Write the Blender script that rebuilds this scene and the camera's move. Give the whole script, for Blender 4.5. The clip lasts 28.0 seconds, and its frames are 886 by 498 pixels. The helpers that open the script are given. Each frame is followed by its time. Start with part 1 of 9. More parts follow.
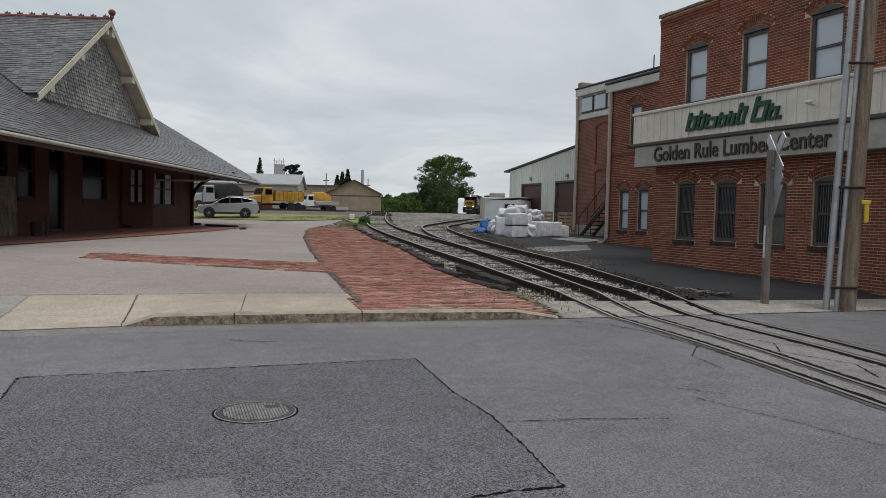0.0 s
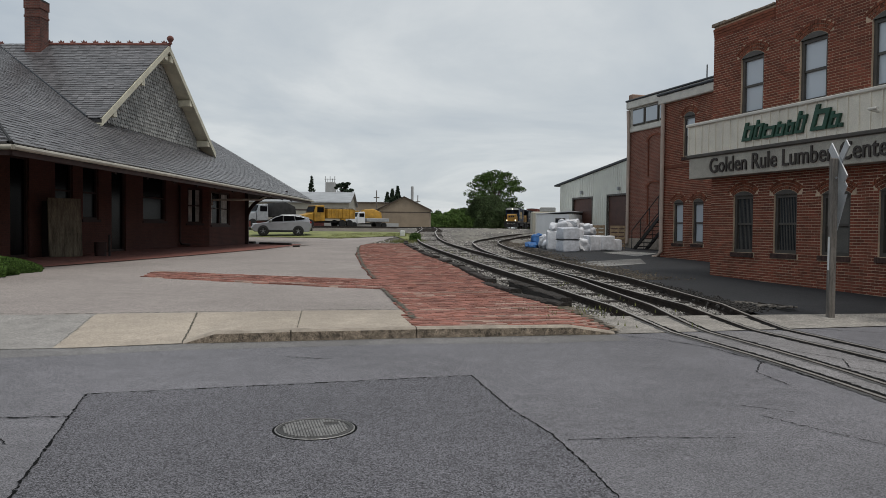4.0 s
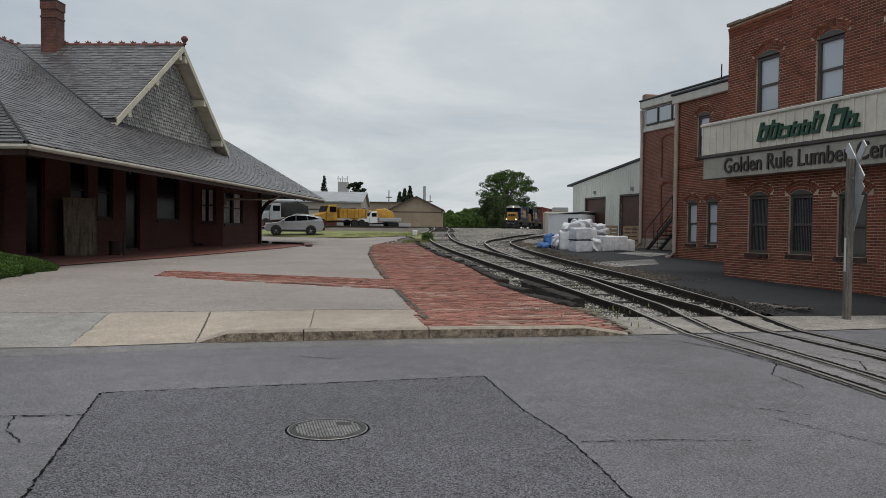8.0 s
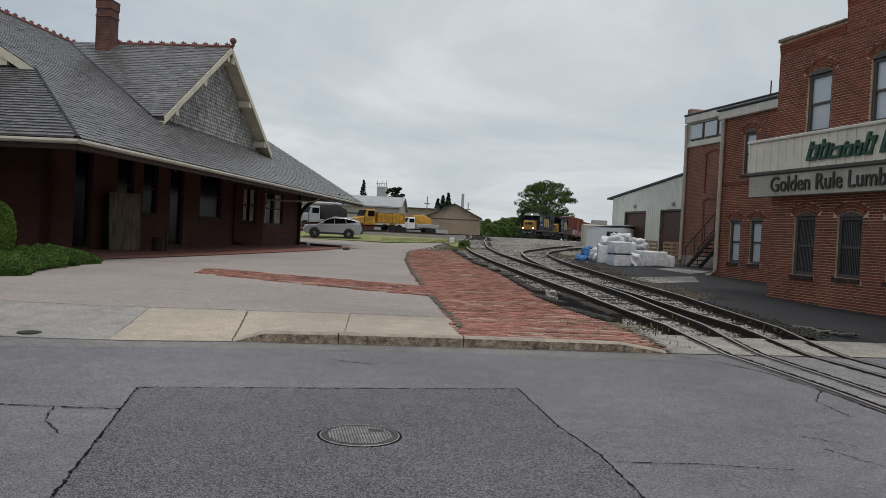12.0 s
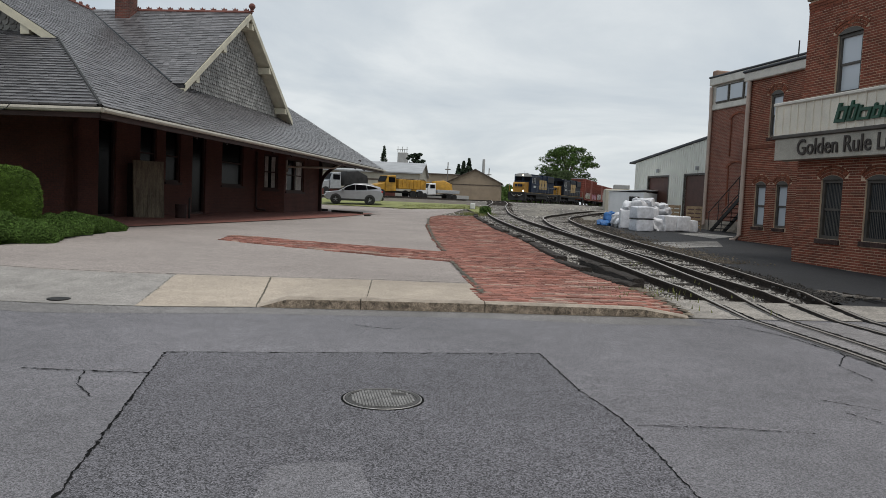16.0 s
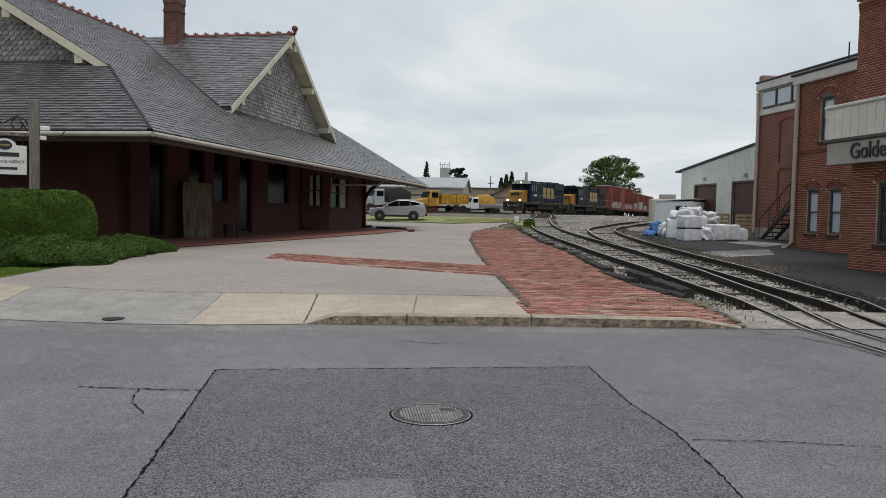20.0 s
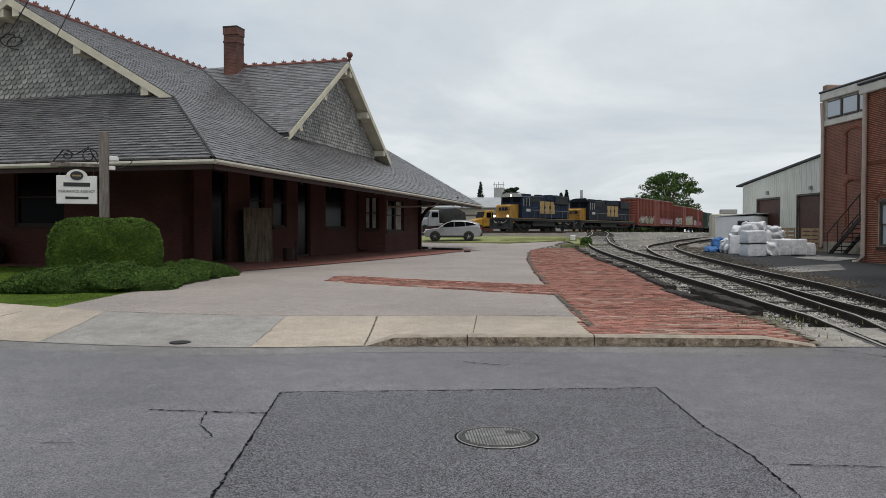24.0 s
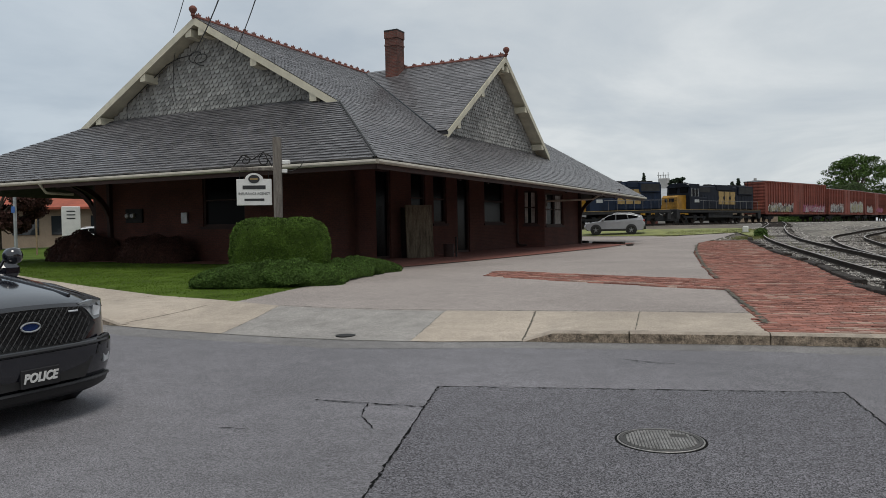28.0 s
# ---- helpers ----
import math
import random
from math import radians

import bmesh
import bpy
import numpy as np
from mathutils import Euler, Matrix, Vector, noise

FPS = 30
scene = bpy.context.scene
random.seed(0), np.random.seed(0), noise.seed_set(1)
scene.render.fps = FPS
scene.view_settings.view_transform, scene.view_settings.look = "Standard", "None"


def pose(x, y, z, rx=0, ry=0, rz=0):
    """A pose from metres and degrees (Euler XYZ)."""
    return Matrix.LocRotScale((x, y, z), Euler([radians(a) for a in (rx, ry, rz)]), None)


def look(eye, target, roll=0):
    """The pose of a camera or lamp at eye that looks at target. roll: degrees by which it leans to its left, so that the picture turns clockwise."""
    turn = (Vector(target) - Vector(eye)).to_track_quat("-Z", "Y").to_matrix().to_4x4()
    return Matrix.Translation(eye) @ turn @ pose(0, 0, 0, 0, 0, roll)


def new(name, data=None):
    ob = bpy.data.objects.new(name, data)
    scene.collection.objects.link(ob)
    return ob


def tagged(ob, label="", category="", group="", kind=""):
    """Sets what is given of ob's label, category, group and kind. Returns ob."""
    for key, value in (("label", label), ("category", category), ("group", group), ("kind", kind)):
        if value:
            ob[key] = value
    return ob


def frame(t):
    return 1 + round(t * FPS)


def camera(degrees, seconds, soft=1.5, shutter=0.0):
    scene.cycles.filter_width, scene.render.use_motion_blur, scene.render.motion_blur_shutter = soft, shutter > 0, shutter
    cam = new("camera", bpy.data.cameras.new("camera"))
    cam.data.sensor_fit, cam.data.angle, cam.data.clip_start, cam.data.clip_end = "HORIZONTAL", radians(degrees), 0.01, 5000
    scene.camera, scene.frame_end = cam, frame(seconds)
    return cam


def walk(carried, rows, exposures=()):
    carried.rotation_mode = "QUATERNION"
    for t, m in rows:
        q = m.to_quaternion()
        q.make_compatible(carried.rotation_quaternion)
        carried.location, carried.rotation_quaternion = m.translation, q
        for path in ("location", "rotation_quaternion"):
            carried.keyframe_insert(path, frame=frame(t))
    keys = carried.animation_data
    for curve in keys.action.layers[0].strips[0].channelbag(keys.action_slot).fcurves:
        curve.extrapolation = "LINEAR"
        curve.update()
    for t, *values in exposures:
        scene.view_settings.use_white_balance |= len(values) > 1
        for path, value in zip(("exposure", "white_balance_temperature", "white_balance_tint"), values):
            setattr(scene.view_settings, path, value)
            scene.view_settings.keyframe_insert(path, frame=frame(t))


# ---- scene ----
cam = camera(61.18, 28.0, 0.55)
PATH = [
    (0.0, pose(0.098, -0.080, 1.587, 87.308, -1.380, 0.247)),
    (0.5, pose(0.106, -0.074, 1.579, 87.698, -1.005, 1.108)),
    (1.0, pose(0.126, -0.060, 1.585, 87.806, -0.981, 2.052)),
    (1.5, pose(0.119, -0.056, 1.585, 88.334, -1.109, 2.874)),
    (2.0, pose(0.090, -0.057, 1.586, 88.318, -0.990, 3.640)),
    (2.5, pose(0.062, -0.068, 1.598, 88.313, -0.744, 4.085)),
    (3.0, pose(0.053, -0.064, 1.598, 88.501, -0.751, 3.948)),
    (3.5, pose(0.045, -0.065, 1.591, 88.507, -0.667, 3.955)),
    (5.5, pose(0.046, -0.046, 1.592, 87.972, -0.437, 4.364)),
    (6.0, pose(0.043, -0.042, 1.589, 88.126, -0.427, 4.478)),
    (6.5, pose(0.038, -0.034, 1.603, 88.194, -0.536, 4.553)),
    (7.0, pose(0.038, -0.031, 1.593, 88.254, -0.502, 4.679)),
    (7.5, pose(0.035, -0.036, 1.594, 88.258, -0.716, 4.794)),
    (8.0, pose(0.035, -0.045, 1.596, 88.398, -0.725, 4.963)),
    (8.5, pose(0.038, -0.035, 1.591, 88.341, -0.889, 5.027)),
    (9.0, pose(0.022, -0.022, 1.590, 88.048, -1.411, 5.218)),
    (9.5, pose(0.022, -0.019, 1.587, 87.621, -1.865, 5.508)),
    (10.0, pose(0.011, -0.006, 1.586, 87.522, -2.384, 5.788)),
    (10.5, pose(0.004, 0.003, 1.592, 87.730, -3.012, 6.292)),
    (11.0, pose(-0.001, 0.009, 1.606, 88.984, -3.347, 7.221)),
    (11.5, pose(0.000, 0.006, 1.606, 88.926, -3.160, 7.561)),
    (13.5, pose(-0.008, 0.014, 1.608, 88.334, -2.484, 8.298)),
    (14.0, pose(0.001, 0.015, 1.605, 85.873, -2.502, 8.630)),
    (14.5, pose(0.000, -0.001, 1.609, 85.293, -2.431, 9.228)),
    (15.0, pose(-0.001, -0.008, 1.609, 85.992, -2.455, 9.540)),
    (15.5, pose(0.003, -0.014, 1.604, 86.244, -2.590, 9.520)),
    (16.0, pose(0.001, -0.008, 1.606, 86.202, -2.607, 9.369)),
    (16.5, pose(0.002, -0.007, 1.606, 86.305, -2.629, 9.278)),
    (17.0, pose(0.000, -0.000, 1.600, 86.063, -2.481, 9.300)),
    (17.5, pose(0.005, -0.004, 1.605, 86.193, -2.357, 9.447)),
    (18.0, pose(0.004, -0.006, 1.601, 86.487, -1.902, 9.954)),
    (18.5, pose(-0.002, 0.009, 1.597, 86.567, -1.502, 11.003)),
    (19.0, pose(-0.011, 0.015, 1.596, 86.638, -1.255, 12.067)),
    (19.5, pose(-0.013, 0.016, 1.598, 86.913, -1.274, 12.335)),
    (20.0, pose(-0.014, 0.017, 1.599, 87.198, -1.240, 12.670)),
    (20.5, pose(-0.017, 0.022, 1.603, 87.534, -0.962, 13.210)),
    (22.5, pose(-0.039, 0.053, 1.601, 88.646, -0.519, 14.790)),
    (23.0, pose(-0.052, 0.051, 1.603, 88.767, -0.321, 16.070)),
    (23.5, pose(-0.058, 0.050, 1.595, 88.723, -0.141, 16.878)),
    (24.0, pose(-0.082, 0.047, 1.596, 88.709, -0.120, 16.831)),
    (24.5, pose(-0.096, 0.041, 1.583, 88.573, 0.329, 16.755)),
    (25.0, pose(-0.095, 0.071, 1.586, 88.267, 0.272, 17.611)),
    (25.5, pose(-0.087, 0.125, 1.592, 88.261, -0.005, 23.371)),
    (26.0, pose(-0.071, 0.151, 1.593, 88.684, -0.415, 26.530)),
    (26.5, pose(-0.067, 0.161, 1.585, 88.634, -0.347, 28.550)),
    (27.0, pose(-0.071, 0.154, 1.591, 88.374, 0.012, 28.793)),
    (27.5, pose(-0.069, 0.158, 1.591, 88.205, 0.612, 28.770)),
    (28.0, pose(-0.083, 0.170, 1.586, 88.415, 0.910, 28.999)),
]
walk(cam, PATH, [(0.0, -0.06), (3.0, -0.11), (11.0, -0.13), (14.0, 0.02), (20.0, 0.1), (25.0, 0.1), (26.0, 0.0), (28.0, -0.06)])

W = bpy.data.worlds.new("overcast_sky")
scene.world = W
W.use_nodes = True
wn = W.node_tree.nodes
wl = W.node_tree.links
wn.clear()
w_out = wn.new("ShaderNodeOutputWorld")
w_bg = wn.new("ShaderNodeBackground")
w_sky = wn.new("ShaderNodeTexSky")
w_sky.sky_type = "NISHITA"
w_sky.sun_disc = False
w_sky.sun_elevation = radians(70)
w_sky.sun_rotation = radians(130)
w_co = wn.new("ShaderNodeTexCoord")
w_sep = wn.new("ShaderNodeSeparateXYZ")
wl.new(w_co.outputs["Generated"], w_sep.inputs[0])
# cloud sheet: directions flattened on a plane overhead, so streaks lie along the horizon
w_add = wn.new("ShaderNodeMath")
w_add.operation = "ADD"
w_add.inputs[1].default_value = 0.16
w_abs = wn.new("ShaderNodeMath")
w_abs.operation = "ABSOLUTE"
wl.new(w_sep.outputs["Z"], w_abs.inputs[0])
wl.new(w_abs.outputs[0], w_add.inputs[0])
w_dx = wn.new("ShaderNodeMath")
w_dx.operation = "DIVIDE"
w_dy = wn.new("ShaderNodeMath")
w_dy.operation = "DIVIDE"
wl.new(w_sep.outputs["X"], w_dx.inputs[0])
wl.new(w_add.outputs[0], w_dx.inputs[1])
wl.new(w_sep.outputs["Y"], w_dy.inputs[0])
wl.new(w_add.outputs[0], w_dy.inputs[1])
w_cmb = wn.new("ShaderNodeCombineXYZ")
wl.new(w_dx.outputs[0], w_cmb.inputs[0])
wl.new(w_dy.outputs[0], w_cmb.inputs[1])
w_n1 = wn.new("ShaderNodeTexNoise")
w_n1.inputs["Scale"].default_value = 0.7
w_n1.inputs["Detail"].default_value = 8
w_n1.inputs["Roughness"].default_value = 0.57
w_n1.inputs["Distortion"].default_value = 0.4
wl.new(w_cmb.outputs[0], w_n1.inputs["Vector"])
w_r1 = wn.new("ShaderNodeValToRGB")
w_r1.color_ramp.elements[0].position = 0.36
w_r1.color_ramp.elements[0].color = (0.53, 0.585, 0.635, 1)
w_r1.color_ramp.elements[1].position = 0.60
w_r1.color_ramp.elements[1].color = (0.745, 0.78, 0.795, 1)
e = w_r1.color_ramp.elements.new(0.5)
e.color = (0.635, 0.68, 0.71, 1)
wl.new(w_n1.outputs["Fac"], w_r1.inputs["Fac"])
w_skm = wn.new("ShaderNodeMixRGB")
w_skm.blend_type = "MULTIPLY"
w_skm.inputs[0].default_value = 1.0
w_skm.inputs[2].default_value = (0.10, 0.10, 0.10, 1)
wl.new(w_sky.outputs[0], w_skm.inputs[1])
w_mix = wn.new("ShaderNodeMixRGB")
w_mix.inputs[0].default_value = 0.92
wl.new(w_skm.outputs[0], w_mix.inputs[1])
wl.new(w_r1.outputs[0], w_mix.inputs[2])
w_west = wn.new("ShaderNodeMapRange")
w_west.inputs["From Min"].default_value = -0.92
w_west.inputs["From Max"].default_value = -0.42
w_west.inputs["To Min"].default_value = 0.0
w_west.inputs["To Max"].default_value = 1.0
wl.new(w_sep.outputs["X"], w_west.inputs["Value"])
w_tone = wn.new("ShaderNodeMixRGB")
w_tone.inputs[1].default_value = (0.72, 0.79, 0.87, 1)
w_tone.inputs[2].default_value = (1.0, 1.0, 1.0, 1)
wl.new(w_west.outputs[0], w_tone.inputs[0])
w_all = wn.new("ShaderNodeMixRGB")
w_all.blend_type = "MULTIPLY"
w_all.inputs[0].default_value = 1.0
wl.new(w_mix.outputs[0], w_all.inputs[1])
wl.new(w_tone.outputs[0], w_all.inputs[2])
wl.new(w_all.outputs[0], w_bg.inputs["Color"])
w_bg.inputs["Strength"].default_value = 1.0
wl.new(w_bg.outputs[0], w_out.inputs["Surface"])

sun = new("sun", bpy.data.lights.new("sun", "SUN"))
sun.data.energy = 1.7
sun.data.angle = radians(25)
sun.data.color = (1.0, 0.955, 0.89)
sun.matrix_world = look((15, -14, 60), (0, 0, 0))
# ---- materials ----
def nodes_of(name):
    m = bpy.data.materials.new(name)
    m.use_nodes = True
    nt = m.node_tree
    return m, nt, nt.nodes["Principled BSDF"]


def mat(name, base, rough=0.8, metal=0.0, var=0.25, scale=3.0, fine=60.0, bump=0.15, spec=0.5, dark=None, stretch=(1, 1, 1), rand=0.0):
    """A surface with stains at one scale and grain at another; rand varies it from object to object."""
    m, nt, b = nodes_of(name)
    tc = nt.nodes.new("ShaderNodeTexCoord")
    mp = nt.nodes.new("ShaderNodeMapping")
    mp.inputs["Scale"].default_value = stretch
    nt.links.new(tc.outputs["Object"], mp.inputs[0])
    n1 = nt.nodes.new("ShaderNodeTexNoise")
    n1.inputs["Scale"].default_value = scale
    n1.inputs["Detail"].default_value = 5
    n1.inputs["Roughness"].default_value = 0.6
    n2 = nt.nodes.new("ShaderNodeTexNoise")
    n2.inputs["Scale"].default_value = fine
    n2.inputs["Detail"].default_value = 3
    nt.links.new(mp.outputs[0], n1.inputs["Vector"])
    nt.links.new(mp.outputs[0], n2.inputs["Vector"])
    dk = dark or tuple(c * (1 - var * 1.6) for c in base)
    lt = tuple(min(1, c * (1 + var)) for c in base)
    r1 = nt.nodes.new("ShaderNodeValToRGB")
    r1.color_ramp.elements[0].position = 0.28
    r1.color_ramp.elements[0].color = (*dk, 1)
    r1.color_ramp.elements[1].position = 0.72
    r1.color_ramp.elements[1].color = (*lt, 1)
    nt.links.new(n1.outputs["Fac"], r1.inputs["Fac"])
    mx = nt.nodes.new("ShaderNodeMixRGB")
    mx.blend_type = "MULTIPLY"
    mx.inputs[0].default_value = 1.0
    r2 = nt.nodes.new("ShaderNodeValToRGB")
    lo = 1 - var * 1.2
    r2.color_ramp.elements[0].position = 0.3
    r2.color_ramp.elements[0].color = (lo, lo, lo, 1)
    r2.color_ramp.elements[1].position = 0.7
    r2.color_ramp.elements[1].color = (1, 1, 1, 1)
    nt.links.new(n2.outputs["Fac"], r2.inputs["Fac"])
    nt.links.new(r1.outputs[0], mx.inputs[1])
    nt.links.new(r2.outputs[0], mx.inputs[2])
    out = mx.outputs[0]
    if rand > 0:
        oi = nt.nodes.new("ShaderNodeObjectInfo")
        gi = nt.nodes.new("ShaderNodeNewGeometry")
        ad = nt.nodes.new("ShaderNodeMath")
        ad.operation = "ADD"
        nt.links.new(oi.outputs["Random"], ad.inputs[0])
        nt.links.new(gi.outputs["Random Per Island"], ad.inputs[1])
        fr = nt.nodes.new("ShaderNodeMath")
        fr.operation = "FRACT"
        nt.links.new(ad.outputs[0], fr.inputs[0])
        mr = nt.nodes.new("ShaderNodeMapRange")
        mr.inputs["To Min"].default_value = 1 - rand
        mr.inputs["To Max"].default_value = 1 + rand
        nt.links.new(fr.outputs[0], mr.inputs["Value"])
        hs = nt.nodes.new("ShaderNodeHueSaturation")
        nt.links.new(out, hs.inputs["Color"])
        nt.links.new(mr.outputs[0], hs.inputs["Value"])
        out = hs.outputs[0]
    nt.links.new(out, b.inputs["Base Color"])
    b.inputs["Roughness"].default_value = rough
    b.inputs["Metallic"].default_value = metal
    b.inputs["Specular IOR Level"].default_value = spec
    if bump:
        bp = nt.nodes.new("ShaderNodeBump")
        bp.inputs["Strength"].default_value = bump
        bp.inputs["Distance"].default_value = 0.02
        nt.links.new(n2.outputs["Fac"], bp.inputs["Height"])
        nt.links.new(bp.outputs[0], b.inputs["Normal"])
    return m


def brick_mat(name, c1, c2, mortar, stain=0.25):
    """Running-bond brickwork laid on u (along the wall) and v (up), in metres from UVs."""
    m, nt, b = nodes_of(name)
    uv = nt.nodes.new("ShaderNodeUVMap")
    br = nt.nodes.new("ShaderNodeTexBrick")
    br.inputs["Color1"].default_value = (*c1, 1)
    br.inputs["Color2"].default_value = (*c2, 1)
    br.inputs["Mortar"].default_value = (*mortar, 1)
    br.inputs["Scale"].default_value = 1.0
    br.inputs["Mortar Size"].default_value = 0.009
    br.inputs["Mortar Smooth"].default_value = 0.2
    br.inputs["Bias"].default_value = -0.1
    br.inputs["Brick Width"].default_value = 0.212
    br.inputs["Row Height"].default_value = 0.0725
    nt.links.new(uv.outputs[0], br.inputs["Vector"])
    n1 = nt.nodes.new("ShaderNodeTexNoise")
    n1.inputs["Scale"].default_value = 0.8
    n1.inputs["Detail"].default_value = 6
    nt.links.new(uv.outputs[0], n1.inputs["Vector"])
    n2 = nt.nodes.new("ShaderNodeTexNoise")
    n2.inputs["Scale"].default_value = 14
    n2.inputs["Detail"].default_value = 4
    nt.links.new(uv.outputs[0], n2.inputs["Vector"])
    r1 = nt.nodes.new("ShaderNodeMapRange")
    r1.inputs["From Min"].default_value = 0.3
    r1.inputs["From Max"].default_value = 0.7
    r1.inputs["To Min"].default_value = 1 - stain
    r1.inputs["To Max"].default_value = 1 + stain * 0.6
    nt.links.new(n1.outputs["Fac"], r1.inputs["Value"])
    r2 = nt.nodes.new("ShaderNodeMapRange")
    r2.inputs["From Min"].default_value = 0.3
    r2.inputs["From Max"].default_value = 0.7
    r2.inputs["To Min"].default_value = 0.75
    r2.inputs["To Max"].default_value = 1.2
    nt.links.new(n2.outputs["Fac"], r2.inputs["Value"])
    mu = nt.nodes.new("ShaderNodeMath")
    mu.operation = "MULTIPLY"
    nt.links.new(r1.outputs[0], mu.inputs[0])
    nt.links.new(r2.outputs[0], mu.inputs[1])
    hs = nt.nodes.new("ShaderNodeHueSaturation")
    nt.links.new(br.outputs["Color"], hs.inputs["Color"])
    nt.links.new(mu.outputs[0], hs.inputs["Value"])
    nt.links.new(hs.outputs[0], b.inputs["Base Color"])
    b.inputs["Roughness"].default_value = 0.88
    bp = nt.nodes.new("ShaderNodeBump")
    bp.inputs["Strength"].default_value = 0.6
    bp.inputs["Distance"].default_value = 0.008
    iv = nt.nodes.new("ShaderNodeMath")
    iv.operation = "SUBTRACT"
    iv.inputs[0].default_value = 1.0
    nt.links.new(br.outputs["Fac"], iv.inputs[1])
    nt.links.new(iv.outputs[0], bp.inputs["Height"])
    nt.links.new(bp.outputs[0], b.inputs["Normal"])
    return m


def glass_mat(name, tint=(0.03, 0.035, 0.04), rough=0.04, spec=0.5):
    """A dark window pane that mirrors the sky."""
    m, nt, b = nodes_of(name)
    tc = nt.nodes.new("ShaderNodeTexCoord")
    n = nt.nodes.new("ShaderNodeTexNoise")
    n.inputs["Scale"].default_value = 1.3
    nt.links.new(tc.outputs["Object"], n.inputs["Vector"])
    bp = nt.nodes.new("ShaderNodeBump")
    bp.inputs["Strength"].default_value = 0.04
    bp.inputs["Distance"].default_value = 0.05
    nt.links.new(n.outputs["Fac"], bp.inputs["Height"])
    nt.links.new(bp.outputs[0], b.inputs["Normal"])
    b.inputs["Base Color"].default_value = (*tint, 1)
    b.inputs["Roughness"].default_value = rough
    b.inputs["Specular IOR Level"].default_value = spec
    return m


def asphalt_mat(name, base, grit=0.35, cell=60.0, blotch=0.2):
    m, nt, b = nodes_of(name)
    tc = nt.nodes.new("ShaderNodeTexCoord")
    big = nt.nodes.new("ShaderNodeTexNoise")
    big.inputs["Scale"].default_value = 0.35
    big.inputs["Detail"].default_value = 6
    mid = nt.nodes.new("ShaderNodeTexNoise")
    mid.inputs["Scale"].default_value = 3.5
    mid.inputs["Detail"].default_value = 5
    vo = nt.nodes.new("ShaderNodeTexVoronoi")
    vo.inputs["Scale"].default_value = cell
    gr = nt.nodes.new("ShaderNodeTexNoise")
    gr.inputs["Scale"].default_value = cell * 2.2
    for n in (big, mid, vo, gr):
        nt.links.new(tc.outputs["Object"], n.inputs["Vector"])
    cur = None
    for n, sock, lo, hi, a, z in ((big, "Fac", 1 - blotch, 1 + blotch, 0.35, 0.65), (mid, "Fac", 1 - blotch * 0.7, 1 + blotch * 0.7, 0.3, 0.7), (vo, "Color", 1 - grit, 1 + grit * 1.25, 0.2, 0.95), (gr, "Fac", 1 - grit * 0.7, 1 + grit * 0.7, 0.3, 0.7)):
        r = nt.nodes.new("ShaderNodeMapRange")
        r.inputs["From Min"].default_value = a
        r.inputs["From Max"].default_value = z
        r.inputs["To Min"].default_value = lo
        r.inputs["To Max"].default_value = hi
        nt.links.new(n.outputs[sock], r.inputs["Value"])
        if cur is None:
            cur = r.outputs[0]
        else:
            mu = nt.nodes.new("ShaderNodeMath")
            mu.operation = "MULTIPLY"
            nt.links.new(cur, mu.inputs[0])
            nt.links.new(r.outputs[0], mu.inputs[1])
            cur = mu.outputs[0]
    hs = nt.nodes.new("ShaderNodeHueSaturation")
    hs.inputs["Color"].default_value = (*base, 1)
    nt.links.new(cur, hs.inputs["Value"])
    nt.links.new(hs.outputs[0], b.inputs["Base Color"])
    b.inputs["Roughness"].default_value = 0.9
    bp = nt.nodes.new("ShaderNodeBump")
    bp.inputs["Strength"].default_value = 0.35
    bp.inputs["Distance"].default_value = 0.006
    nt.links.new(vo.outputs["Distance"], bp.inputs["Height"])
    nt.links.new(bp.outputs[0], b.inputs["Normal"])
    return m


def glow_mat(name, col, strength):
    m, nt, b = nodes_of(name)
    b.inputs["Base Color"].default_value = (*col, 1)
    b.inputs["Emission Color"].default_value = (*col, 1)
    b.inputs["Emission Strength"].default_value = strength
    return m


MAT = {}


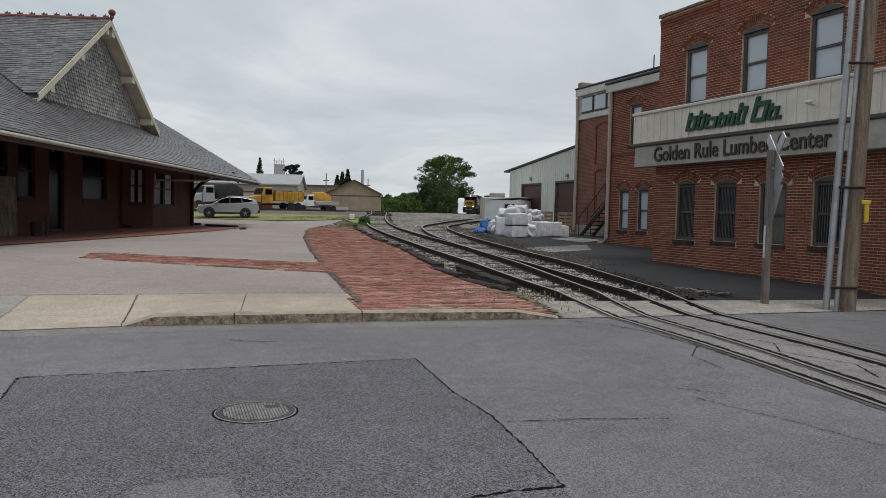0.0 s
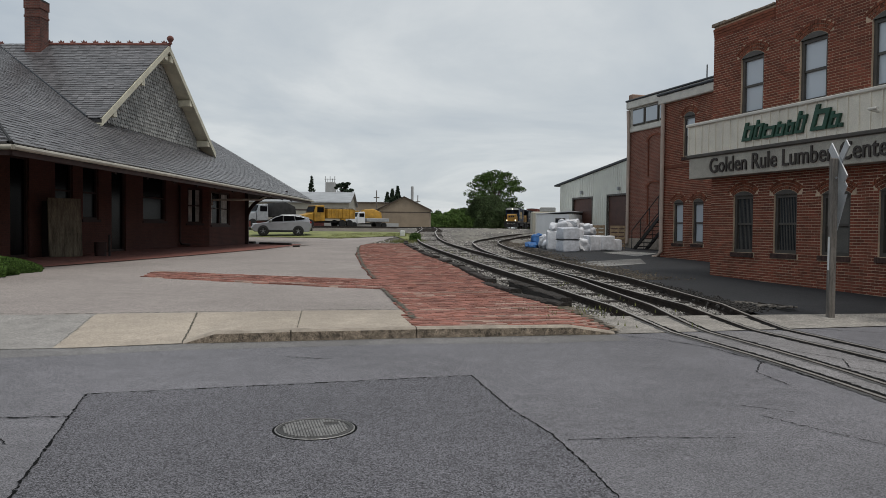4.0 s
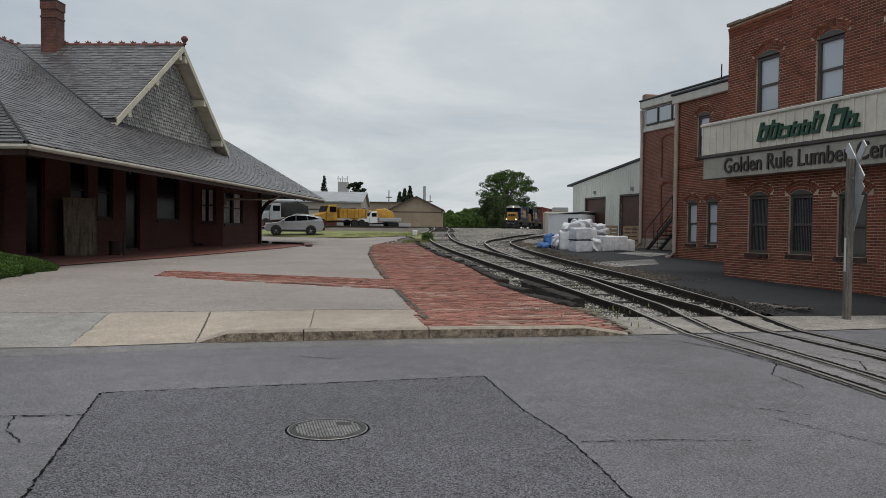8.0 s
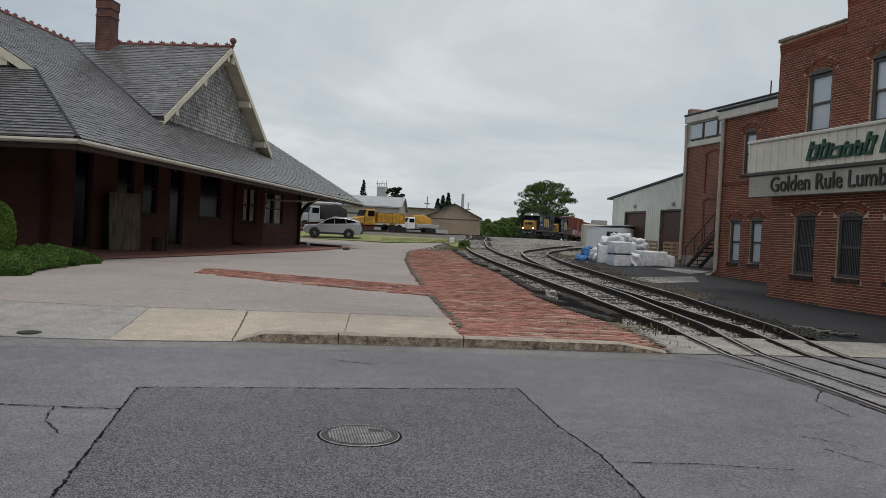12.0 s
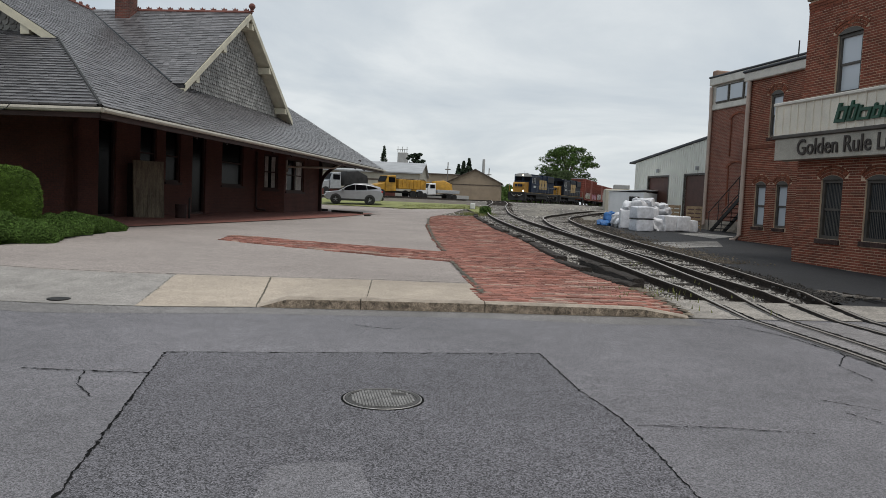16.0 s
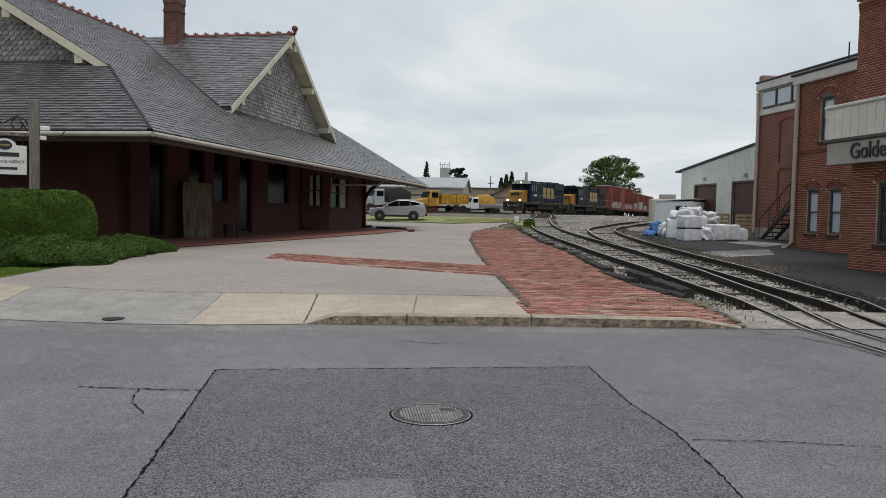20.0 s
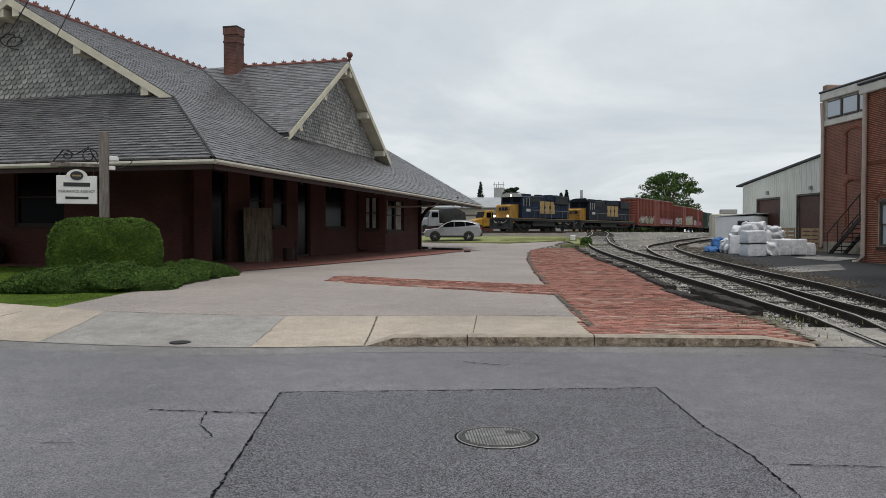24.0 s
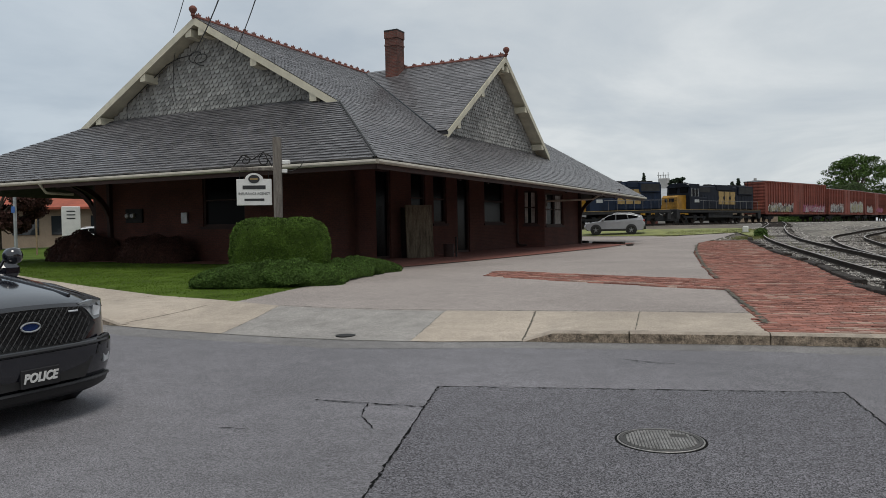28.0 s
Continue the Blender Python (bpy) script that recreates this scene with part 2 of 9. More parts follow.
# ---- mesh helpers ----
class Shape:
    """Collects vertices and faces for one mesh."""

    def __init__(self):
        self.v, self.f, self.uv = [], [], {}

    def face(self, pts, uv=None):
        i = len(self.v)
        self.v += [tuple(p) for p in pts]
        if uv:
            self.uv[len(self.f)] = uv
        self.f.append(tuple(range(i, i + len(pts))))
        return self

    def hexa(self, p):
        """Eight corners: four below, four above, both anticlockwise from above."""
        i = len(self.v)
        self.v += [tuple(q) for q in p]
        for q in ((3, 2, 1, 0), (4, 5, 6, 7), (0, 1, 5, 4), (1, 2, 6, 5), (2, 3, 7, 6), (3, 0, 4, 7)):
            self.f.append(tuple(i + k for k in q))
        return self

    def box(self, x0, x1, y0, y1, z0, z1, m=None):
        p = [Vector(c) for c in ((x0, y0, z0), (x1, y0, z0), (x1, y1, z0), (x0, y1, z0), (x0, y0, z1), (x1, y0, z1), (x1, y1, z1), (x0, y1, z1))]
        if m is not None:
            p = [m @ c for c in p]
        return self.hexa(p)

    def rbox(self, x0, x1, y0, y1, z0, z1, r=0.02, m=None):
        """A box with chamfered edges."""
        i = len(self.v)
        idx = {}
        for sx in (0, 1):
            for sy in (0, 1):
                for sz in (0, 1):
                    for ax in range(3):
                        c = [x1 if sx else x0, y1 if sy else y0, z1 if sz else z0]
                        for k, s in enumerate((sx, sy, sz)):
                            if k != ax:
                                c[k] += -r if s else r
                        c = Vector(c)
                        idx[sx, sy, sz, ax] = len(self.v)
                        self.v.append(tuple(m @ c if m is not None else c))
        def q(*keys):
            self.f.append(tuple(idx[k] for k in keys))
        for s in (0, 1):
            o = (lambda a: a) if s else (lambda a: a[::-1])
            q(*o([(s, 0, 0, 0), (s, 1, 0, 0), (s, 1, 1, 0), (s, 0, 1, 0)]))
            q(*o([(0, s, 0, 1), (0, s, 1, 1), (1, s, 1, 1), (1, s, 0, 1)]))
            q(*o([(0, 0, s, 2), (1, 0, s, 2), (1, 1, s, 2), (0, 1, s, 2)]))
        for a in (0, 1):
            for b in (0, 1):
                o = (lambda t: t) if a == b else (lambda t: t[::-1])
                q(*o([(a, b, 0, 0), (a, b, 0, 1), (a, b, 1, 1), (a, b, 1, 0)])[::-1])
                q(*o([(a, 0, b, 0), (a, 0, b, 2), (a, 1, b, 2), (a, 1, b, 0)]))
                q(*o([(0, a, b, 1), (0, a, b, 2), (1, a, b, 2), (1, a, b, 1)])[::-1])
        for a in (0, 1):
            for b in (0, 1):
                for c in (0, 1):
                    t = [(a, b, c, 0), (a, b, c, 1), (a, b, c, 2)]
                    q(*(t if (a + b + c) % 2 else t[::-1]))
        return self

    def tube(self, pts, r, n=10, caps=True):
        """A tube along points; r a radius or one for each point."""
        pts = [Vector(p) for p in pts]
        rs = r if isinstance(r, (list, tuple)) else [r] * len(pts)
        i = len(self.v)
        for k, p in enumerate(pts):
            d = (pts[min(k + 1, len(pts) - 1)] - pts[max(k - 1, 0)]).normalized()
            a = d.orthogonal().normalized() if abs(d.z) > 0.9 else d.cross(Vector((0, 0, 1))).normalized()
            b = d.cross(a)
            for j in range(n):
                t = 2 * math.pi * j / n
                self.v.append(tuple(p + (a * math.cos(t) + b * math.sin(t)) * rs[k]))
        for k in range(len(pts) - 1):
            for j in range(n):
                self.f.append((i + k * n + j, i + k * n + (j + 1) % n, i + (k + 1) * n + (j + 1) % n, i + (k + 1) * n + j))
        if caps:
            self.f.append(tuple(i + j for j in range(n))[::-1])
            self.f.append(tuple(i + (len(pts) - 1) * n + j for j in range(n)))
        return self

    def disc(self, c, axis, r, w, n=20):
        """A wheel or puck: centre, axis, radius, thickness."""
        c, a = Vector(c), Vector(axis).normalized()
        return self.tube([c - a * w / 2, c + a * w / 2], r, n)

    def lathe(self, profile, n=20, c=(0, 0, 0)):
        """Profile of (radius, z) turned round the upright axis through c."""
        i = len(self.v)
        for r, z in profile:
            for j in range(n):
                t = 2 * math.pi * j / n
                self.v.append((c[0] + r * math.cos(t), c[1] + r * math.sin(t), c[2] + z))
        for k in range(len(profile) - 1):
            for j in range(n):
                self.f.append((i + k * n + j, i + k * n + (j + 1) % n, i + (k + 1) * n + (j + 1) % n, i + (k + 1) * n + j))
        self.f.append(tuple(i + j for j in range(n))[::-1])
        self.f.append(tuple(i + (len(profile) - 1) * n + j for j in range(n)))
        return self

    def prism(self, poly, axis, a0, a1, m=None):
        """A flat outline (2D, any order of turn) pushed along an axis: x uses (y, z), y uses (x, z), z uses (x, y)."""
        def at(p, a):
            c = Vector((a, p[0], p[1]) if axis == "x" else (p[0], a, p[1]) if axis == "y" else (p[0], p[1], a))
            return tuple(m @ c) if m is not None else tuple(c)
        i, n = len(self.v), len(poly)
        area = sum(poly[k][0] * poly[(k + 1) % n][1] - poly[(k + 1) % n][0] * poly[k][1] for k in range(n))
        flip = (area > 0) == (axis == "y")
        self.v += [at(p, a0) for p in poly] + [at(p, a1) for p in poly]
        lo, hi = tuple(range(i, i + n)), tuple(range(i + n, i + 2 * n))
        faces = [lo[::-1], hi] + [(lo[k], lo[(k + 1) % n], hi[(k + 1) % n], hi[k]) for k in range(n)]
        self.f += [q[::-1] for q in faces] if flip else faces
        return self

    def mesh(self, name, material, smooth=False):
        me = bpy.data.meshes.new(name)
        me.from_pydata(self.v, [], self.f)
        if self.uv:
            lay = me.uv_layers.new(name="UVMap")
            for p in me.polygons:
                if p.index in self.uv:
                    for li, c in zip(p.loop_indices, self.uv[p.index]):
                        lay.data[li].uv = c
        if material:
            me.materials.append(material)
        if smooth:
            me.shade_smooth()
            if smooth is not True:
                me.set_sharp_from_angle(angle=radians(smooth))
        me.update()
        return me


def part(name, shape, material, parent=None, label="", smooth=False, m=None):
    """Links a shape as one mesh object, under its thing if that is given."""
    data = shape if isinstance(shape, bpy.types.Mesh) else shape.mesh(name, material, smooth)
    ob = new(name, data)
    if parent:
        ob.parent = parent
    if m is not None:
        ob.matrix_basis = m
    if label:
        ob["label"] = label
    return ob


def thing(name, m, label, category, group="", kind=""):
    ob = new(name)
    ob.empty_display_size = 0.2
    ob.matrix_basis = m
    return tagged(ob, label, category, group, kind)


def solid(name, shape, material, label, category, group="", kind="", smooth=False, m=None):
    return tagged(part(name, shape, material, None, "", smooth, m), label, category, group, kind)


def text_mesh(body, size, depth, material, name="lettering", bold=0.0):
    """Raised lettering from the built-in font, standing upright in x and z."""
    cu = bpy.data.curves.new(name, "FONT")
    cu.body, cu.size, cu.extrude, cu.align_x, cu.align_y = body, size, depth, "CENTER", "CENTER"
    cu.resolution_u = 3
    cu.offset = bold
    ob = bpy.data.objects.new(name, cu)
    scene.collection.objects.link(ob)
    me = bpy.data.meshes.new_from_object(ob.evaluated_get(bpy.context.evaluated_depsgraph_get()))
    bpy.data.objects.remove(ob)
    bpy.data.curves.remove(cu)
    me.materials.clear()
    me.materials.append(material)
    return me


# ---- the lie of the land ----
KERB_X = (-60, -30, -14.8, -10.2, -7.7, -6.5, -5.3, -4.14, -1.1, 0.45, 1.88, 8, 30)
KERB_Y = (12, 9.8, 8.85, 8.6, 8.7, 8.88, 9.2, 9.72, 10.68, 11.1, 11.5, 13.6, 21)
RISE_E = ((0, 0.13), (17, 0.47), (27, 0.6), (40, 0.78), (48, 1.05), (75, 1.6), (400, 1.6))
RISE_W = ((0, 0.13), (8, 0.38), (25, 0.42), (42, 0.44), (52, 1.1), (75, 1.6), (400, 1.6))


def kerb_y(x):
    return float(np.interp(x, KERB_X, KERB_Y))


def land(x, y):
    """The height of the ground: the street at 0, then rising gently away from the kerb."""
    n = (y - kerb_y(x)) * 0.97
    if n <= 0:
        return 0.0
    e = float(np.interp(n, [a for a, _ in RISE_E], [z for _, z in RISE_E]))
    w = float(np.interp(n, [a for a, _ in RISE_W], [z for _, z in RISE_W]))
    k = min(1.0, max(0.0, (-7 - x) / 5))
    z = e + (w - e) * k
    # dropped kerb at the driveway and at the crossing
    drop = min(1.0, max(0.0, (x - 1.2) / 0.7)) if x > 0 else min(1.0, max(0.0, (-3.7 - x) / 0.45)) * min(1.0, max(0.0, (x + 11.7) / 0.6))
    return z * (1 - drop + drop * min(1.0, n / 2.0))


def bed_drop(x, y):
    """How far the ballast lies below the land: deep at the crossing, level further back."""
    n = y - kerb_y(x)
    return 0.03 + 0.135 - min(0.135, max(0.0, n) * 0.02)


def ribbon(left, right, lift=0.0, steps=4, across=4, flat=None):
    """A strip of ground between two lines of (x, y), draped over the land."""
    def fine(line):
        out = []
        for a, b in zip(line[:-1], line[1:]):
            for k in range(steps):
                t = k / steps
                out.append((a[0] + (b[0] - a[0]) * t, a[1] + (b[1] - a[1]) * t))
        return out + [line[-1]]
    L, R = fine(left), fine(right)
    s = Shape()
    for a, b in zip(L, R):
        for k in range(across + 1):
            t = k / across
            x, y = a[0] + (b[0] - a[0]) * t, a[1] + (b[1] - a[1]) * t
            s.v.append((x, y, (land(x, y) if flat is None else flat) + lift))
    n = across + 1
    for i in range(len(L) - 1):
        for k in range(across):
            q = (i * n + k, i * n + k + 1, (i + 1) * n + k + 1, (i + 1) * n + k)
            s.f.append(q)
    a, b, c = (Vector(s.v[k]) for k in s.f[0][:3])
    if (b - a).cross(c - a).z < 0:
        s.f = [q[::-1] for q in s.f]
    return s


def along(line, step):
    """Points every step metres along a polyline, with the heading in radians."""
    out, rest = [], 0.0
    for a, b in zip(line[:-1], line[1:]):
        d = math.hypot(b[0] - a[0], b[1] - a[1])
        h = math.atan2(b[1] - a[1], b[0] - a[0])
        t = rest
        while t < d:
            out.append((a[0] + (b[0] - a[0]) * t / d, a[1] + (b[1] - a[1]) * t / d, h))
            t += step
        rest = t - d
    return out


def smooth_line(pts, n=8):
    """A Catmull-Rom line through points."""
    p = [Vector(q) for q in pts]
    p = [p[0] * 2 - p[1]] + p + [p[-1] * 2 - p[-2]]
    out = []
    for i in range(1, len(p) - 2):
        for k in range(n):
            t = k / n
            out.append(tuple(0.5 * ((2 * p[i]) + (p[i + 1] - p[i - 1]) * t + (2 * p[i - 1] - 5 * p[i] + 4 * p[i + 1] - p[i + 2]) * t * t + (3 * p[i] - p[i - 1] - 3 * p[i + 1] + p[i + 2]) * t ** 3)))
    return out + [tuple(p[-2])]


def offset_line(line, d):
    """The polyline shifted to its left by d."""
    out = []
    for i, p in enumerate(line):
        a, b = line[max(i - 1, 0)], line[min(i + 1, len(line) - 1)]
        h = math.atan2(b[1] - a[1], b[0] - a[0])
        out.append((p[0] - math.sin(h) * d, p[1] + math.cos(h) * d))
    return out


MAT["road"] = asphalt_mat("road_asphalt", (0.160, 0.156, 0.168), 0.58, cell=140, blotch=0.14)
MAT["patch"] = asphalt_mat("patch_asphalt", (0.116, 0.113, 0.125), 0.85, cell=125, blotch=0.10)
MAT["lot"] = asphalt_mat("lot_asphalt", (0.018, 0.0185, 0.021), 0.4, cell=60, blotch=0.25)
MAT["crack"] = mat("crack_filler", (0.010, 0.010, 0.010), 0.95, fine=90, spec=0.1)
MAT["tar"] = mat("worn_tar_seam", (0.10, 0.098, 0.096), 0.85, var=0.4, scale=3, fine=60)
MAT["concrete"] = asphalt_mat("sidewalk_concrete", (0.37, 0.317, 0.258), 0.2, cell=70, blotch=0.14)
MAT["plaza"] = asphalt_mat("exposed_aggregate", (0.288, 0.252, 0.232), 0.27, cell=55, blotch=0.10)
MAT["apron"] = asphalt_mat("apron_concrete", (0.275, 0.26, 0.242), 0.28, cell=80, blotch=0.2)
MAT["kerb"] = mat("kerb_concrete", (0.42, 0.36, 0.295), 0.9, var=0.22, scale=5, fine=70, bump=0.4)
MAT["kerb_face"] = mat("kerb_face_concrete", (0.40, 0.32, 0.24), 0.92, var=0.55, scale=11, fine=60, bump=0.9)
MAT["paver"] = mat("platform_brick", (0.325, 0.142, 0.108), 0.88, var=0.16, scale=0.9, fine=45, bump=0.4, rand=0.4)
MAT["joint"] = mat("sand_joint", (0.46, 0.36, 0.30), 0.95, var=0.25, scale=4, fine=80)
MAT["ballast"] = mat("ballast_bed", (0.19, 0.172, 0.148), 0.95, var=0.5, scale=3, fine=30, bump=1.0)
MAT["stone"] = mat("ballast_stone", (0.40, 0.375, 0.345), 0.9, var=0.35, scale=8, fine=40, bump=0.3, rand=0.75)
MAT["dirt"] = mat("yard_dirt", (0.19, 0.158, 0.122), 0.95, var=0.5, scale=0.8, fine=9, bump=0.8)
MAT["pale_gravel"] = mat("pale_spread_gravel", (0.30, 0.275, 0.235), 0.95, var=0.5, scale=2.5, fine=14, bump=0.9)
MAT["grass"] = mat("grass_sod", (0.085, 0.135, 0.018), 0.95, var=0.3, scale=1.2, fine=60, bump=0.5, spec=0.1)
MAT["blade"] = mat("grass_blade", (0.112, 0.182, 0.026), 0.85, var=0.25, scale=0.8, fine=20, bump=0, spec=0.1, rand=0.3)
MAT["weed"] = mat("dry_weed", (0.21, 0.225, 0.07), 0.9, var=0.3, scale=1, fine=20, bump=0, rand=0.35)
MAT["rail"] = mat("rail_steel", (0.04, 0.027, 0.019), 0.92, 0.0, var=0.35, scale=6, fine=50, bump=0.2)
MAT["railtop"] = mat("worn_rail_head", (0.46, 0.43, 0.40), 0.45, 0.6, var=0.15, scale=6, fine=50, bump=0.05)
MAT["tie"] = mat("creosoted_timber", (0.062, 0.051, 0.043), 0.95, var=0.55, scale=3, fine=20, bump=0.9, stretch=(0.7, 9, 9))
MAT["slate"] = mat("roof_slate", (0.142, 0.137, 0.142), 0.36, var=0.2, scale=0.8, fine=25, bump=0.3, rand=0.36)
MAT["roofdeck"] = mat("roof_felt", (0.055, 0.055, 0.058), 0.9)
MAT["cream"] = mat("cream_paint", (0.62, 0.58, 0.45), 0.6, var=0.12, scale=2, fine=40, bump=0.1)
MAT["gutter"] = mat("cream_gutter", (0.44, 0.41, 0.345), 0.5, var=0.15, scale=2, fine=40, bump=0.05)
MAT["terra"] = mat("terracotta_ridge", (0.235, 0.09, 0.07), 0.85, var=0.3, scale=4, fine=40, bump=0.2)
MAT["shingle"] = mat("grey_gable_shingle", (0.33, 0.325, 0.305), 0.85, var=0.15, scale=1.2, fine=30, bump=0.3, rand=0.3)
# backing kept near black: painted shade for the gaps between gable shingles
MAT["shingle_back"] = mat("gable_gap_shade", (0.06, 0.058, 0.055), 0.9)
MAT["maroon"] = mat("maroon_painted_wood", (0.04, 0.015, 0.012), 0.7, var=0.25, scale=2, fine=30, bump=0.15)
MAT["maroon_brick"] = brick_mat("maroon_brick", (0.088, 0.031, 0.0225), (0.112, 0.037, 0.026), (0.068, 0.03, 0.024))
MAT["soffit"] = mat("dark_soffit_boards", (0.025, 0.012, 0.01), 0.8, var=0.3, scale=2, fine=30, stretch=(1, 8, 8))
MAT["brick"] = brick_mat("red_brown_brick", (0.30, 0.098, 0.054), (0.20, 0.062, 0.038), (0.42, 0.33, 0.25))
MAT["brick_old"] = brick_mat("brown_red_brick", (0.25, 0.085, 0.054), (0.18, 0.063, 0.042), (0.30, 0.20, 0.15))
MAT["arch"] = mat("arch_brick", (0.25, 0.076, 0.038), 0.88, var=0.25, scale=5, fine=40, bump=0.3, rand=0.3)
MAT["sill_brick"] = mat("dark_painted_sill_brick", (0.07, 0.036, 0.028), 0.85, var=0.3, scale=5, fine=40, bump=0.3, rand=0.3)
MAT["trim_green"] = mat("dark_olive_window_trim", (0.088, 0.078, 0.066), 0.55, var=0.2, scale=3, fine=40, bump=0.1)
MAT["trim_cream"] = mat("off_white_trim", (0.68, 0.65, 0.58), 0.6, var=0.12, scale=2, fine=40, bump=0.1)
MAT["metal_sign"] = mat("cream_ribbed_metal", (0.82, 0.765, 0.65), 0.5, var=0.12, scale=1, fine=40, bump=0.05)
MAT["sign_grey"] = mat("grey_sign_board", (0.47, 0.44, 0.375), 0.6, var=0.22, scale=1.2, fine=40, bump=0.05)
MAT["green_letters"] = mat("green_letters", (0.02, 0.085, 0.05), 0.5, var=0.2, fine=40)
MAT["dark_letters"] = mat("dark_brown_letters", (0.05, 0.04, 0.034), 0.6, var=0.2, fine=40)
MAT["glass"] = glass_mat("window_glass")
# pale tint paints in the reflected sky and the blinds behind the panes
MAT["glass_day"] = glass_mat("sky_tinted_window_glass", (0.52, 0.56, 0.60), 0.06, 0.6)
MAT["glass_dark"] = glass_mat("dark_window_glass", (0.004, 0.004, 0.005), 0.22, 0.05)
MAT["curtain"] = mat("pale_window_curtain", (0.55, 0.55, 0.53), 0.8, var=0.25, scale=3, fine=30, bump=0)
MAT["blind"] = mat("vertical_blinds", (0.14, 0.13, 0.115), 0.7, var=0.2, scale=2, fine=40, bump=0)
MAT["pinkpipe"] = mat("buff_downspout", (0.52, 0.41, 0.34), 0.55, var=0.12, scale=2, fine=40, bump=0.05)
MAT["wood_pole"] = mat("weathered_pole_wood", (0.29, 0.225, 0.165), 0.9, var=0.35, scale=3, fine=30, bump=0.5, stretch=(6, 6, 0.6))
MAT["grey_wood"] = mat("grey_weathered_wood", (0.23, 0.205, 0.18), 0.9, var=0.35, scale=3, fine=30, bump=0.5, stretch=(6, 6, 0.6))
MAT["galv"] = mat("galvanised_steel", (0.42, 0.43, 0.44), 0.45, 0.6, var=0.15, scale=4, fine=40, bump=0.05)
MAT["alu_back"] = mat("bare_sign_back", (0.50, 0.51, 0.52), 0.5, 0.5, var=0.12, scale=4, fine=40, bump=0.03)
MAT["warehouse"] = mat("pale_ribbed_siding", (0.76, 0.76, 0.69), 0.6, var=0.06, scale=0.8, fine=30, bump=0.02)
MAT["shed"] = mat("white_shed_siding", (0.74, 0.76, 0.78), 0.6, var=0.08, scale=1, fine=30, bump=0.02)
MAT["roofmetal"] = mat("dark_roof_edge", (0.05, 0.055, 0.065), 0.5, 0.3, var=0.2, fine=30)
MAT["browndoor"] = mat("brown_steel_door", (0.10, 0.042, 0.03), 0.6, var=0.15, scale=2, fine=30, bump=0.03)
MAT["tarp"] = mat("white_plastic_wrap", (0.72, 0.73, 0.76), 0.33, var=0.12, scale=4, fine=9, bump=0.9)
MAT["tarpgrey"] = mat("grey_woven_wrap", (0.66, 0.68, 0.73), 0.42, var=0.12, scale=4, fine=9, bump=0.8)
MAT["blue"] = mat("blue_tarp", (0.04, 0.17, 0.45), 0.5, var=0.25, scale=4, fine=20, bump=0.5)
MAT["pallet"] = mat("pallet_wood", (0.36, 0.26, 0.16), 0.85, var=0.3, scale=4, fine=30)
MAT["iron"] = mat("black_iron", (0.028, 0.026, 0.025), 0.55, 0.4, var=0.3, scale=5, fine=50, bump=0.1)
MAT["castiron"] = mat("worn_cast_iron", (0.33, 0.32, 0.305), 0.5, 0.3, var=0.3, scale=10, fine=60, bump=0.2)
MAT["leaf"] = mat("leaf_green", (0.085, 0.145, 0.036), 0.75, var=0.3, scale=0.7, fine=10, bump=0, spec=0.15, rand=0.45)
MAT["leaf_dark"] = mat("conifer_green", (0.032, 0.058, 0.028), 0.8, var=0.3, scale=0.7, fine=10, bump=0, rand=0.4)
MAT["leaf_hedge"] = mat("boxwood_leaf", (0.066, 0.118, 0.018), 0.7, var=0.3, scale=1.5, fine=10, bump=0, spec=0.12, rand=0.6)
MAT["leaf_juniper"] = mat("juniper_leaf", (0.066, 0.118, 0.026), 0.8, var=0.3, scale=1.5, fine=10, bump=0, spec=0.12, rand=0.55)
MAT["leaf_maroon"] = mat("barberry_leaf", (0.085, 0.04, 0.032), 0.7, var=0.35, scale=1.5, fine=10, bump=0, spec=0.15, rand=0.45)
MAT["bark"] = mat("bark", (0.085, 0.065, 0.05), 0.95, var=0.4, scale=5, fine=20, bump=0.6)
MAT["loco_navy"] = mat("dark_grey_blue_locomotive_paint", (0.012, 0.016, 0.027), 0.6, var=0.4, scale=0.8, fine=20, bump=0.03, spec=0.15)
MAT["loco_blue"] = mat("navy_locomotive_paint", (0.010, 0.021, 0.048), 0.6, var=0.4, scale=0.8, fine=20, bump=0.03, spec=0.15)
MAT["loco_yellow"] = mat("golden_yellow_paint", (0.38, 0.19, 0.014), 0.5, var=0.3, scale=1, fine=20, bump=0.03)
MAT["loco_grey"] = mat("sooty_frame_grey", (0.022, 0.022, 0.023), 0.85, var=0.4, scale=2, fine=20, bump=0.1)
MAT["loco_white"] = mat("grimy_cab_white", (0.42, 0.43, 0.42), 0.6, var=0.2, scale=2, fine=20, bump=0.03)
MAT["box_red"] = mat("oxide_red_boxcar", (0.25, 0.062, 0.04), 0.75, var=0.38, scale=0.6, fine=8, bump=0.1, stretch=(2.5, 2.5, 0.4))
MAT["box_brown"] = mat("dark_oxide_boxcar", (0.145, 0.04, 0.03), 0.75, var=0.3, scale=0.7, fine=12, bump=0.1)
MAT["box_green"] = mat("dark_green_boxcar", (0.03, 0.06, 0.045), 0.75, var=0.3, scale=0.7, fine=12, bump=0.1)
MAT["tag_white"] = mat("spray_white", (0.50, 0.50, 0.48), 0.7, var=0.3, scale=4, fine=20, bump=0)
MAT["tag_dark"] = mat("spray_dark", (0.05, 0.04, 0.05), 0.7, var=0.3, scale=4, fine=20, bump=0)
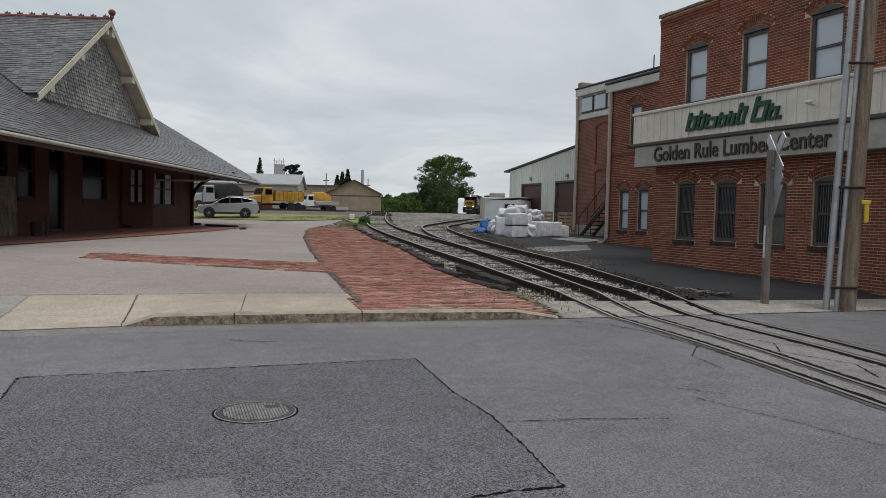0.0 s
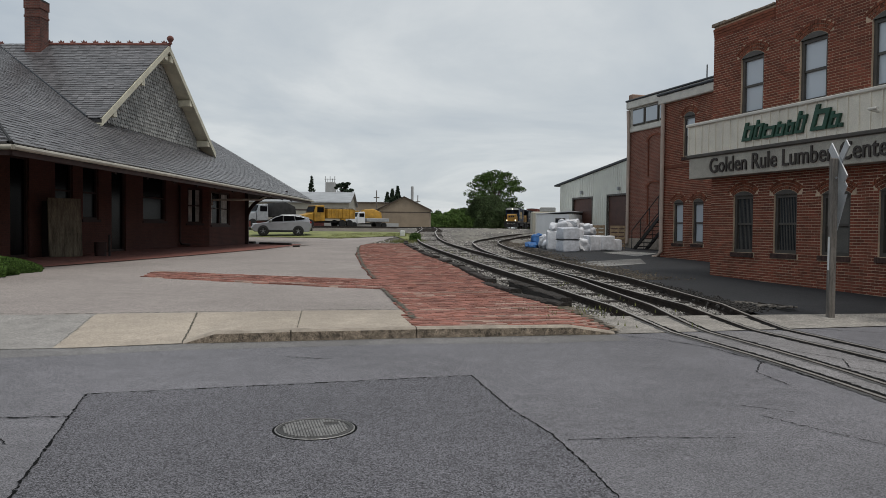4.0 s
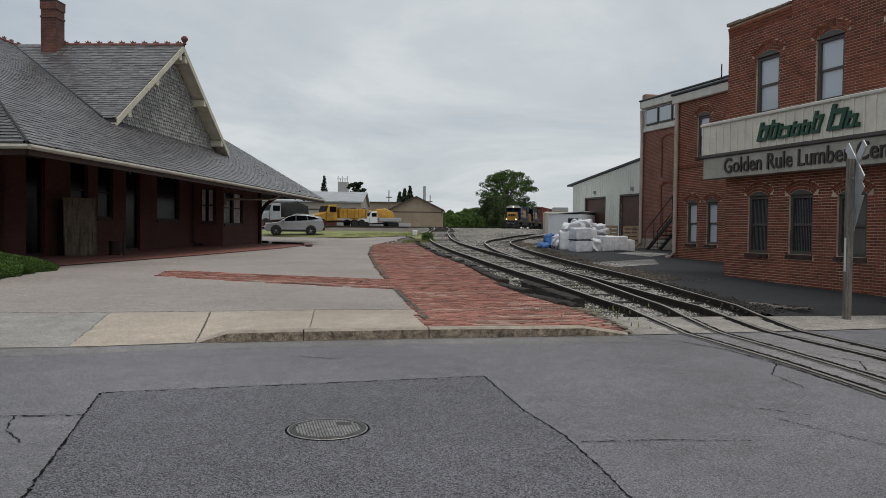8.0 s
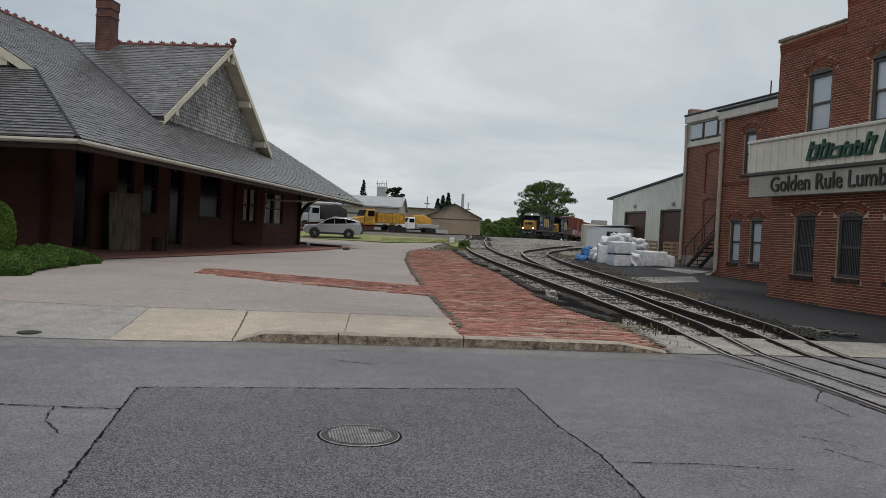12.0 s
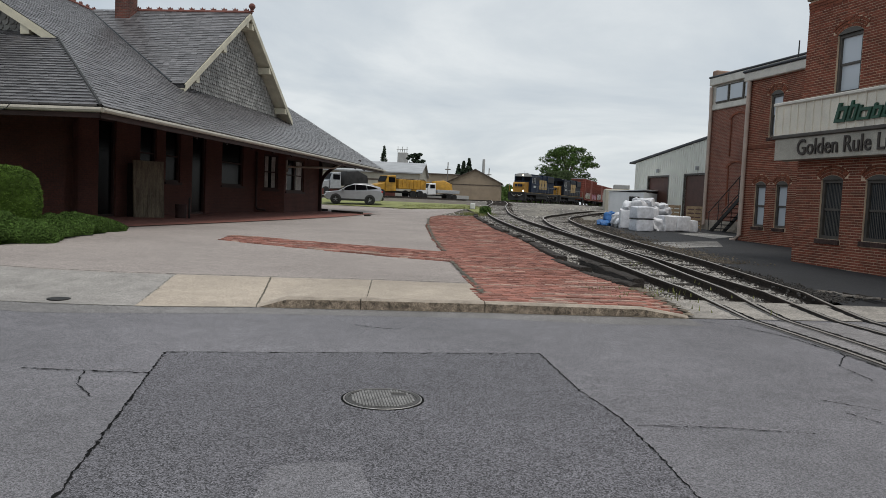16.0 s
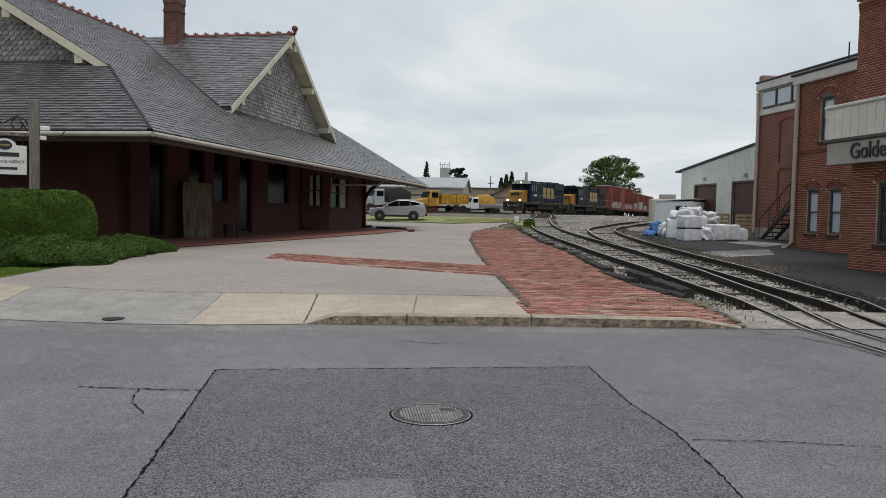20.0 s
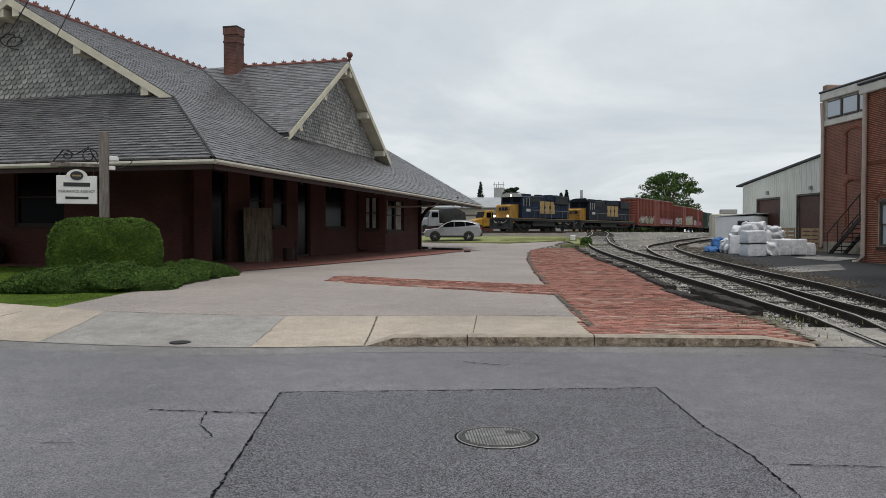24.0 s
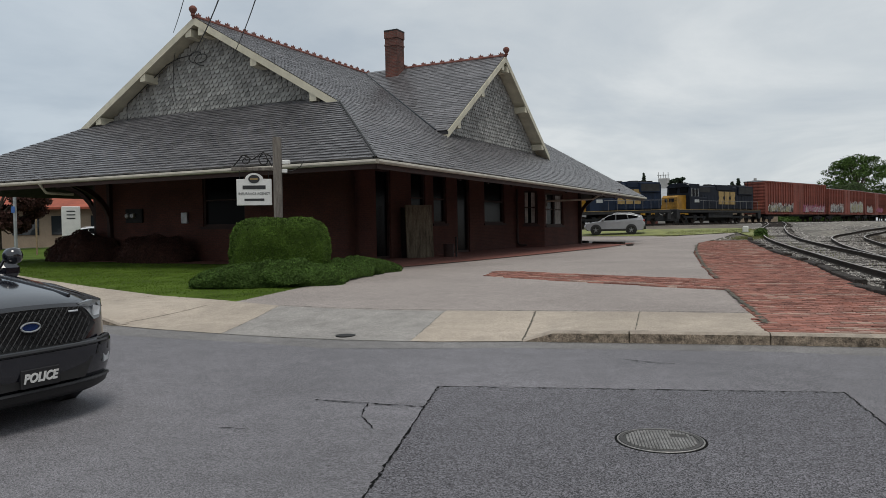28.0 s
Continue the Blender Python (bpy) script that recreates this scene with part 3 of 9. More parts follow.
MAT["tag_straw"] = mat("spray_straw", (0.42, 0.40, 0.22), 0.7, var=0.3, scale=4, fine=20, bump=0)
MAT["tag_pink"] = mat("spray_pink", (0.40, 0.14, 0.22), 0.7, var=0.3, scale=4, fine=20, bump=0)
MAT["carsilver"] = mat("silver_car_paint", (0.36, 0.36, 0.38), 0.25, 0.35, var=0.06, scale=2, fine=200, bump=0)
MAT["carwhite"] = mat("white_car_paint", (0.68, 0.69, 0.70), 0.3, var=0.05, fine=200, bump=0)
MAT["carblack"] = mat("black_car_paint", (0.011, 0.012, 0.018), 0.09, 0.0, var=0.1, fine=200, bump=0, spec=1.0)
MAT["plastic"] = mat("black_plastic", (0.018, 0.018, 0.019), 0.55, var=0.2, fine=100, bump=0.05)
MAT["rubber"] = mat("tyre_rubber", (0.02, 0.02, 0.02), 0.85, var=0.3, fine=50, bump=0.2)
MAT["alloy"] = mat("alloy_wheel", (0.45, 0.46, 0.47), 0.35, 0.8, var=0.1, fine=50, bump=0)
MAT["lamp_lens"] = glass_mat("clear_lamp_lens", (0.55, 0.57, 0.6), 0.05, 0.9)
MAT["red_lens"] = mat("red_lamp_lens", (0.32, 0.02, 0.015), 0.2, var=0.1, fine=30, bump=0)
MAT["headlight"] = glow_mat("burning_headlight", (1.0, 0.88, 0.66), 3.0)
MAT["truck_yellow"] = mat("yellow_truck_paint", (0.50, 0.265, 0.022), 0.55, var=0.3, scale=1.2, fine=12, bump=0)
MAT["tanwall"] = mat("tan_block_wall", (0.34, 0.27, 0.195), 0.85, var=0.12, scale=0.6, fine=8, bump=0.1)
MAT["creamwall"] = mat("cream_metal_wall", (0.42, 0.39, 0.32), 0.7, var=0.1, scale=0.6, fine=8, bump=0.03)
MAT["greyroof"] = mat("pale_metal_roof", (0.40, 0.41, 0.42), 0.5, 0.3, var=0.15, scale=0.5, fine=8, bump=0.03)
MAT["brownroof"] = mat("brown_shingle_roof", (0.11, 0.085, 0.07), 0.9, var=0.2, scale=1, fine=12, bump=0.1)
MAT["silo"] = mat("grey_concrete_tower", (0.42, 0.42, 0.41), 0.85, var=0.15, scale=0.4, fine=5, bump=0.1)
MAT["red_roof"] = mat("red_tile_roof", (0.36, 0.085, 0.045), 0.8, var=0.2, scale=1, fine=12, bump=0.1)
MAT["white_paint"] = mat("white_painted_board", (0.70, 0.70, 0.68), 0.55, var=0.08, scale=3, fine=40, bump=0.03)
MAT["black_paint"] = mat("black_sign_paint", (0.02, 0.02, 0.022), 0.55, var=0.2, fine=40, bump=0)
MAT["gold"] = mat("dull_gold_paint", (0.32, 0.22, 0.09), 0.5, 0.2, var=0.2, fine=40, bump=0)
MAT["sign_blue"] = mat("blue_sign", (0.03, 0.11, 0.36), 0.5, var=0.1, fine=40, bump=0)
MAT["yellow_tag"] = mat("yellow_guard", (0.62, 0.45, 0.04), 0.5, var=0.1, fine=40, bump=0)
MAT["wire"] = mat("black_cable", (0.02, 0.02, 0.02), 0.6, fine=50, bump=0)
MAT["mud"] = mat("grey_door_panel", (0.21, 0.175, 0.125), 0.9, var=0.4, scale=3, fine=20, bump=0.4, stretch=(3, 3, 0.5))
MAT["pad"] = asphalt_mat("worn_concrete_pad", (0.20, 0.195, 0.185), 0.3, cell=50, blotch=0.5)
MAT["paver_pale"] = mat("bleached_platform_brick", (0.47, 0.32, 0.255), 0.88, var=0.25, scale=3, fine=45, bump=0.4, rand=0.25)
# red walk brick with the eaves' shade mixed into its base colour
MAT["walkbrick"] = mat("eave_shade_walk_brick", (0.26, 0.10, 0.075), 0.9, var=0.25, scale=6, fine=45, bump=0.3)
MAT["chimney"] = brick_mat("sooty_chimney_brick", (0.15, 0.048, 0.034), (0.07, 0.028, 0.023), (0.12, 0.09, 0.075), 0.5)
MAT["wallbrick"] = mat("red_brown_wall_brick", (0.232, 0.064, 0.035), 0.9, var=0.2, scale=0.7, fine=30, bump=0.4, rand=0.3)
MAT["mortar"] = mat("lime_mortar", (0.74, 0.56, 0.40), 0.95, var=0.25, scale=1.5, fine=40, bump=0.3)
MAT["lens_dark"] = glass_mat("smoked_headlamp_lens", (0.20, 0.21, 0.22), 0.06, 0.8)
MAT["mesh_grey"] = mat("dark_grille_mesh", (0.02, 0.02, 0.022), 0.45, 0.2, var=0.2, fine=100, bump=0)
MAT["rubble"] = mat("broken_asphalt", (0.055, 0.05, 0.046), 0.95, var=0.4, scale=6, fine=30, bump=0.5, rand=0.5)
MAT["moss"] = mat("mossy_joint_soil", (0.15, 0.138, 0.105), 0.95, var=0.5, scale=6, fine=30, bump=0.6)
MAT["joint_dirt"] = mat("loose_platform_dirt", (0.24, 0.20, 0.15), 0.95, var=0.5, scale=6, fine=30, bump=0.6)
MAT["crossing"] = asphalt_mat("crossing_concrete", (0.27, 0.25, 0.225), 0.3, cell=50, blotch=0.3)
MAT["badge_blue"] = mat("dark_blue_enamel", (0.008, 0.025, 0.10), 0.2, var=0.1, fine=40, bump=0)
MAT["loco_mark"] = mat("faded_yellow_letters", (0.36, 0.24, 0.08), 0.6, var=0.25, scale=3, fine=20, bump=0)
MAT["loco_rail"] = mat("grey_handrail", (0.20, 0.20, 0.20), 0.6, var=0.2, fine=20, bump=0)
MAT["dust"] = asphalt_mat("gutter_dust", (0.180, 0.173, 0.170), 0.5, cell=120, blotch=0.2)
MAT["street_concrete"] = asphalt_mat("street_crossing_surface", (0.195, 0.186, 0.187), 0.45, cell=90, blotch=0.22)
MAT["lid"] = mat("worn_iron_lid", (0.075, 0.071, 0.067), 0.6, 0.2, var=0.3, scale=10, fine=60, bump=0.2)
MAT["leaf_willow"] = mat("willow_leaf", (0.062, 0.092, 0.036), 0.75, var=0.3, scale=0.7, fine=10, bump=0, spec=0.15, rand=0.45)
# ---- ground ----
def build_ground():
    s = Shape()
    xs = [-3000, -900, -300, -120, -80, -60, -45, -30, -20, -14.8, -12.3, -11.7, -11.4, -11.1, -10.2, -7.7, -6.5, -5.3, -4.14, -3.7, -1.1, 0.45, 1.2, 1.88, 3.5, 5, 5.9, 8, 14, 30, 60, 120, 300, 900, 3000]
    ns = [-3000, -600, -120, -40, -15, -6, -1, -0.01, 0.05, 1, 2.06, 3.5, 5, 8, 12, 17, 22, 27, 33, 40, 44, 48, 52, 60, 75, 110, 180, 400, 1200, 3000]
    for x in xs:
        for n in ns:
            y = kerb_y(x) + n
            low = 0.25 if -6 < x < 6 and 1.5 < n < 34 else 0.05
            s.v.append((x, y, land(x, y) - low))
    k = len(ns)
    for i in range(len(xs) - 1):
        for j in range(k - 1):
            s.f.append((i * k + j, (i + 1) * k + j, (i + 1) * k + j + 1, i * k + j + 1))
    solid("ground", s, MAT["dirt"], "bare brown yard earth reaching to the horizon", "ground", kind="structure")
    # street
    left = [(x, kerb_y(x)) for x in (-60, -30, -14.8, -10.2, -7.7, -6.5, -5.3, -4.14, -1.1, 0.45, 1.88, 8, 30)]
    right = [(x * 0.9 + 1, -14) for x, _ in left]
    solid("road", ribbon(left, right, 0.0, 1, 8, flat=0.0), MAT["road"], "worn grey asphalt street with cracks", "road", kind="structure")
    # darker utility patch
    s = Shape()
    s.face([(x, y, 0.004) for x, y in ((-3.76, 6.66), (-3.35, 5.6), (-2.97, 4.63), (-2.5, 3.4), (-2.0, 2.2), (0.9, 3.4), (0.83, 4.25), (0.72, 4.8), (0.5, 5.75), (0.19, 6.55), (-0.2, 8.0))])
    solid("road_patch", s, MAT["patch"], "darker rectangular asphalt repair patch in the street", "patch", kind="structure")


def gutter_dust():
    xs = [-30, -14.8, -11.7, -10.2, -7.7, -6.5, -5.3, -4.14, -1.1, 0.45, 1.88]
    near = [(x + 0.12, kerb_y(x) - 0.62 - 0.12 * math.sin(x * 1.7)) for x in xs]
    s = ribbon([(x, kerb_y(x) - 0.005) for x in xs], near, 0.002, 4, 3, flat=0.0)
    solid("gutter_strip", s, MAT["dust"], "pale gritty strip of asphalt along the kerb", "road", kind="structure")


def pale_reflection():
    # windshield reflection laid on the road as a paler flat square
    s = Shape().face([(x, y, 0.009) for x, y in ((-1.62, 4.05), (-1.53, 3.64), (-1.5, 3.2), (-0.75, 3.45), (-0.94, 3.82), (-1.14, 4.26), (-1.4, 4.2))])
    solid("seal_patch", s, MAT["road"], "paler square on the asphalt, a painted windshield reflection", "patch", kind="structure")


def crack(line, w=0.025, wob=0.011, z=0.008, name="road_crack", lab="thin tarred crack in the asphalt", material="crack"):
    pts = []
    for a, b in zip(line[:-1], line[1:]):
        n = max(2, int(math.hypot(b[0] - a[0], b[1] - a[1]) / 0.03))
        for k in range(n):
            t = k / n
            pts.append((a[0] + (b[0] - a[0]) * t + random.uniform(-wob, wob), a[1] + (b[1] - a[1]) * t + random.uniform(-wob, wob)))
    pts.append(line[-1])
    s = Shape()
    L = offset_line(pts, 1)
    for p, l in zip(pts, L):
        h = w * random.choice((0.35, 0.6, 0.9, 1.1, 1.7)) * random.uniform(0.7, 1.1) / 2
        d = (l[0] - p[0], l[1] - p[1])
        zz = land(*p) + z
        s.v += [(p[0] + d[0] * h, p[1] + d[1] * h, zz), (p[0] - d[0] * h, p[1] - d[1] * h, zz)]
    for i in range(len(pts) - 1):
        s.f.append((2 * i, 2 * i + 1, 2 * i + 3, 2 * i + 2))
    return solid(name, s, MAT[material], lab, "crack", kind="structure")


def build_kerbs():
    def run(name, line, h0, h1, depth=0.16):
        """A kerb of stones along a line; h0 and h1 its height at the two ends."""
        k = thing(name, pose(0, 0, 0), "weathered concrete kerb with a worn dark face", "kerb", kind="structure")
        back = offset_line(line, depth)
        joints = (-2.78, -1.08, -22, -14.8)
        n = len(line) - 1
        for i in range(n):
            a, b, c, d = line[i], line[i + 1], back[i + 1], back[i]
            za = h0[i]
            zb = h0[i + 1]
            g0 = 0.008 if a[0] in joints else 0.0
            g1 = 0.008 if b[0] in joints else 0.0
            g = 1.0
            ux, uy = b[0] - a[0], b[1] - a[1]
            l = math.hypot(ux, uy)
            ux, uy = ux / l * g, uy / l * g
            a2, b2, c2, d2 = (a[0] + ux * g0, a[1] + uy * g0), (b[0] - ux * g1, b[1] - uy * g1), (c[0] - ux * g1, c[1] - uy * g1), (d[0] + ux * g0, d[1] + uy * g0)
            s = Shape()
            nx, ny = (d[0] - a[0]) / depth * 0.03, (d[1] - a[1]) / depth * 0.03
            s.hexa([(*a2, -0.1), (*b2, -0.1), (*c2, -0.1), (*d2, -0.1), (a2[0], a2[1], za - 0.03), (b2[0], b2[1], zb - 0.03), (*c2, zb - 0.03), (*d2, za - 0.03)])
            part("kerb_stone", s, MAT["kerb_face"], k)
            s = Shape()
            s.hexa([(a2[0], a2[1], za - 0.03), (b2[0], b2[1], zb - 0.03), (*c2, zb - 0.03), (*d2, za - 0.03), (a2[0] + nx, a2[1] + ny, za), (b2[0] + nx, b2[1] + ny, zb), (*c2, zb), (*d2, za)])
            part("kerb_top", s, MAT["kerb"], k, "pale worn kerb top")
        return k
    ln = [(-4.14, 9.72), (-3.75, 9.85), (-2.78, 10.15), (-1.08, 10.68), (1.2, 11.33), (1.88, 11.5)]
    run("kerb_east", ln, [0.03, 0.15, 0.158, 0.158, 0.145, 0.04], None)
    ln = [(-60, 12.0), (-30, 9.8), (-22, 9.3), (-18, 9.05), (-14.8, 8.85), (-13.0, 8.75), (-11.7, 8.68), (-11.1, 8.65)]
    run("kerb_west", ln, [0.13] * 6 + [0.13, 0.03], None)


def build_walks():
    # sidewalk slabs behind the kerb, cut by joints
    walk_n = thing("sidewalk_east", pose(0, 0, 0), "cream concrete sidewalk slabs behind the kerb", "sidewalk", kind="structure")
    for (a, b), (d, c) in ((((-4.2, 9.885), (-2.76, 10.32)), ((-4.77, 11.78), (-3.2, 12.33))), (((-2.76, 10.32), (-1.12, 10.83)), ((-3.2, 12.33), (-1.5, 12.75)))):
        part("slab", ribbon([a, d], [b, c], 0.006, 6, 14), MAT["concrete"], walk_n)
    # driveway apron dipping to the gutter: a grey middle and cream wings
    ap = thing("driveway_apron", pose(0, 0, 0), "concrete driveway apron sloping down to the gutter", "driveway", kind="structure")
    part("slab", ribbon([(-8.75, 8.63), (-7.7, 8.7), (-6.5, 8.88), (-5.6, 9.12)], [(-9.5, 10.85), (-8.4, 10.88), (-7.1, 11.08), (-6.22, 11.33)], 0.006, 4, 8), MAT["apron"], ap, "grey worn apron slab")
    part("slab", ribbon([(-5.6, 9.12), (-5.3, 9.2), (-4.15, 9.72)], [(-6.22, 11.33), (-5.8, 11.45), (-4.77, 11.78)], 0.008, 6, 8), MAT["concrete"], ap, "cream apron wing")
    part("slab", ribbon([(-11.2, 8.66), (-10.2, 8.6), (-8.75, 8.63)], [(-11.0, 11.1), (-10.3, 11.0), (-9.5, 10.85)], 0.008, 8, 8), MAT["concrete"], ap, "cream apron wing")
    # sidewalk going west along the lawn
    wf = [(-60, 12.2), (-30, 10.0), (-22, 9.5), (-18, 9.25), (-15.5, 9.1), (-13.45, 8.97), (-11.2, 8.66)]
    wb = [(-64, 22.0), (-34, 18.3), (-26, 15.3), (-20.5, 13.5), (-17.2, 12.45), (-13.4, 11.4), (-11.0, 11.12)]
    sw = thing("sidewalk_west", pose(0, 0, 0), "pale concrete sidewalk curving past the lawn", "sidewalk", kind="structure")
    for i in range(6):
        part("slab", ribbon([wf[i], wb[i]], [(wf[i + 1][0] - 0.004, wf[i + 1][1]), (wb[i + 1][0] - 0.004, wb[i + 1][1])], 0.012, 4, 6), MAT["concrete"], sw)
    # exposed-aggregate plaza: from the drive to the far parking
    left = [(-11.3, 13.3), (-11.8, 16.5), (-12.6, 19.6), (-12.2, 24.0), (-11.9, 30.0), (-11.8, 37.0), (-13.2, 47.0), (-24.0, 54.0), (-40.0, 60.0)]
    right = [(-2.2, 15.4), (-2.8, 17.6), (-3.3, 19.6), (-4.4, 24.3), (-5.55, 29.5), (-6.6, 36.0), (-7.15, 39.3), (-7.4, 47.0), (-7.6, 56.0)]
    solid("plaza", ribbon(left, right, 0.0, 4, 8), MAT["plaza"], "pale exposed-aggregate driveway and parking", "driveway", kind="structure")
    near = [(-10.95, 11.1), (-10.3, 11.0), (-9.5, 10.87), (-8.4, 10.9), (-7.1, 11.1), (-6.22, 11.35), (-4.78, 11.8), (-3.2, 12.35), (-1.5, 12.77)]
    far = [(-11.3 + 9.1 * k / 8, 13.3 + 2.1 * k / 8) for k in range(9)]
    solid("plaza_front", ribbon(near, far, 0.0, 3, 6), MAT["plaza"], "pale exposed-aggregate driveway behind the sidewalk", "driveway", kind="structure")
    # grass strip between the parking and the yard
    solid("grass_verge", ribbon([(-30, 58.5), (-7.6, 56.5), (-5.2, 47)], [(-30, 68), (-9, 67), (-6.2, 58)], 0.02, 6, 4), MAT["weed"], "rough yellow-green grass verge beside the yard", "grass", kind="structure")
    # lawn
    lf = [(-60, 20.8), (-34, 18.2), (-26, 15.2), (-20.5, 13.5), (-17.2, 12.4), (-13.4, 11.35), (-10.85, 11.02)]
    lb = [(-64, 42.0), (-44, 33.0), (-34, 28.0), (-28, 23.5), (-22, 22.5), (-16.5, 22.0), (-12.4, 19.6)]
    solid("lawn", ribbon(lf, lb, 0.002, 5, 8), MAT["grass"], "mown green lawn in front of the depot", "lawn", kind="structure")
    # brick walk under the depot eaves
    solid("depot_walk", ribbon([(-12.5, 19.5), (-12.1, 24.0), (-11.8, 30), (-11.5, 37), (-12.5, 48)], [(-30, 20.6), (-30, 24), (-30, 30), (-30, 37), (-30, 48)], 0.03, 3, 4), MAT["walkbrick"], "red brick walk under the depot eaves, coloured darker for shade", "walkway", kind="structure")
    # lumber yard's black asphalt
    left = [(4.98, 12.75), (4.87, 13.53), (4.42, 15.68), (3.9, 18.56), (2.95, 22.77), (2.1, 26.3), (2.3, 33), (1.6, 40), (2.4, 52)]
    right = [(30, 21.5), (30, 22), (30, 23), (30, 25), (30, 28), (30, 31), (30, 38), (30, 46), (30, 60)]
    solid("yard_asphalt", ribbon(left, right, 0.0, 4, 10), MAT["lot"], "fresh black asphalt beside the lumber building", "pavement", kind="structure")
    for nm, q in (("pad_front", ((2.86, 26.84), (5.79, 30.19), (5.37, 26.91), (3.49, 24.84))), ("pad_rear", ((5.01, 34.94), (6.38, 37.61), (7.5, 35.21), (6.0, 32.0)))):
        solid("concrete_pad", ribbon([q[0], q[3]], [q[1], q[2]], 0.012, 4, 4), MAT["pad"], "worn grey concrete pad showing in the asphalt", "pavement", kind="structure")
    # concrete crossing between the street and the ballast
    solid("crossing_apron", ribbon([(1.3, 11.37), (1.95, 11.55), (8, 13.65), (30, 21.05)], [(0.9, 12.9), (2.0, 12.95), (7.4, 14.5), (30, 22.2)], 0.004, 6, 6), MAT["crossing"], "pale concrete strip beside the track crossing", "pavement", kind="structure")
    back = [(0.9, 12.9), (1.45, 12.925), (2.0, 12.95), (3.35, 13.34), (4.7, 13.72), (6.05, 14.11), (7.4, 14.5)]
    s = Shape()
    for i, (x, y) in enumerate(back):
        z = land(x, y)
        s.v += [(x, y + 0.004, z - 0.26), (x, y + 0.004, z + 0.003)]
        if i:
            s.f.append((2 * i, 2 * i - 2, 2 * i - 1, 2 * i + 1))
    solid("crossing_edge", s, MAT["kerb_face"], "broken concrete edge above the ballast", "pavement", kind="structure")


# ---- railway ----
# outer rails at ground level, from the street back into the yard
TRACK_1 = smooth_line([(6.6, -8), (5.55, 0.5), (4.62, 6.8), (4.28, 8.9), (3.95, 10.4), (3.35, 12.6), (2.6, 14.7), (1.75, 17.6), (0.85, 21.1), (-0.25, 25.7), (-1.6, 32), (-3.4, 42), (-4.7, 52), (-5.7, 62), (-6.6, 75), (-8.6, 92), (-10.8, 108)])
TRACK_2 = smooth_line([(6.9, -8), (6.0, 0.5), (5.0, 7.3), (4.78, 8.9), (4.5, 10.4), (4.0, 12.6), (3.4, 15.2), (2.9, 17.6), (2.35, 20.4), (1.55, 24.4), (0.55, 30.5), (-0.15, 37), (-0.55, 44.8), (0.2, 52), (2.2, 60), (6.5, 70), (14, 82)])
MAIN = smooth_line([(31, 302), (21.86, 262.1), (13.1, 223), (5.93, 183.6), (2.9, 163.9), (0.14, 150.2), (-3.24, 136.7), (-6.6, 125.2), (-9.66, 115.75), (-12.95, 106.35), (-15.7, 98.8), (-18.4, 91.3), (-21.05, 83.75), (-23.85, 76.3), (-27.1, 69.2), (-33.5, 61), (-45, 54), (-60, 50), (-85, 46)])
GAUGE = 1.47


def rail_shape(line, lift, street):
    """A rail with foot, web and worn head; in the street only the head stands clear."""
    head, body = Shape(), Shape()
    prof = [(-0.07, 0.0), (0.07, 0.0), (0.07, 0.015), (0.012, 0.03), (0.012, 0.115), (0.036, 0.125), (0.036, 0.158), (-0.036, 0.158), (-0.036, 0.125), (-0.012, 0.115), (-0.012, 0.03), (-0.07, 0.015)]
    lefts = offset_line(line, 1.0)
    n = len(prof)
    for p, l in zip(line, lefts):
        d = (l[0] - p[0], l[1] - p[1])
        z = land(*p) + lift
        if p[1] < kerb_y(p[0]):
            z = -0.15
        else:
            z = z - 0.15 + min(0.135, (p[1] - kerb_y(p[0])) * 0.02)
        for a, b in prof:
            body.v.append((p[0] + d[0] * a, p[1] + d[1] * a, z + b))
        for a in (0.026, -0.026):
            head.v.append((p[0] + d[0] * a, p[1] + d[1] * a, z + 0.163))
    for i in range(len(line) - 1):
        for k in range(n):
            body.f.append((i * n + k, (i + 1) * n + k, (i + 1) * n + (k + 1) % n, i * n + (k + 1) % n))
        head.f.append((2 * i, 2 * i + 1, 2 * i + 3, 2 * i + 2))
    return body, head


def build_track(name, line, label, lo, hi):
    tr = thing(name, pose(0, 0, 0), label, "railway track", kind="structure")
    for side in (-1, 1):
        ln = offset_line(line, side * GAUGE / 2)
        body, head = rail_shape(ln, 0.0, True)
        r = part("rail", body, MAT["rail"], tr)
        part("rail_head", head, MAT["railtop"], r, "worn bright rail head")
    s = Shape().rbox(-0.115, 0.115, -1.25, 1.25, -0.12, 0.05, 0.012)
    me = s.mesh("tie", MAT["tie"])
    for x, y, h in along(line, 0.58):
        n = y - kerb_y(x)
        if lo < n < hi:
            part("tie", me, None, tr, m=pose(x, y, land(x, y) - bed_drop(x, y) - 0.02 + random.uniform(-0.02, 0.02), 0, 0, math.degrees(h) + random.uniform(-2, 2)))
    return tr


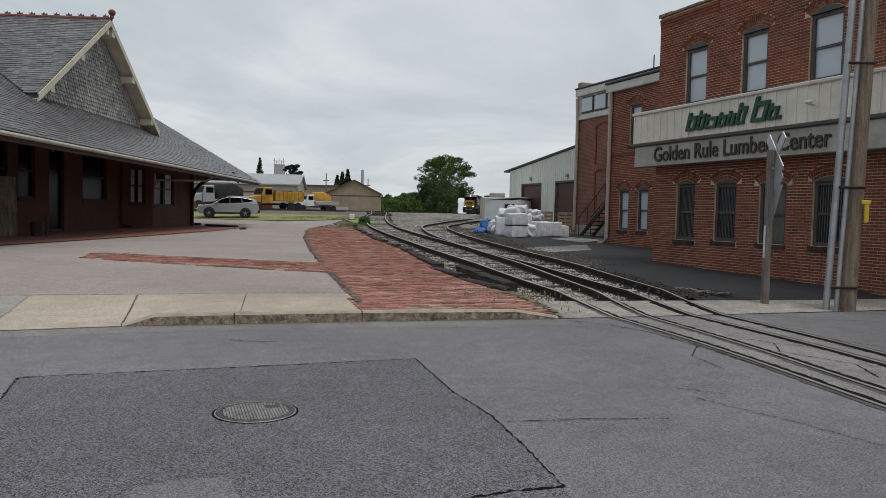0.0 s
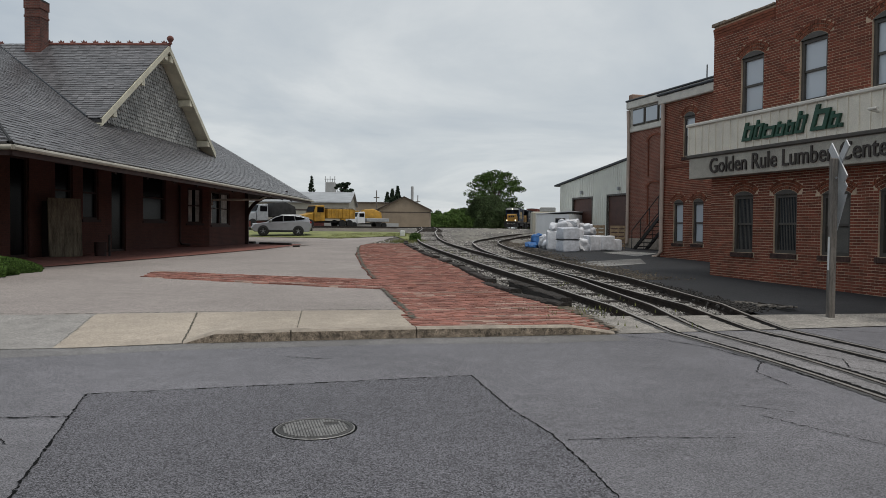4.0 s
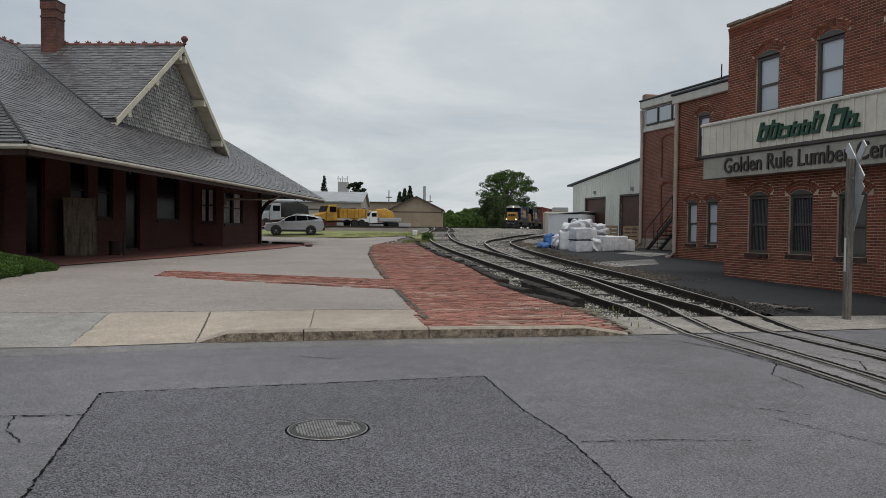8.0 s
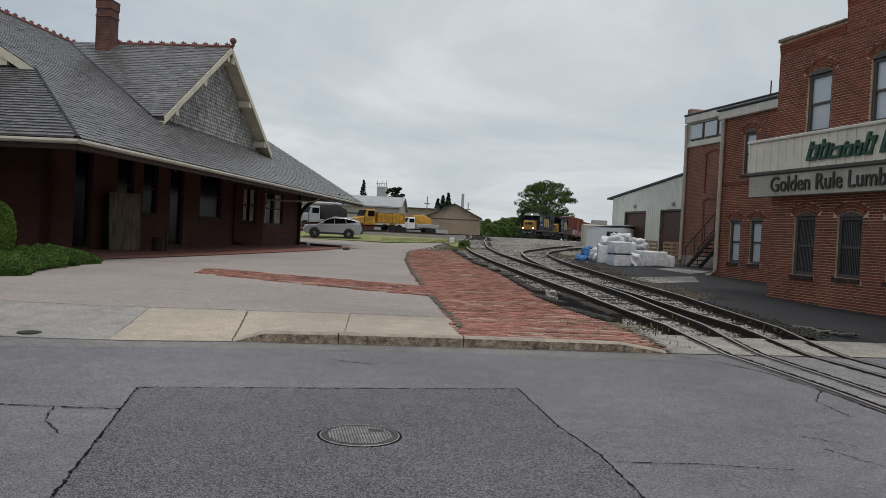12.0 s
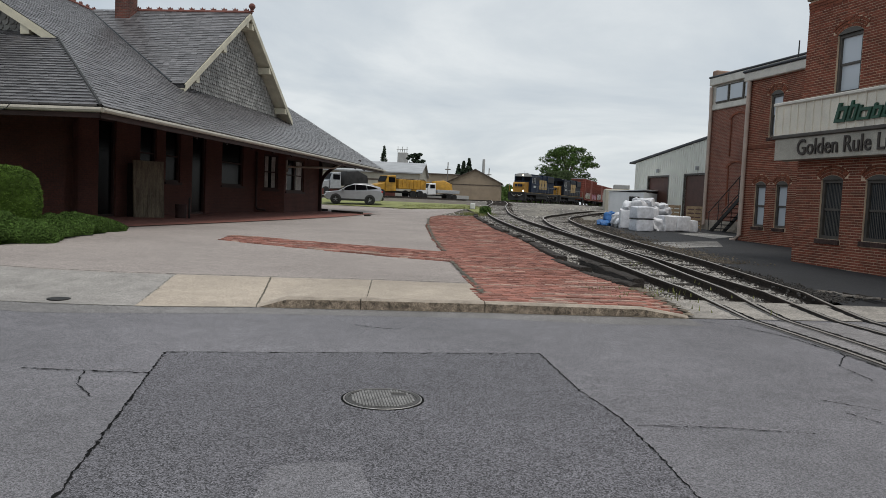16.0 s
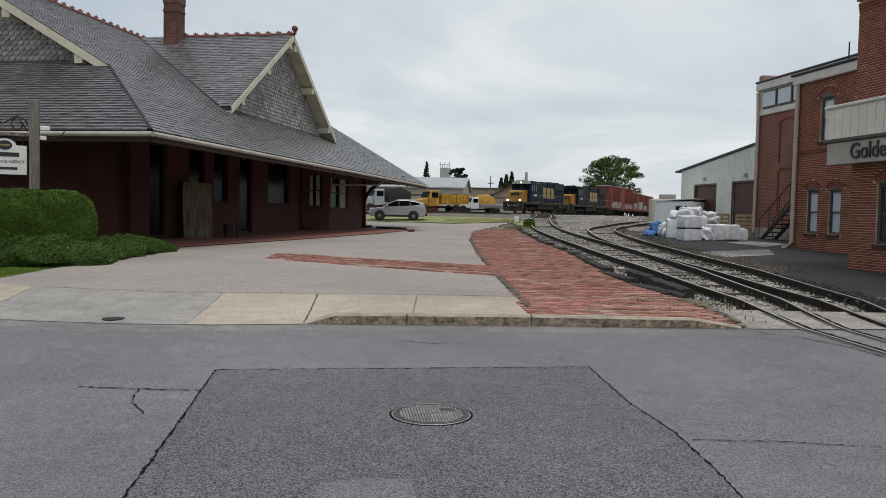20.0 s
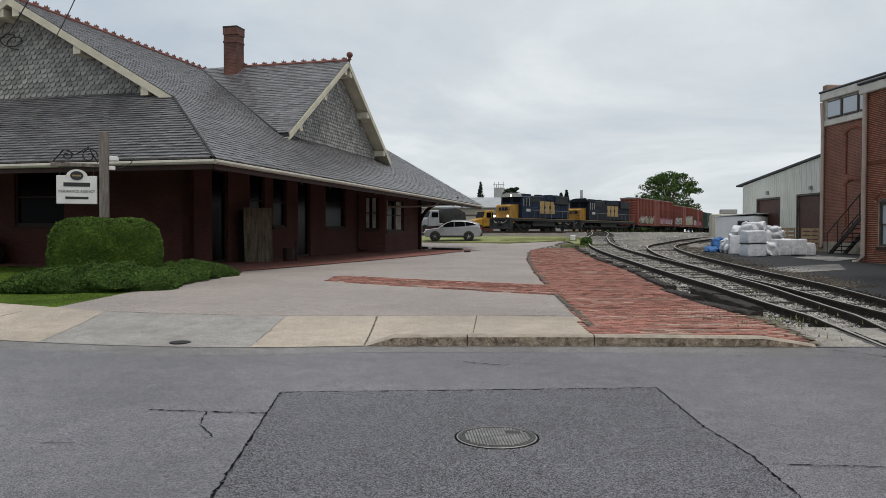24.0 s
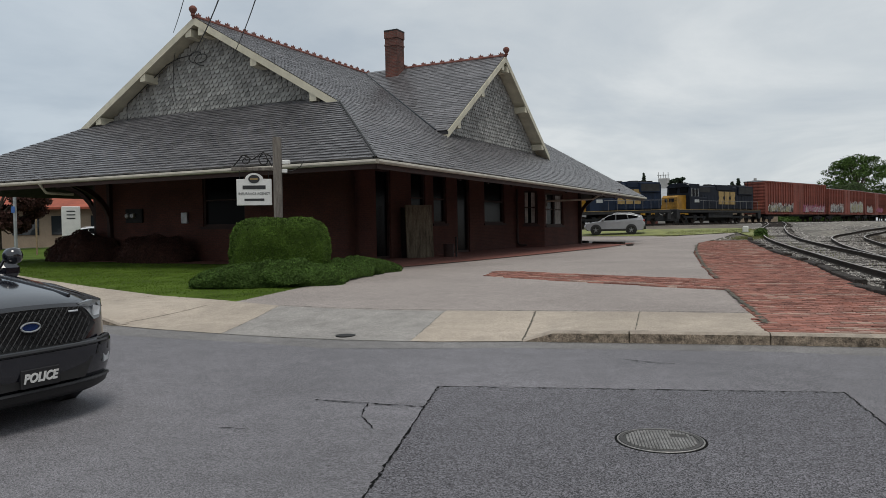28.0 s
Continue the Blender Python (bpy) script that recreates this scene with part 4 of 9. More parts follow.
def flangeways():
    """Dark tarred slots beside the rails where they cross the street."""
    for line in (TRACK_1, TRACK_2):
        for side in (-1, 1):
            f = thing("flangeway", pose(0, 0, 0), "dark tarred slot beside a street rail", "flangeway", kind="structure")
            for nm, a, b, mt in (("slot", 0.038, 0.125, "crack"), ("tar_edge", -0.045, -0.11, "tar")):
                s = Shape()
                ln = [p for p in smooth_line(line, 4) if p[1] < kerb_y(p[0]) + 1.2]
                c = offset_line(ln, side * GAUGE / 2)
                inn = offset_line(c, -side * 1.0)
                for p, q in zip(c, inn):
                    d = (q[0] - p[0], q[1] - p[1])
                    e = b + random.uniform(-0.02, 0.02)
                    z = land(*p) + 0.006
                    s.v += [(p[0] + d[0] * a, p[1] + d[1] * a, z), (p[0] + d[0] * e, p[1] + d[1] * e, z)]
                for i in range(len(c) - 1):
                    s.f.append((2 * i, 2 * i + 1, 2 * i + 3, 2 * i + 2) if (side > 0) == (a > 0) else (2 * i, 2 * i + 2, 2 * i + 3, 2 * i + 1))
                part(nm, s, MAT[mt], f)


def stones(lines, count, spread, name, label, smin=0.03, smax=0.07, lo=2.0, hi=60.0, material="stone", sunk=False):
    """Loose crushed stone along the tracks: one mesh of many small rough blocks."""
    pts = []
    for ln in lines:
        pts += [p for p in along(ln, 0.25) if lo < p[1] - kerb_y(p[0]) < hi]
    rng = np.random.default_rng(5)
    pick = np.array(pts)[(len(pts) * rng.random(count) ** 1.35).astype(int)]
    d = np.clip(rng.normal(0, spread, count), -1.45, 1.45)
    x = pick[:, 0] - np.sin(pick[:, 2]) * d + rng.uniform(-0.2, 0.2, count)
    y = pick[:, 1] + np.cos(pick[:, 2]) * d + rng.uniform(-0.2, 0.2, count)
    r = rng.uniform(smin, smax, count)
    z = np.array([land(a, b) - (bed_drop(a, b) if sunk else 0.0) for a, b in zip(x, y)]) + r * 0.2
    q = rng.normal(0, 1, (count, 3))
    e1 = q / np.linalg.norm(q, axis=1, keepdims=True)
    e2 = np.cross(e1, rng.normal(0, 1, (count, 3)))
    e2 /= np.linalg.norm(e2, axis=1, keepdims=True)
    e3 = np.cross(e1, e2)
    c = np.stack([x, y, z], 1)
    v = np.stack([c + e * (sg * r * rng.uniform(0.6, 1.1, count))[:, None] for sg, e in ((1, e1), (1, e2), (-1, e1), (-1, e2), (1, e3), (-1, e3))], 1)
    tri = np.array(((0, 1, 4), (1, 2, 4), (2, 3, 4), (3, 0, 4), (1, 0, 5), (2, 1, 5), (3, 2, 5), (0, 3, 5)))
    s = Shape()
    s.v = v.reshape(-1, 3).tolist()
    s.f = (tri[None] + 6 * np.arange(count)[:, None, None]).reshape(-1, 3).tolist()
    solid(name, s, MAT[material], label, "gravel", kind="stuff")


def ragged(l, w, h, n=14):
    """A weathered squared timber along +x: straight, with checked, slightly broken edges."""
    s = Shape()
    lean = random.uniform(-0.012, 0.012)
    for i in range(n + 1):
        x = l * i / n + (random.uniform(-0.05, 0.05) if i in (0, n) else 0.0)
        worn = 0.012 if random.random() < 0.75 else 0.05
        a, b = w + random.uniform(-0.008, 0.008), w + random.uniform(-0.008, 0.008)
        c, d = h - random.uniform(0, worn), h - random.uniform(0, worn)
        m = h - random.uniform(0.0, 0.014)
        s.v += [(x, -a, -0.2), (x, b, -0.2), (x, b, d - 0.02), (x, b - 0.025, d), (x, lean, m), (x, 0.025 - a, c), (x, -a, c - 0.02)]
    for i in range(n):
        for k in range(7):
            s.f.append((7 * i + k, 7 * i + 7 + k, 7 * i + 7 + (k + 1) % 7, 7 * i + (k + 1) % 7))
    s.f += [tuple(range(7)), tuple(7 * n + k for k in range(7))[::-1]]
    s.f = [q[::-1] for q in s.f]
    return s


def build_railway():
    build_track("track_platform", TRACK_1, "rusty siding rails beside the brick platform", 1.6, 95)
    build_track("track_yard", TRACK_2, "rusty yard rails curving behind the lumber yard", 1.6, 70)
    flangeways()
    c1 = [p for p in smooth_line(TRACK_1, 2) if p[1] < kerb_y(p[0]) - 0.05]
    c2 = [p for p in smooth_line(TRACK_2, 2) if p[1] < kerb_y(p[0]) - 0.05]
    k = min(len(c1), len(c2))
    lf, rt = offset_line(c1, 0.82), offset_line(c2, -0.82)
    pick = lambda ln: [ln[int(q * (len(ln) - 1) / 30)] for q in range(31)]
    solid("crossing_surface", ribbon(pick(lf), pick(rt), 0.004, 1, 6, flat=0.0), MAT["street_concrete"], "paler cracked surface between the street rails", "road", kind="structure")
    build_track("track_main", MAIN, "main line on which the freight train runs", 30, 260)
    bedl = [(1.9, 12.4), (1.4, 13.5), (0.75, 15.4), (0.0, 18.4), (-0.9, 22.3), (-2.0, 27.0), (-4.0, 35.8), (-5.6, 45), (-6.6, 56), (-9, 72), (-14, 100)]
    bedr = [(5.6, 13.4), (5.25, 14.3), (4.9, 15.4), (4.5, 18.4), (3.4, 22.5), (2.6, 27.0), (1.6, 35.8), (2.0, 45), (5, 56), (14, 72), (10, 100)]
    bed = ribbon(bedl, bedr, 0.0, 6, 12)
    for i, (x, y, z) in enumerate(bed.v):
        k = i % 13
        f = 0.0 if k in (0, 12) else 0.75 if k in (1, 11) else 1.0
        bed.v[i] = (x, y, z - 0.02 - f * (bed_drop(x, y) - 0.02) + (0.02 * noise.noise(Vector((x * 2, y * 2, 0))) if f else 0))
    solid("ballast", bed, MAT["ballast"], "grey crushed-stone ballast between the tracks", "ballast", kind="structure")
    stones([TRACK_1, TRACK_2], 80000, 0.8, "ballast_stones", "loose grey crushed stone along the rails", 0.02, 0.05, sunk=True)
    verge = smooth_line([(4.75, 14.2), (4.3, 16.0), (3.85, 18.56), (2.9, 22.5), (2.05, 26.3), (1.9, 30), (1.9, 35), (1.6, 40)])
    stones([verge], 4200, 0.16, "asphalt_rubble", "broken black asphalt crumbs along the lot's edge", 0.012, 0.045, 1.0, 40, "rubble")
    stones([offset_line(TRACK_2, -1.6)], 5000, 0.5, "yard_gravel", "brown dirt and gravel beside the yard track", 0.015, 0.04, 8.0, 40, "dirt")
    rng = np.random.default_rng(11)
    s = Shape()
    one = ((1, 0, 0), (0, 1, 0), (-1, 0, 0), (0, -1, 0), (0, 0, 1), (0, 0, -1))
    tri = ((0, 1, 4), (1, 2, 4), (2, 3, 4), (3, 0, 4), (1, 0, 5), (2, 1, 5), (3, 2, 5), (0, 3, 5))
    for _ in range(9000):
        y = 30 + 85 * rng.random() ** 1.4
        x = rng.uniform(-7.5 - (y - 45) * 0.06, 3.5 + (y - 45) * 0.12) if y > 45 else rng.uniform(-3.0, 2.2)
        if noise.noise(Vector((x * 0.35, y * 0.18, 1.0))) < -0.05:
            continue
        r = rng.uniform(0.03, 0.075) * (1.7 if rng.random() < 0.05 else 1.0)
        z = land(x, y) - 0.03
        i = len(s.v)
        s.v += [(x + a * r * rng.uniform(0.7, 1.4), y + b * r * rng.uniform(0.7, 1.4), z + c * r * rng.uniform(0.5, 0.9)) for a, b, c in one]
        s.f += [tuple(i + k for k in q) for q in tri]
    solid("yard_stones", s, MAT["stone"], "scattered pale stones and clods over the yard", "gravel", kind="stuff")
    # low heaps of spread gravel between the far tracks
    for hx, hy, rx, ry, hh in ((-1.6, 55.0, 1.3, 4.5, 0.22), (-2.6, 66.0, 1.6, 6.0, 0.25), (1.6, 51.0, 0.8, 5.0, 0.15), (3.0, 64.0, 2.2, 5.0, 0.2), (-0.4, 78.0, 3.0, 7.0, 0.3)):
        s = Shape()
        for j in range(9):
            for i in range(24):
                a, q = 2 * math.pi * i / 24, j / 8
                w = 1 + 0.25 * noise.noise(Vector((math.cos(a) * 1.5 + hx, math.sin(a) * 1.5 + hy, 0)))
                x, y = hx + rx * q * w * math.cos(a), hy + ry * q * w * math.sin(a)
                s.v.append((x, y, land(x, y) - 0.04 + hh * (1 - q * q) * (0.8 + 0.4 * noise.noise(Vector((x * 1.3, y * 1.3, 2.0))))))
        for j in range(8):
            for i in range(24):
                s.f.append((j * 24 + i, (j + 1) * 24 + i, (j + 1) * 24 + (i + 1) % 24, j * 24 + (i + 1) % 24))
        solid("mound", s, MAT["pale_gravel"], "low spread mound of pale gravel in the yard", "mound", "gravel mounds")
    # rotten timber edging of the platform
    edge = smooth_line([(1.32, 13.55), (0.72, 15.0), (0.12, 17.2), (-0.45, 20.0), (-1.15, 23.6), (-2.2, 27.8), (-3.4, 33.4), (-4.9, 41.5), (-5.45, 45.5)])
    tm = thing("platform_edging", pose(0, 0, 0), "rotten black timbers edging the brick platform", "edging", kind="structure")
    prev = None
    for x, y, h in along(edge, 2.4):
        z = land(x, y)
        s = ragged(2.38 - random.uniform(0, 0.12), 0.12, 0.115)
        part("timber", s, MAT["tie"], tm, m=pose(x + random.uniform(-0.03, 0.03), y, z, random.uniform(-3, 3), random.uniform(-1, 1), math.degrees(h) + random.uniform(-1.5, 1.5)))
    for x, y, a, l in ((1.36, 13.85, 107, 1.8), (0.86, 16.0, 110, 1.1)):
        s = ragged(l, 0.12, 0.14, 9)
        solid("loose_tie", s, MAT["tie"], "broken rotten tie lying along the platform edge", "railway tie", "loose ties", m=pose(x, y, land(x, y) + 0.02, 0, -2, a))


# ---- depot ----
def tile_plane(name, origin, a, b, poly, w, h, material, parent, lift=0.03, point=0.0, thick=0.012, gap=0.004, singles=None):
    """Lap tiles over a flat polygon (in a, b coordinates, metres) in staggered courses; singles(s, t) picks those made as parts."""
    o, a, b = Vector(origin), Vector(a).normalized(), Vector(b).normalized()
    n = a.cross(b).normalized()
    ts = [p[1] for p in poly]
    t = min(ts)
    row = 0
    big = Shape()
    one = Shape()
    def tile(s, ww, hh, f):
        lo, hi = 0.0, 1.5 * hh
        arc = [(ww * (0.5 - 0.5 * math.cos(math.pi * e / 6)), lo - point * math.sin(math.pi * e / 6)) for e in range(7)]
        base = [(0, lo), (ww, lo), (ww, hi), (0, hi)] if not point else arc + [(ww, hi), (0, hi)]
        k = len(s.v)
        for x, y in base:
            s.v.append(f(x, y, thick * (1 - y / hi) + 0.004))
        s.f.append(tuple(range(k, k + len(base))))
        edge = [(0, lo), (ww, lo)] if not point else arc
        for p, q in zip(edge[:-1], edge[1:]):
            k = len(s.v)
            for (x, y), zz in ((p, 0.0), (q, 0.0), (q, thick + 0.004), (p, thick + 0.004)):
                s.v.append(f(x, y, zz - (0.006 if zz == 0 else 0)))
            s.f.append((k, k + 1, k + 2, k + 3))
    tile(one, w - gap, h, lambda x, y, z: (x, y, z))
    me = one.mesh("tile", material)
    count = 0
    while t < max(ts) - 0.02:
        mid = t + h * 0.5
        xs = []
        for p, q in zip(poly, poly[1:] + poly[:1]):
            if (p[1] - mid) * (q[1] - mid) < 0:
                xs.append(p[0] + (q[0] - p[0]) * (mid - p[1]) / (q[1] - p[1]))
        if len(xs) >= 2:
            s0, s1 = min(xs), max(xs)
            s = s0 - (w / 2 if row % 2 else 0)
            while s < s1 - 0.02:
                x0, x1 = max(s, s0), min(s + w, s1)
                if x1 - x0 > 0.03:
                    jt, jl = random.uniform(-0.012, 0.012), lift + random.uniform(0, 0.01)
                    if singles and x1 - x0 > w * 0.99 and count < 300 and singles(x0, t):
                        c = o + a * x0 + b * (t + jt) + n * jl
                        m = Matrix(((a.x, b.x, n.x, c.x), (a.y, b.y, n.y, c.y), (a.z, b.z, n.z, c.z), (0, 0, 0, 1)))
                        part("slate", me, None, parent, m=m)
                        count += 1
                    else:
                        tile(big, x1 - x0 - gap, h, lambda x, y, z: tuple(o + a * (x0 + x) + b * (t + y + jt) + n * (z + jl)))
                s += w
        t += h
        row += 1
    ob = part(name, big, material, parent)
    tagged(ob, kind="stuff")
    return ob


def wall_with_holes(s, u0, u1, z0, z1, holes, at, uv0=0.0):
    """A wall face on (u, z) with rectangular holes (u0, u1, z0, z1); at(u, z) gives the point."""
    us = sorted({u0, u1, *[h[0] for h in holes], *[h[1] for h in holes]})
    zs = sorted({z0, z1, *[h[2] for h in holes], *[h[3] for h in holes]})
    us = [u for u in us if u0 <= u <= u1]
    zs = [z for z in zs if z0 <= z <= z1]
    for a, b in zip(us[:-1], us[1:]):
        for c, d in zip(zs[:-1], zs[1:]):
            if any(h[0] <= (a + b) / 2 <= h[1] and h[2] <= (c + d) / 2 <= h[3] for h in holes):
                continue
            q = [(a, c), (b, c), (b, d), (a, d)]
            s.face([at(*p) for p in q], [(p[0] + uv0, p[1]) for p in q])
    return s


def wall_block(u0, u1, z0, z1, holes, out, depth=0.3):
    """A wall with thickness: outside face at out(u, z, 0), inside at out(u, z, depth), reveals round the holes."""
    s = Shape()
    wall_with_holes(s, u0, u1, z0, z1, holes, lambda u, z: out(u, z, 0.0))
    back = Shape()
    wall_with_holes(back, u0, u1, z0, z1, holes, lambda u, z: out(u, z, depth))
    for i, f in enumerate(back.f):
        pts = [back.v[k] for k in f][::-1]
        s.face(pts, [(0, 0), (0.2, 0), (0.2, 0.2), (0, 0.2)])
    for a, b, c, d in holes:
        ring = [(a, c), (b, c), (b, d), (a, d)]
        for p, q in zip(ring, ring[1:] + ring[:1]):
            l = math.hypot(q[0] - p[0], q[1] - p[1])
            s.face([out(*p, 0), out(*p, depth), out(*q, depth), out(*q, 0)][::-1], [(0, 0), (0, depth), (l, depth), (l, 0)][::-1])
    for p, q in (((u0, z0), (u0, z1)), ((u1, z1), (u1, z0)), ((u0, z1), (u1, z1))):
        l = math.hypot(q[0] - p[0], q[1] - p[1])
        s.face([out(*p, 0), out(*p, depth), out(*q, depth), out(*q, 0)], [(0, 0), (depth, 0), (depth, l), (0, l)])
    return s


def build_depot():
    YAW = 2.38
    root = thing("railway_depot", pose(-11.56, 17.18, 0, 0, 0, YAW), "old maroon brick railway depot with wide slate eaves", "depot")
    ZE, ZR, XC, L = 3.5, 10.08, -11.4, 35.2
    SL = (ZR - ZE) / -XC
    UG, VB = 4.98, 4.55
    zb = ZE + SL * VB
    YC, VG, WG, ZS = 17.61, 3.19, 6.62, 5.68
    # decks: closed shells 12 cm thick, so the undersides read as soffits
    def deck(name, pts, th=0.14, material=MAT["roofdeck"], parent=None):
        p = [Vector(q) for q in pts]
        s = Shape()
        n = len(p)
        lo = [q - Vector((0, 0, th)) for q in p]
        s.v = [tuple(q) for q in p + lo]
        s.f = [tuple(range(n)), tuple(range(2 * n - 1, n - 1, -1))] + [(k, k + n, (k + 1) % n + n, (k + 1) % n) for k in range(n)]
        return part(name, s, material, parent or root)
    W2 = 2 * XC
    roof = deck("side_roof", [(0, 0, ZE), (0, L, ZE), (XC, L, ZR), (XC, UG, ZR), (-VB, UG, zb)])
    roof["label"] = "long grey slate roof slope with flared eaves"
    deck("back_roof", [(W2, L, ZE), (W2, 0, ZE), (W2 + VB, UG, zb), (XC, UG, ZR), (XC, L, ZR)])
    fy = UG + 0.75
    fz = ZE + (zb - ZE) / UG * fy
    xf = (fz - ZE) / SL
    skirt = deck("front_roof", [(0, 0, ZE), (-VB, UG, zb), (-xf, fy, fz), (W2 + xf, fy, fz), (W2 + VB, UG, zb), (W2, 0, ZE)])
    skirt["label"] = "grey slate skirt roof below the front gable"
    part("end_gable", Shape().prism([(-0.6, ZE), (W2 + 0.6, ZE), (XC, ZR - 0.3)], "y", L - 0.7, L - 0.5), MAT["shingle"], root, "grey shingled end gable")
    xs = -(ZS - ZE) / SL
    cross = deck("gable_roof", [(-VG, YC - WG, ZS), (-VG, YC, ZR), (XC, YC, ZR), (xs, YC - WG, ZS)])
    cross["label"] = "slate slope of the cross gable"
    deck("gable_roof", [(-VG, YC + WG, ZS), (xs, YC + WG, ZS), (XC, YC, ZR), (-VG, YC, ZR)])
    # slates
    k = math.hypot(1, SL)
    tile_plane("slates", (0, 0, ZE), (0, 1, 0), (-1, 0, SL), [(0, 0), (L, 0), (L, -XC * k), (UG, -XC * k), (UG, VB * k)], 0.27, 0.2, MAT["slate"], roof, thick=0.02)
    sf = (zb - ZE) / UG
    kf = math.hypot(1, sf)
    tile_plane("slates", (W2, 0, ZE), (1, 0, 0), (0, 1, sf), [(0, 0), (-W2, 0), (-W2 - VB, UG * kf), (-W2 - xf, fy * kf), (xf, fy * kf), (VB, UG * kf)], 0.27, 0.22, MAT["slate"], skirt, thick=0.045,
               singles=lambda s, t: s > 17.6 and t < 3.4)
    sc = (ZR - ZS) / WG
    kc = math.hypot(1, sc)
    tile_plane("slates", (XC, YC - WG, ZS), (1, 0, 0), (0, 1, sc), [(-VG - XC, 0), (-VG - XC, WG * kc), (0, WG * kc), (xs - XC, 0)], 0.27, 0.2, MAT["slate"], cross, thick=0.024)
    # hip and valley lines
    part("hip_cap", Shape().tube([(0.0, 0.0, ZE + 0.05), (-VB, UG, zb + 0.05)], 0.045, 6), MAT["iron"], skirt)
    part("valley_flashing", Shape().tube([(XC, YC - 0.2, ZR + 0.06), (xs, YC - WG, ZS + 0.1)], 0.04, 6), MAT["roofmetal"], cross, "dark metal valley flashing")
    # gutters and fascia
    for nm, p, q in (("side_gutter", (0.09, -0.08, ZE - 0.07), (0.09, L + 0.08, ZE - 0.07)), ("front_gutter", (W2, -0.09, ZE - 0.07), (0.08, -0.09, ZE - 0.07))):
        part(nm, Shape().tube([p, q], 0.065, 8), MAT["gutter"], root, "cream half-round gutter", smooth=40)
    s = Shape().box(-0.06, 0.0, 0, L, ZE - 0.26, ZE - 0.1)
    s.box(W2, 0, 0.0, 0.06, ZE - 0.26, ZE - 0.1)
    part("fascia", s, MAT["maroon"], root)
    # gables: shingled walls, rake boards, brackets
    g = Shape()
    gy = fy - 0.02
    zt = ZR - 0.25
    hw = (zt - fz) / SL
    g.prism([(XC - hw, fz - 0.3), (XC + hw, fz - 0.3), (XC + 0.01, zt), (XC - 0.01, zt)], "y", gy, gy + 0.2)
    gf = part("front_gable", g, MAT["shingle_back"], root, "grey shingled gable wall")
    tile_plane("gable_shingles", (XC - hw, gy, fz), (1, 0, 0), (0, 0, 1), [(0, -0.05), (2 * hw, -0.05), (hw + 0.05, zt - fz - 0.1), (hw - 0.05, zt - fz - 0.1)], 0.24, 0.175, MAT["shingle"], gf, lift=0.0, point=0.1, thick=0.055, gap=0.02)
    gx = -VG - 0.65
    gz = ZE + SL * -gx
    hw2 = (zt - gz) / sc
    g = Shape().prism([(YC - hw2, gz - 0.3), (YC + hw2, gz - 0.3), (YC + 0.01, zt), (YC - 0.01, zt)], "x", gx - 0.2, gx)
    gs_ = part("side_gable", g, MAT["shingle_back"], root, "grey shingled cross gable wall")
    tile_plane("gable_shingles", (gx, YC - hw2, gz), (0, 1, 0), (0, 0, 1), [(0, -0.05), (2 * hw2, -0.05), (hw2 + 0.05, zt - gz - 0.1), (hw2 - 0.05, zt - gz - 0.1)], 0.24, 0.175, MAT["shingle"], gs_, lift=0.0, point=0.1, thick=0.055, gap=0.02)
    def rake(p, q, ax):
        """A sloping barge board from p up to q, facing along ax."""
        p, q, ax = Vector(p), Vector(q), Vector(ax)
        d = Vector((0, 0, 0.26))
        s = Shape()
        a, b = p + ax * 0.03, q + ax * 0.03
        c, e = p - ax * 0.05, q - ax * 0.05
        s.hexa([c - d, a - d, b - d, e - d, c + Vector((0, 0, 0.03)), a + Vector((0, 0, 0.03)), b + Vector((0, 0, 0.03)), e + Vector((0, 0, 0.03))])
        part("rake_board", s, MAT["cream"], root, "cream painted barge board")
        for t in (0.17, 0.57, 0.95):
            m = p + (q - p) * t - Vector((0, 0, 0.3))
            s = Shape()
            lx, ly = (0.15, 0.0) if abs(ax.y) > 0.5 else (0.0, 0.15)
            i = m - ax * 0.75
            s.hexa([(i.x - lx, i.y - ly, i.z - 0.24), (m.x - lx, m.y - ly, m.z - 0.2), (m.x + lx, m.y + ly, m.z - 0.2), (i.x + lx, i.y + ly, i.z - 0.24), (i.x - lx, i.y - ly, i.z + 0.1), (m.x - lx, m.y - ly, m.z + 0.1), (m.x + lx, m.y + ly, m.z + 0.1), (i.x + lx, i.y + ly, i.z + 0.1)])
            part("purlin_end", s, MAT["cream"], root)
    rake((-VB, UG, zb), (XC, UG, ZR), (0, -1, 0))
    rake((W2 + VB, UG, zb), (XC, UG, ZR), (0, -1, 0))
    rake((-VG, YC - WG, ZS), (-VG, YC, ZR), (1, 0, 0))
    rake((-VG, YC + WG, ZS), (-VG, YC, ZR), (1, 0, 0))
    # painted boards under the gable overhangs
    def lining(p, q, ax, deep):
        p, q, ax = Vector(p), Vector(q), Vector(ax)
        a, b = p - ax * 0.05, q - ax * 0.05
        c, e = p - ax * deep, q - ax * deep
        up, dn = Vector((0, 0, -0.145)), Vector((0, 0, -0.19))
        part("soffit_lining", Shape().hexa([c + dn, a + dn, b + dn, e + dn, c + up, a + up, b + up, e + up]), MAT["cream"], root, "cream boards under the gable overhang")
    lining((-VB, UG, zb), (XC, UG, ZR), (0, -1, 0), 0.8)
    lining((W2 + VB, UG, zb), (XC, UG, ZR), (0, -1, 0), 0.8)
    lining((-VG, YC - WG, ZS), (-VG, YC, ZR), (1, 0, 0), 0.65)
    lining((-VG, YC + WG, ZS), (-VG, YC, ZR), (1, 0, 0), 0.65)
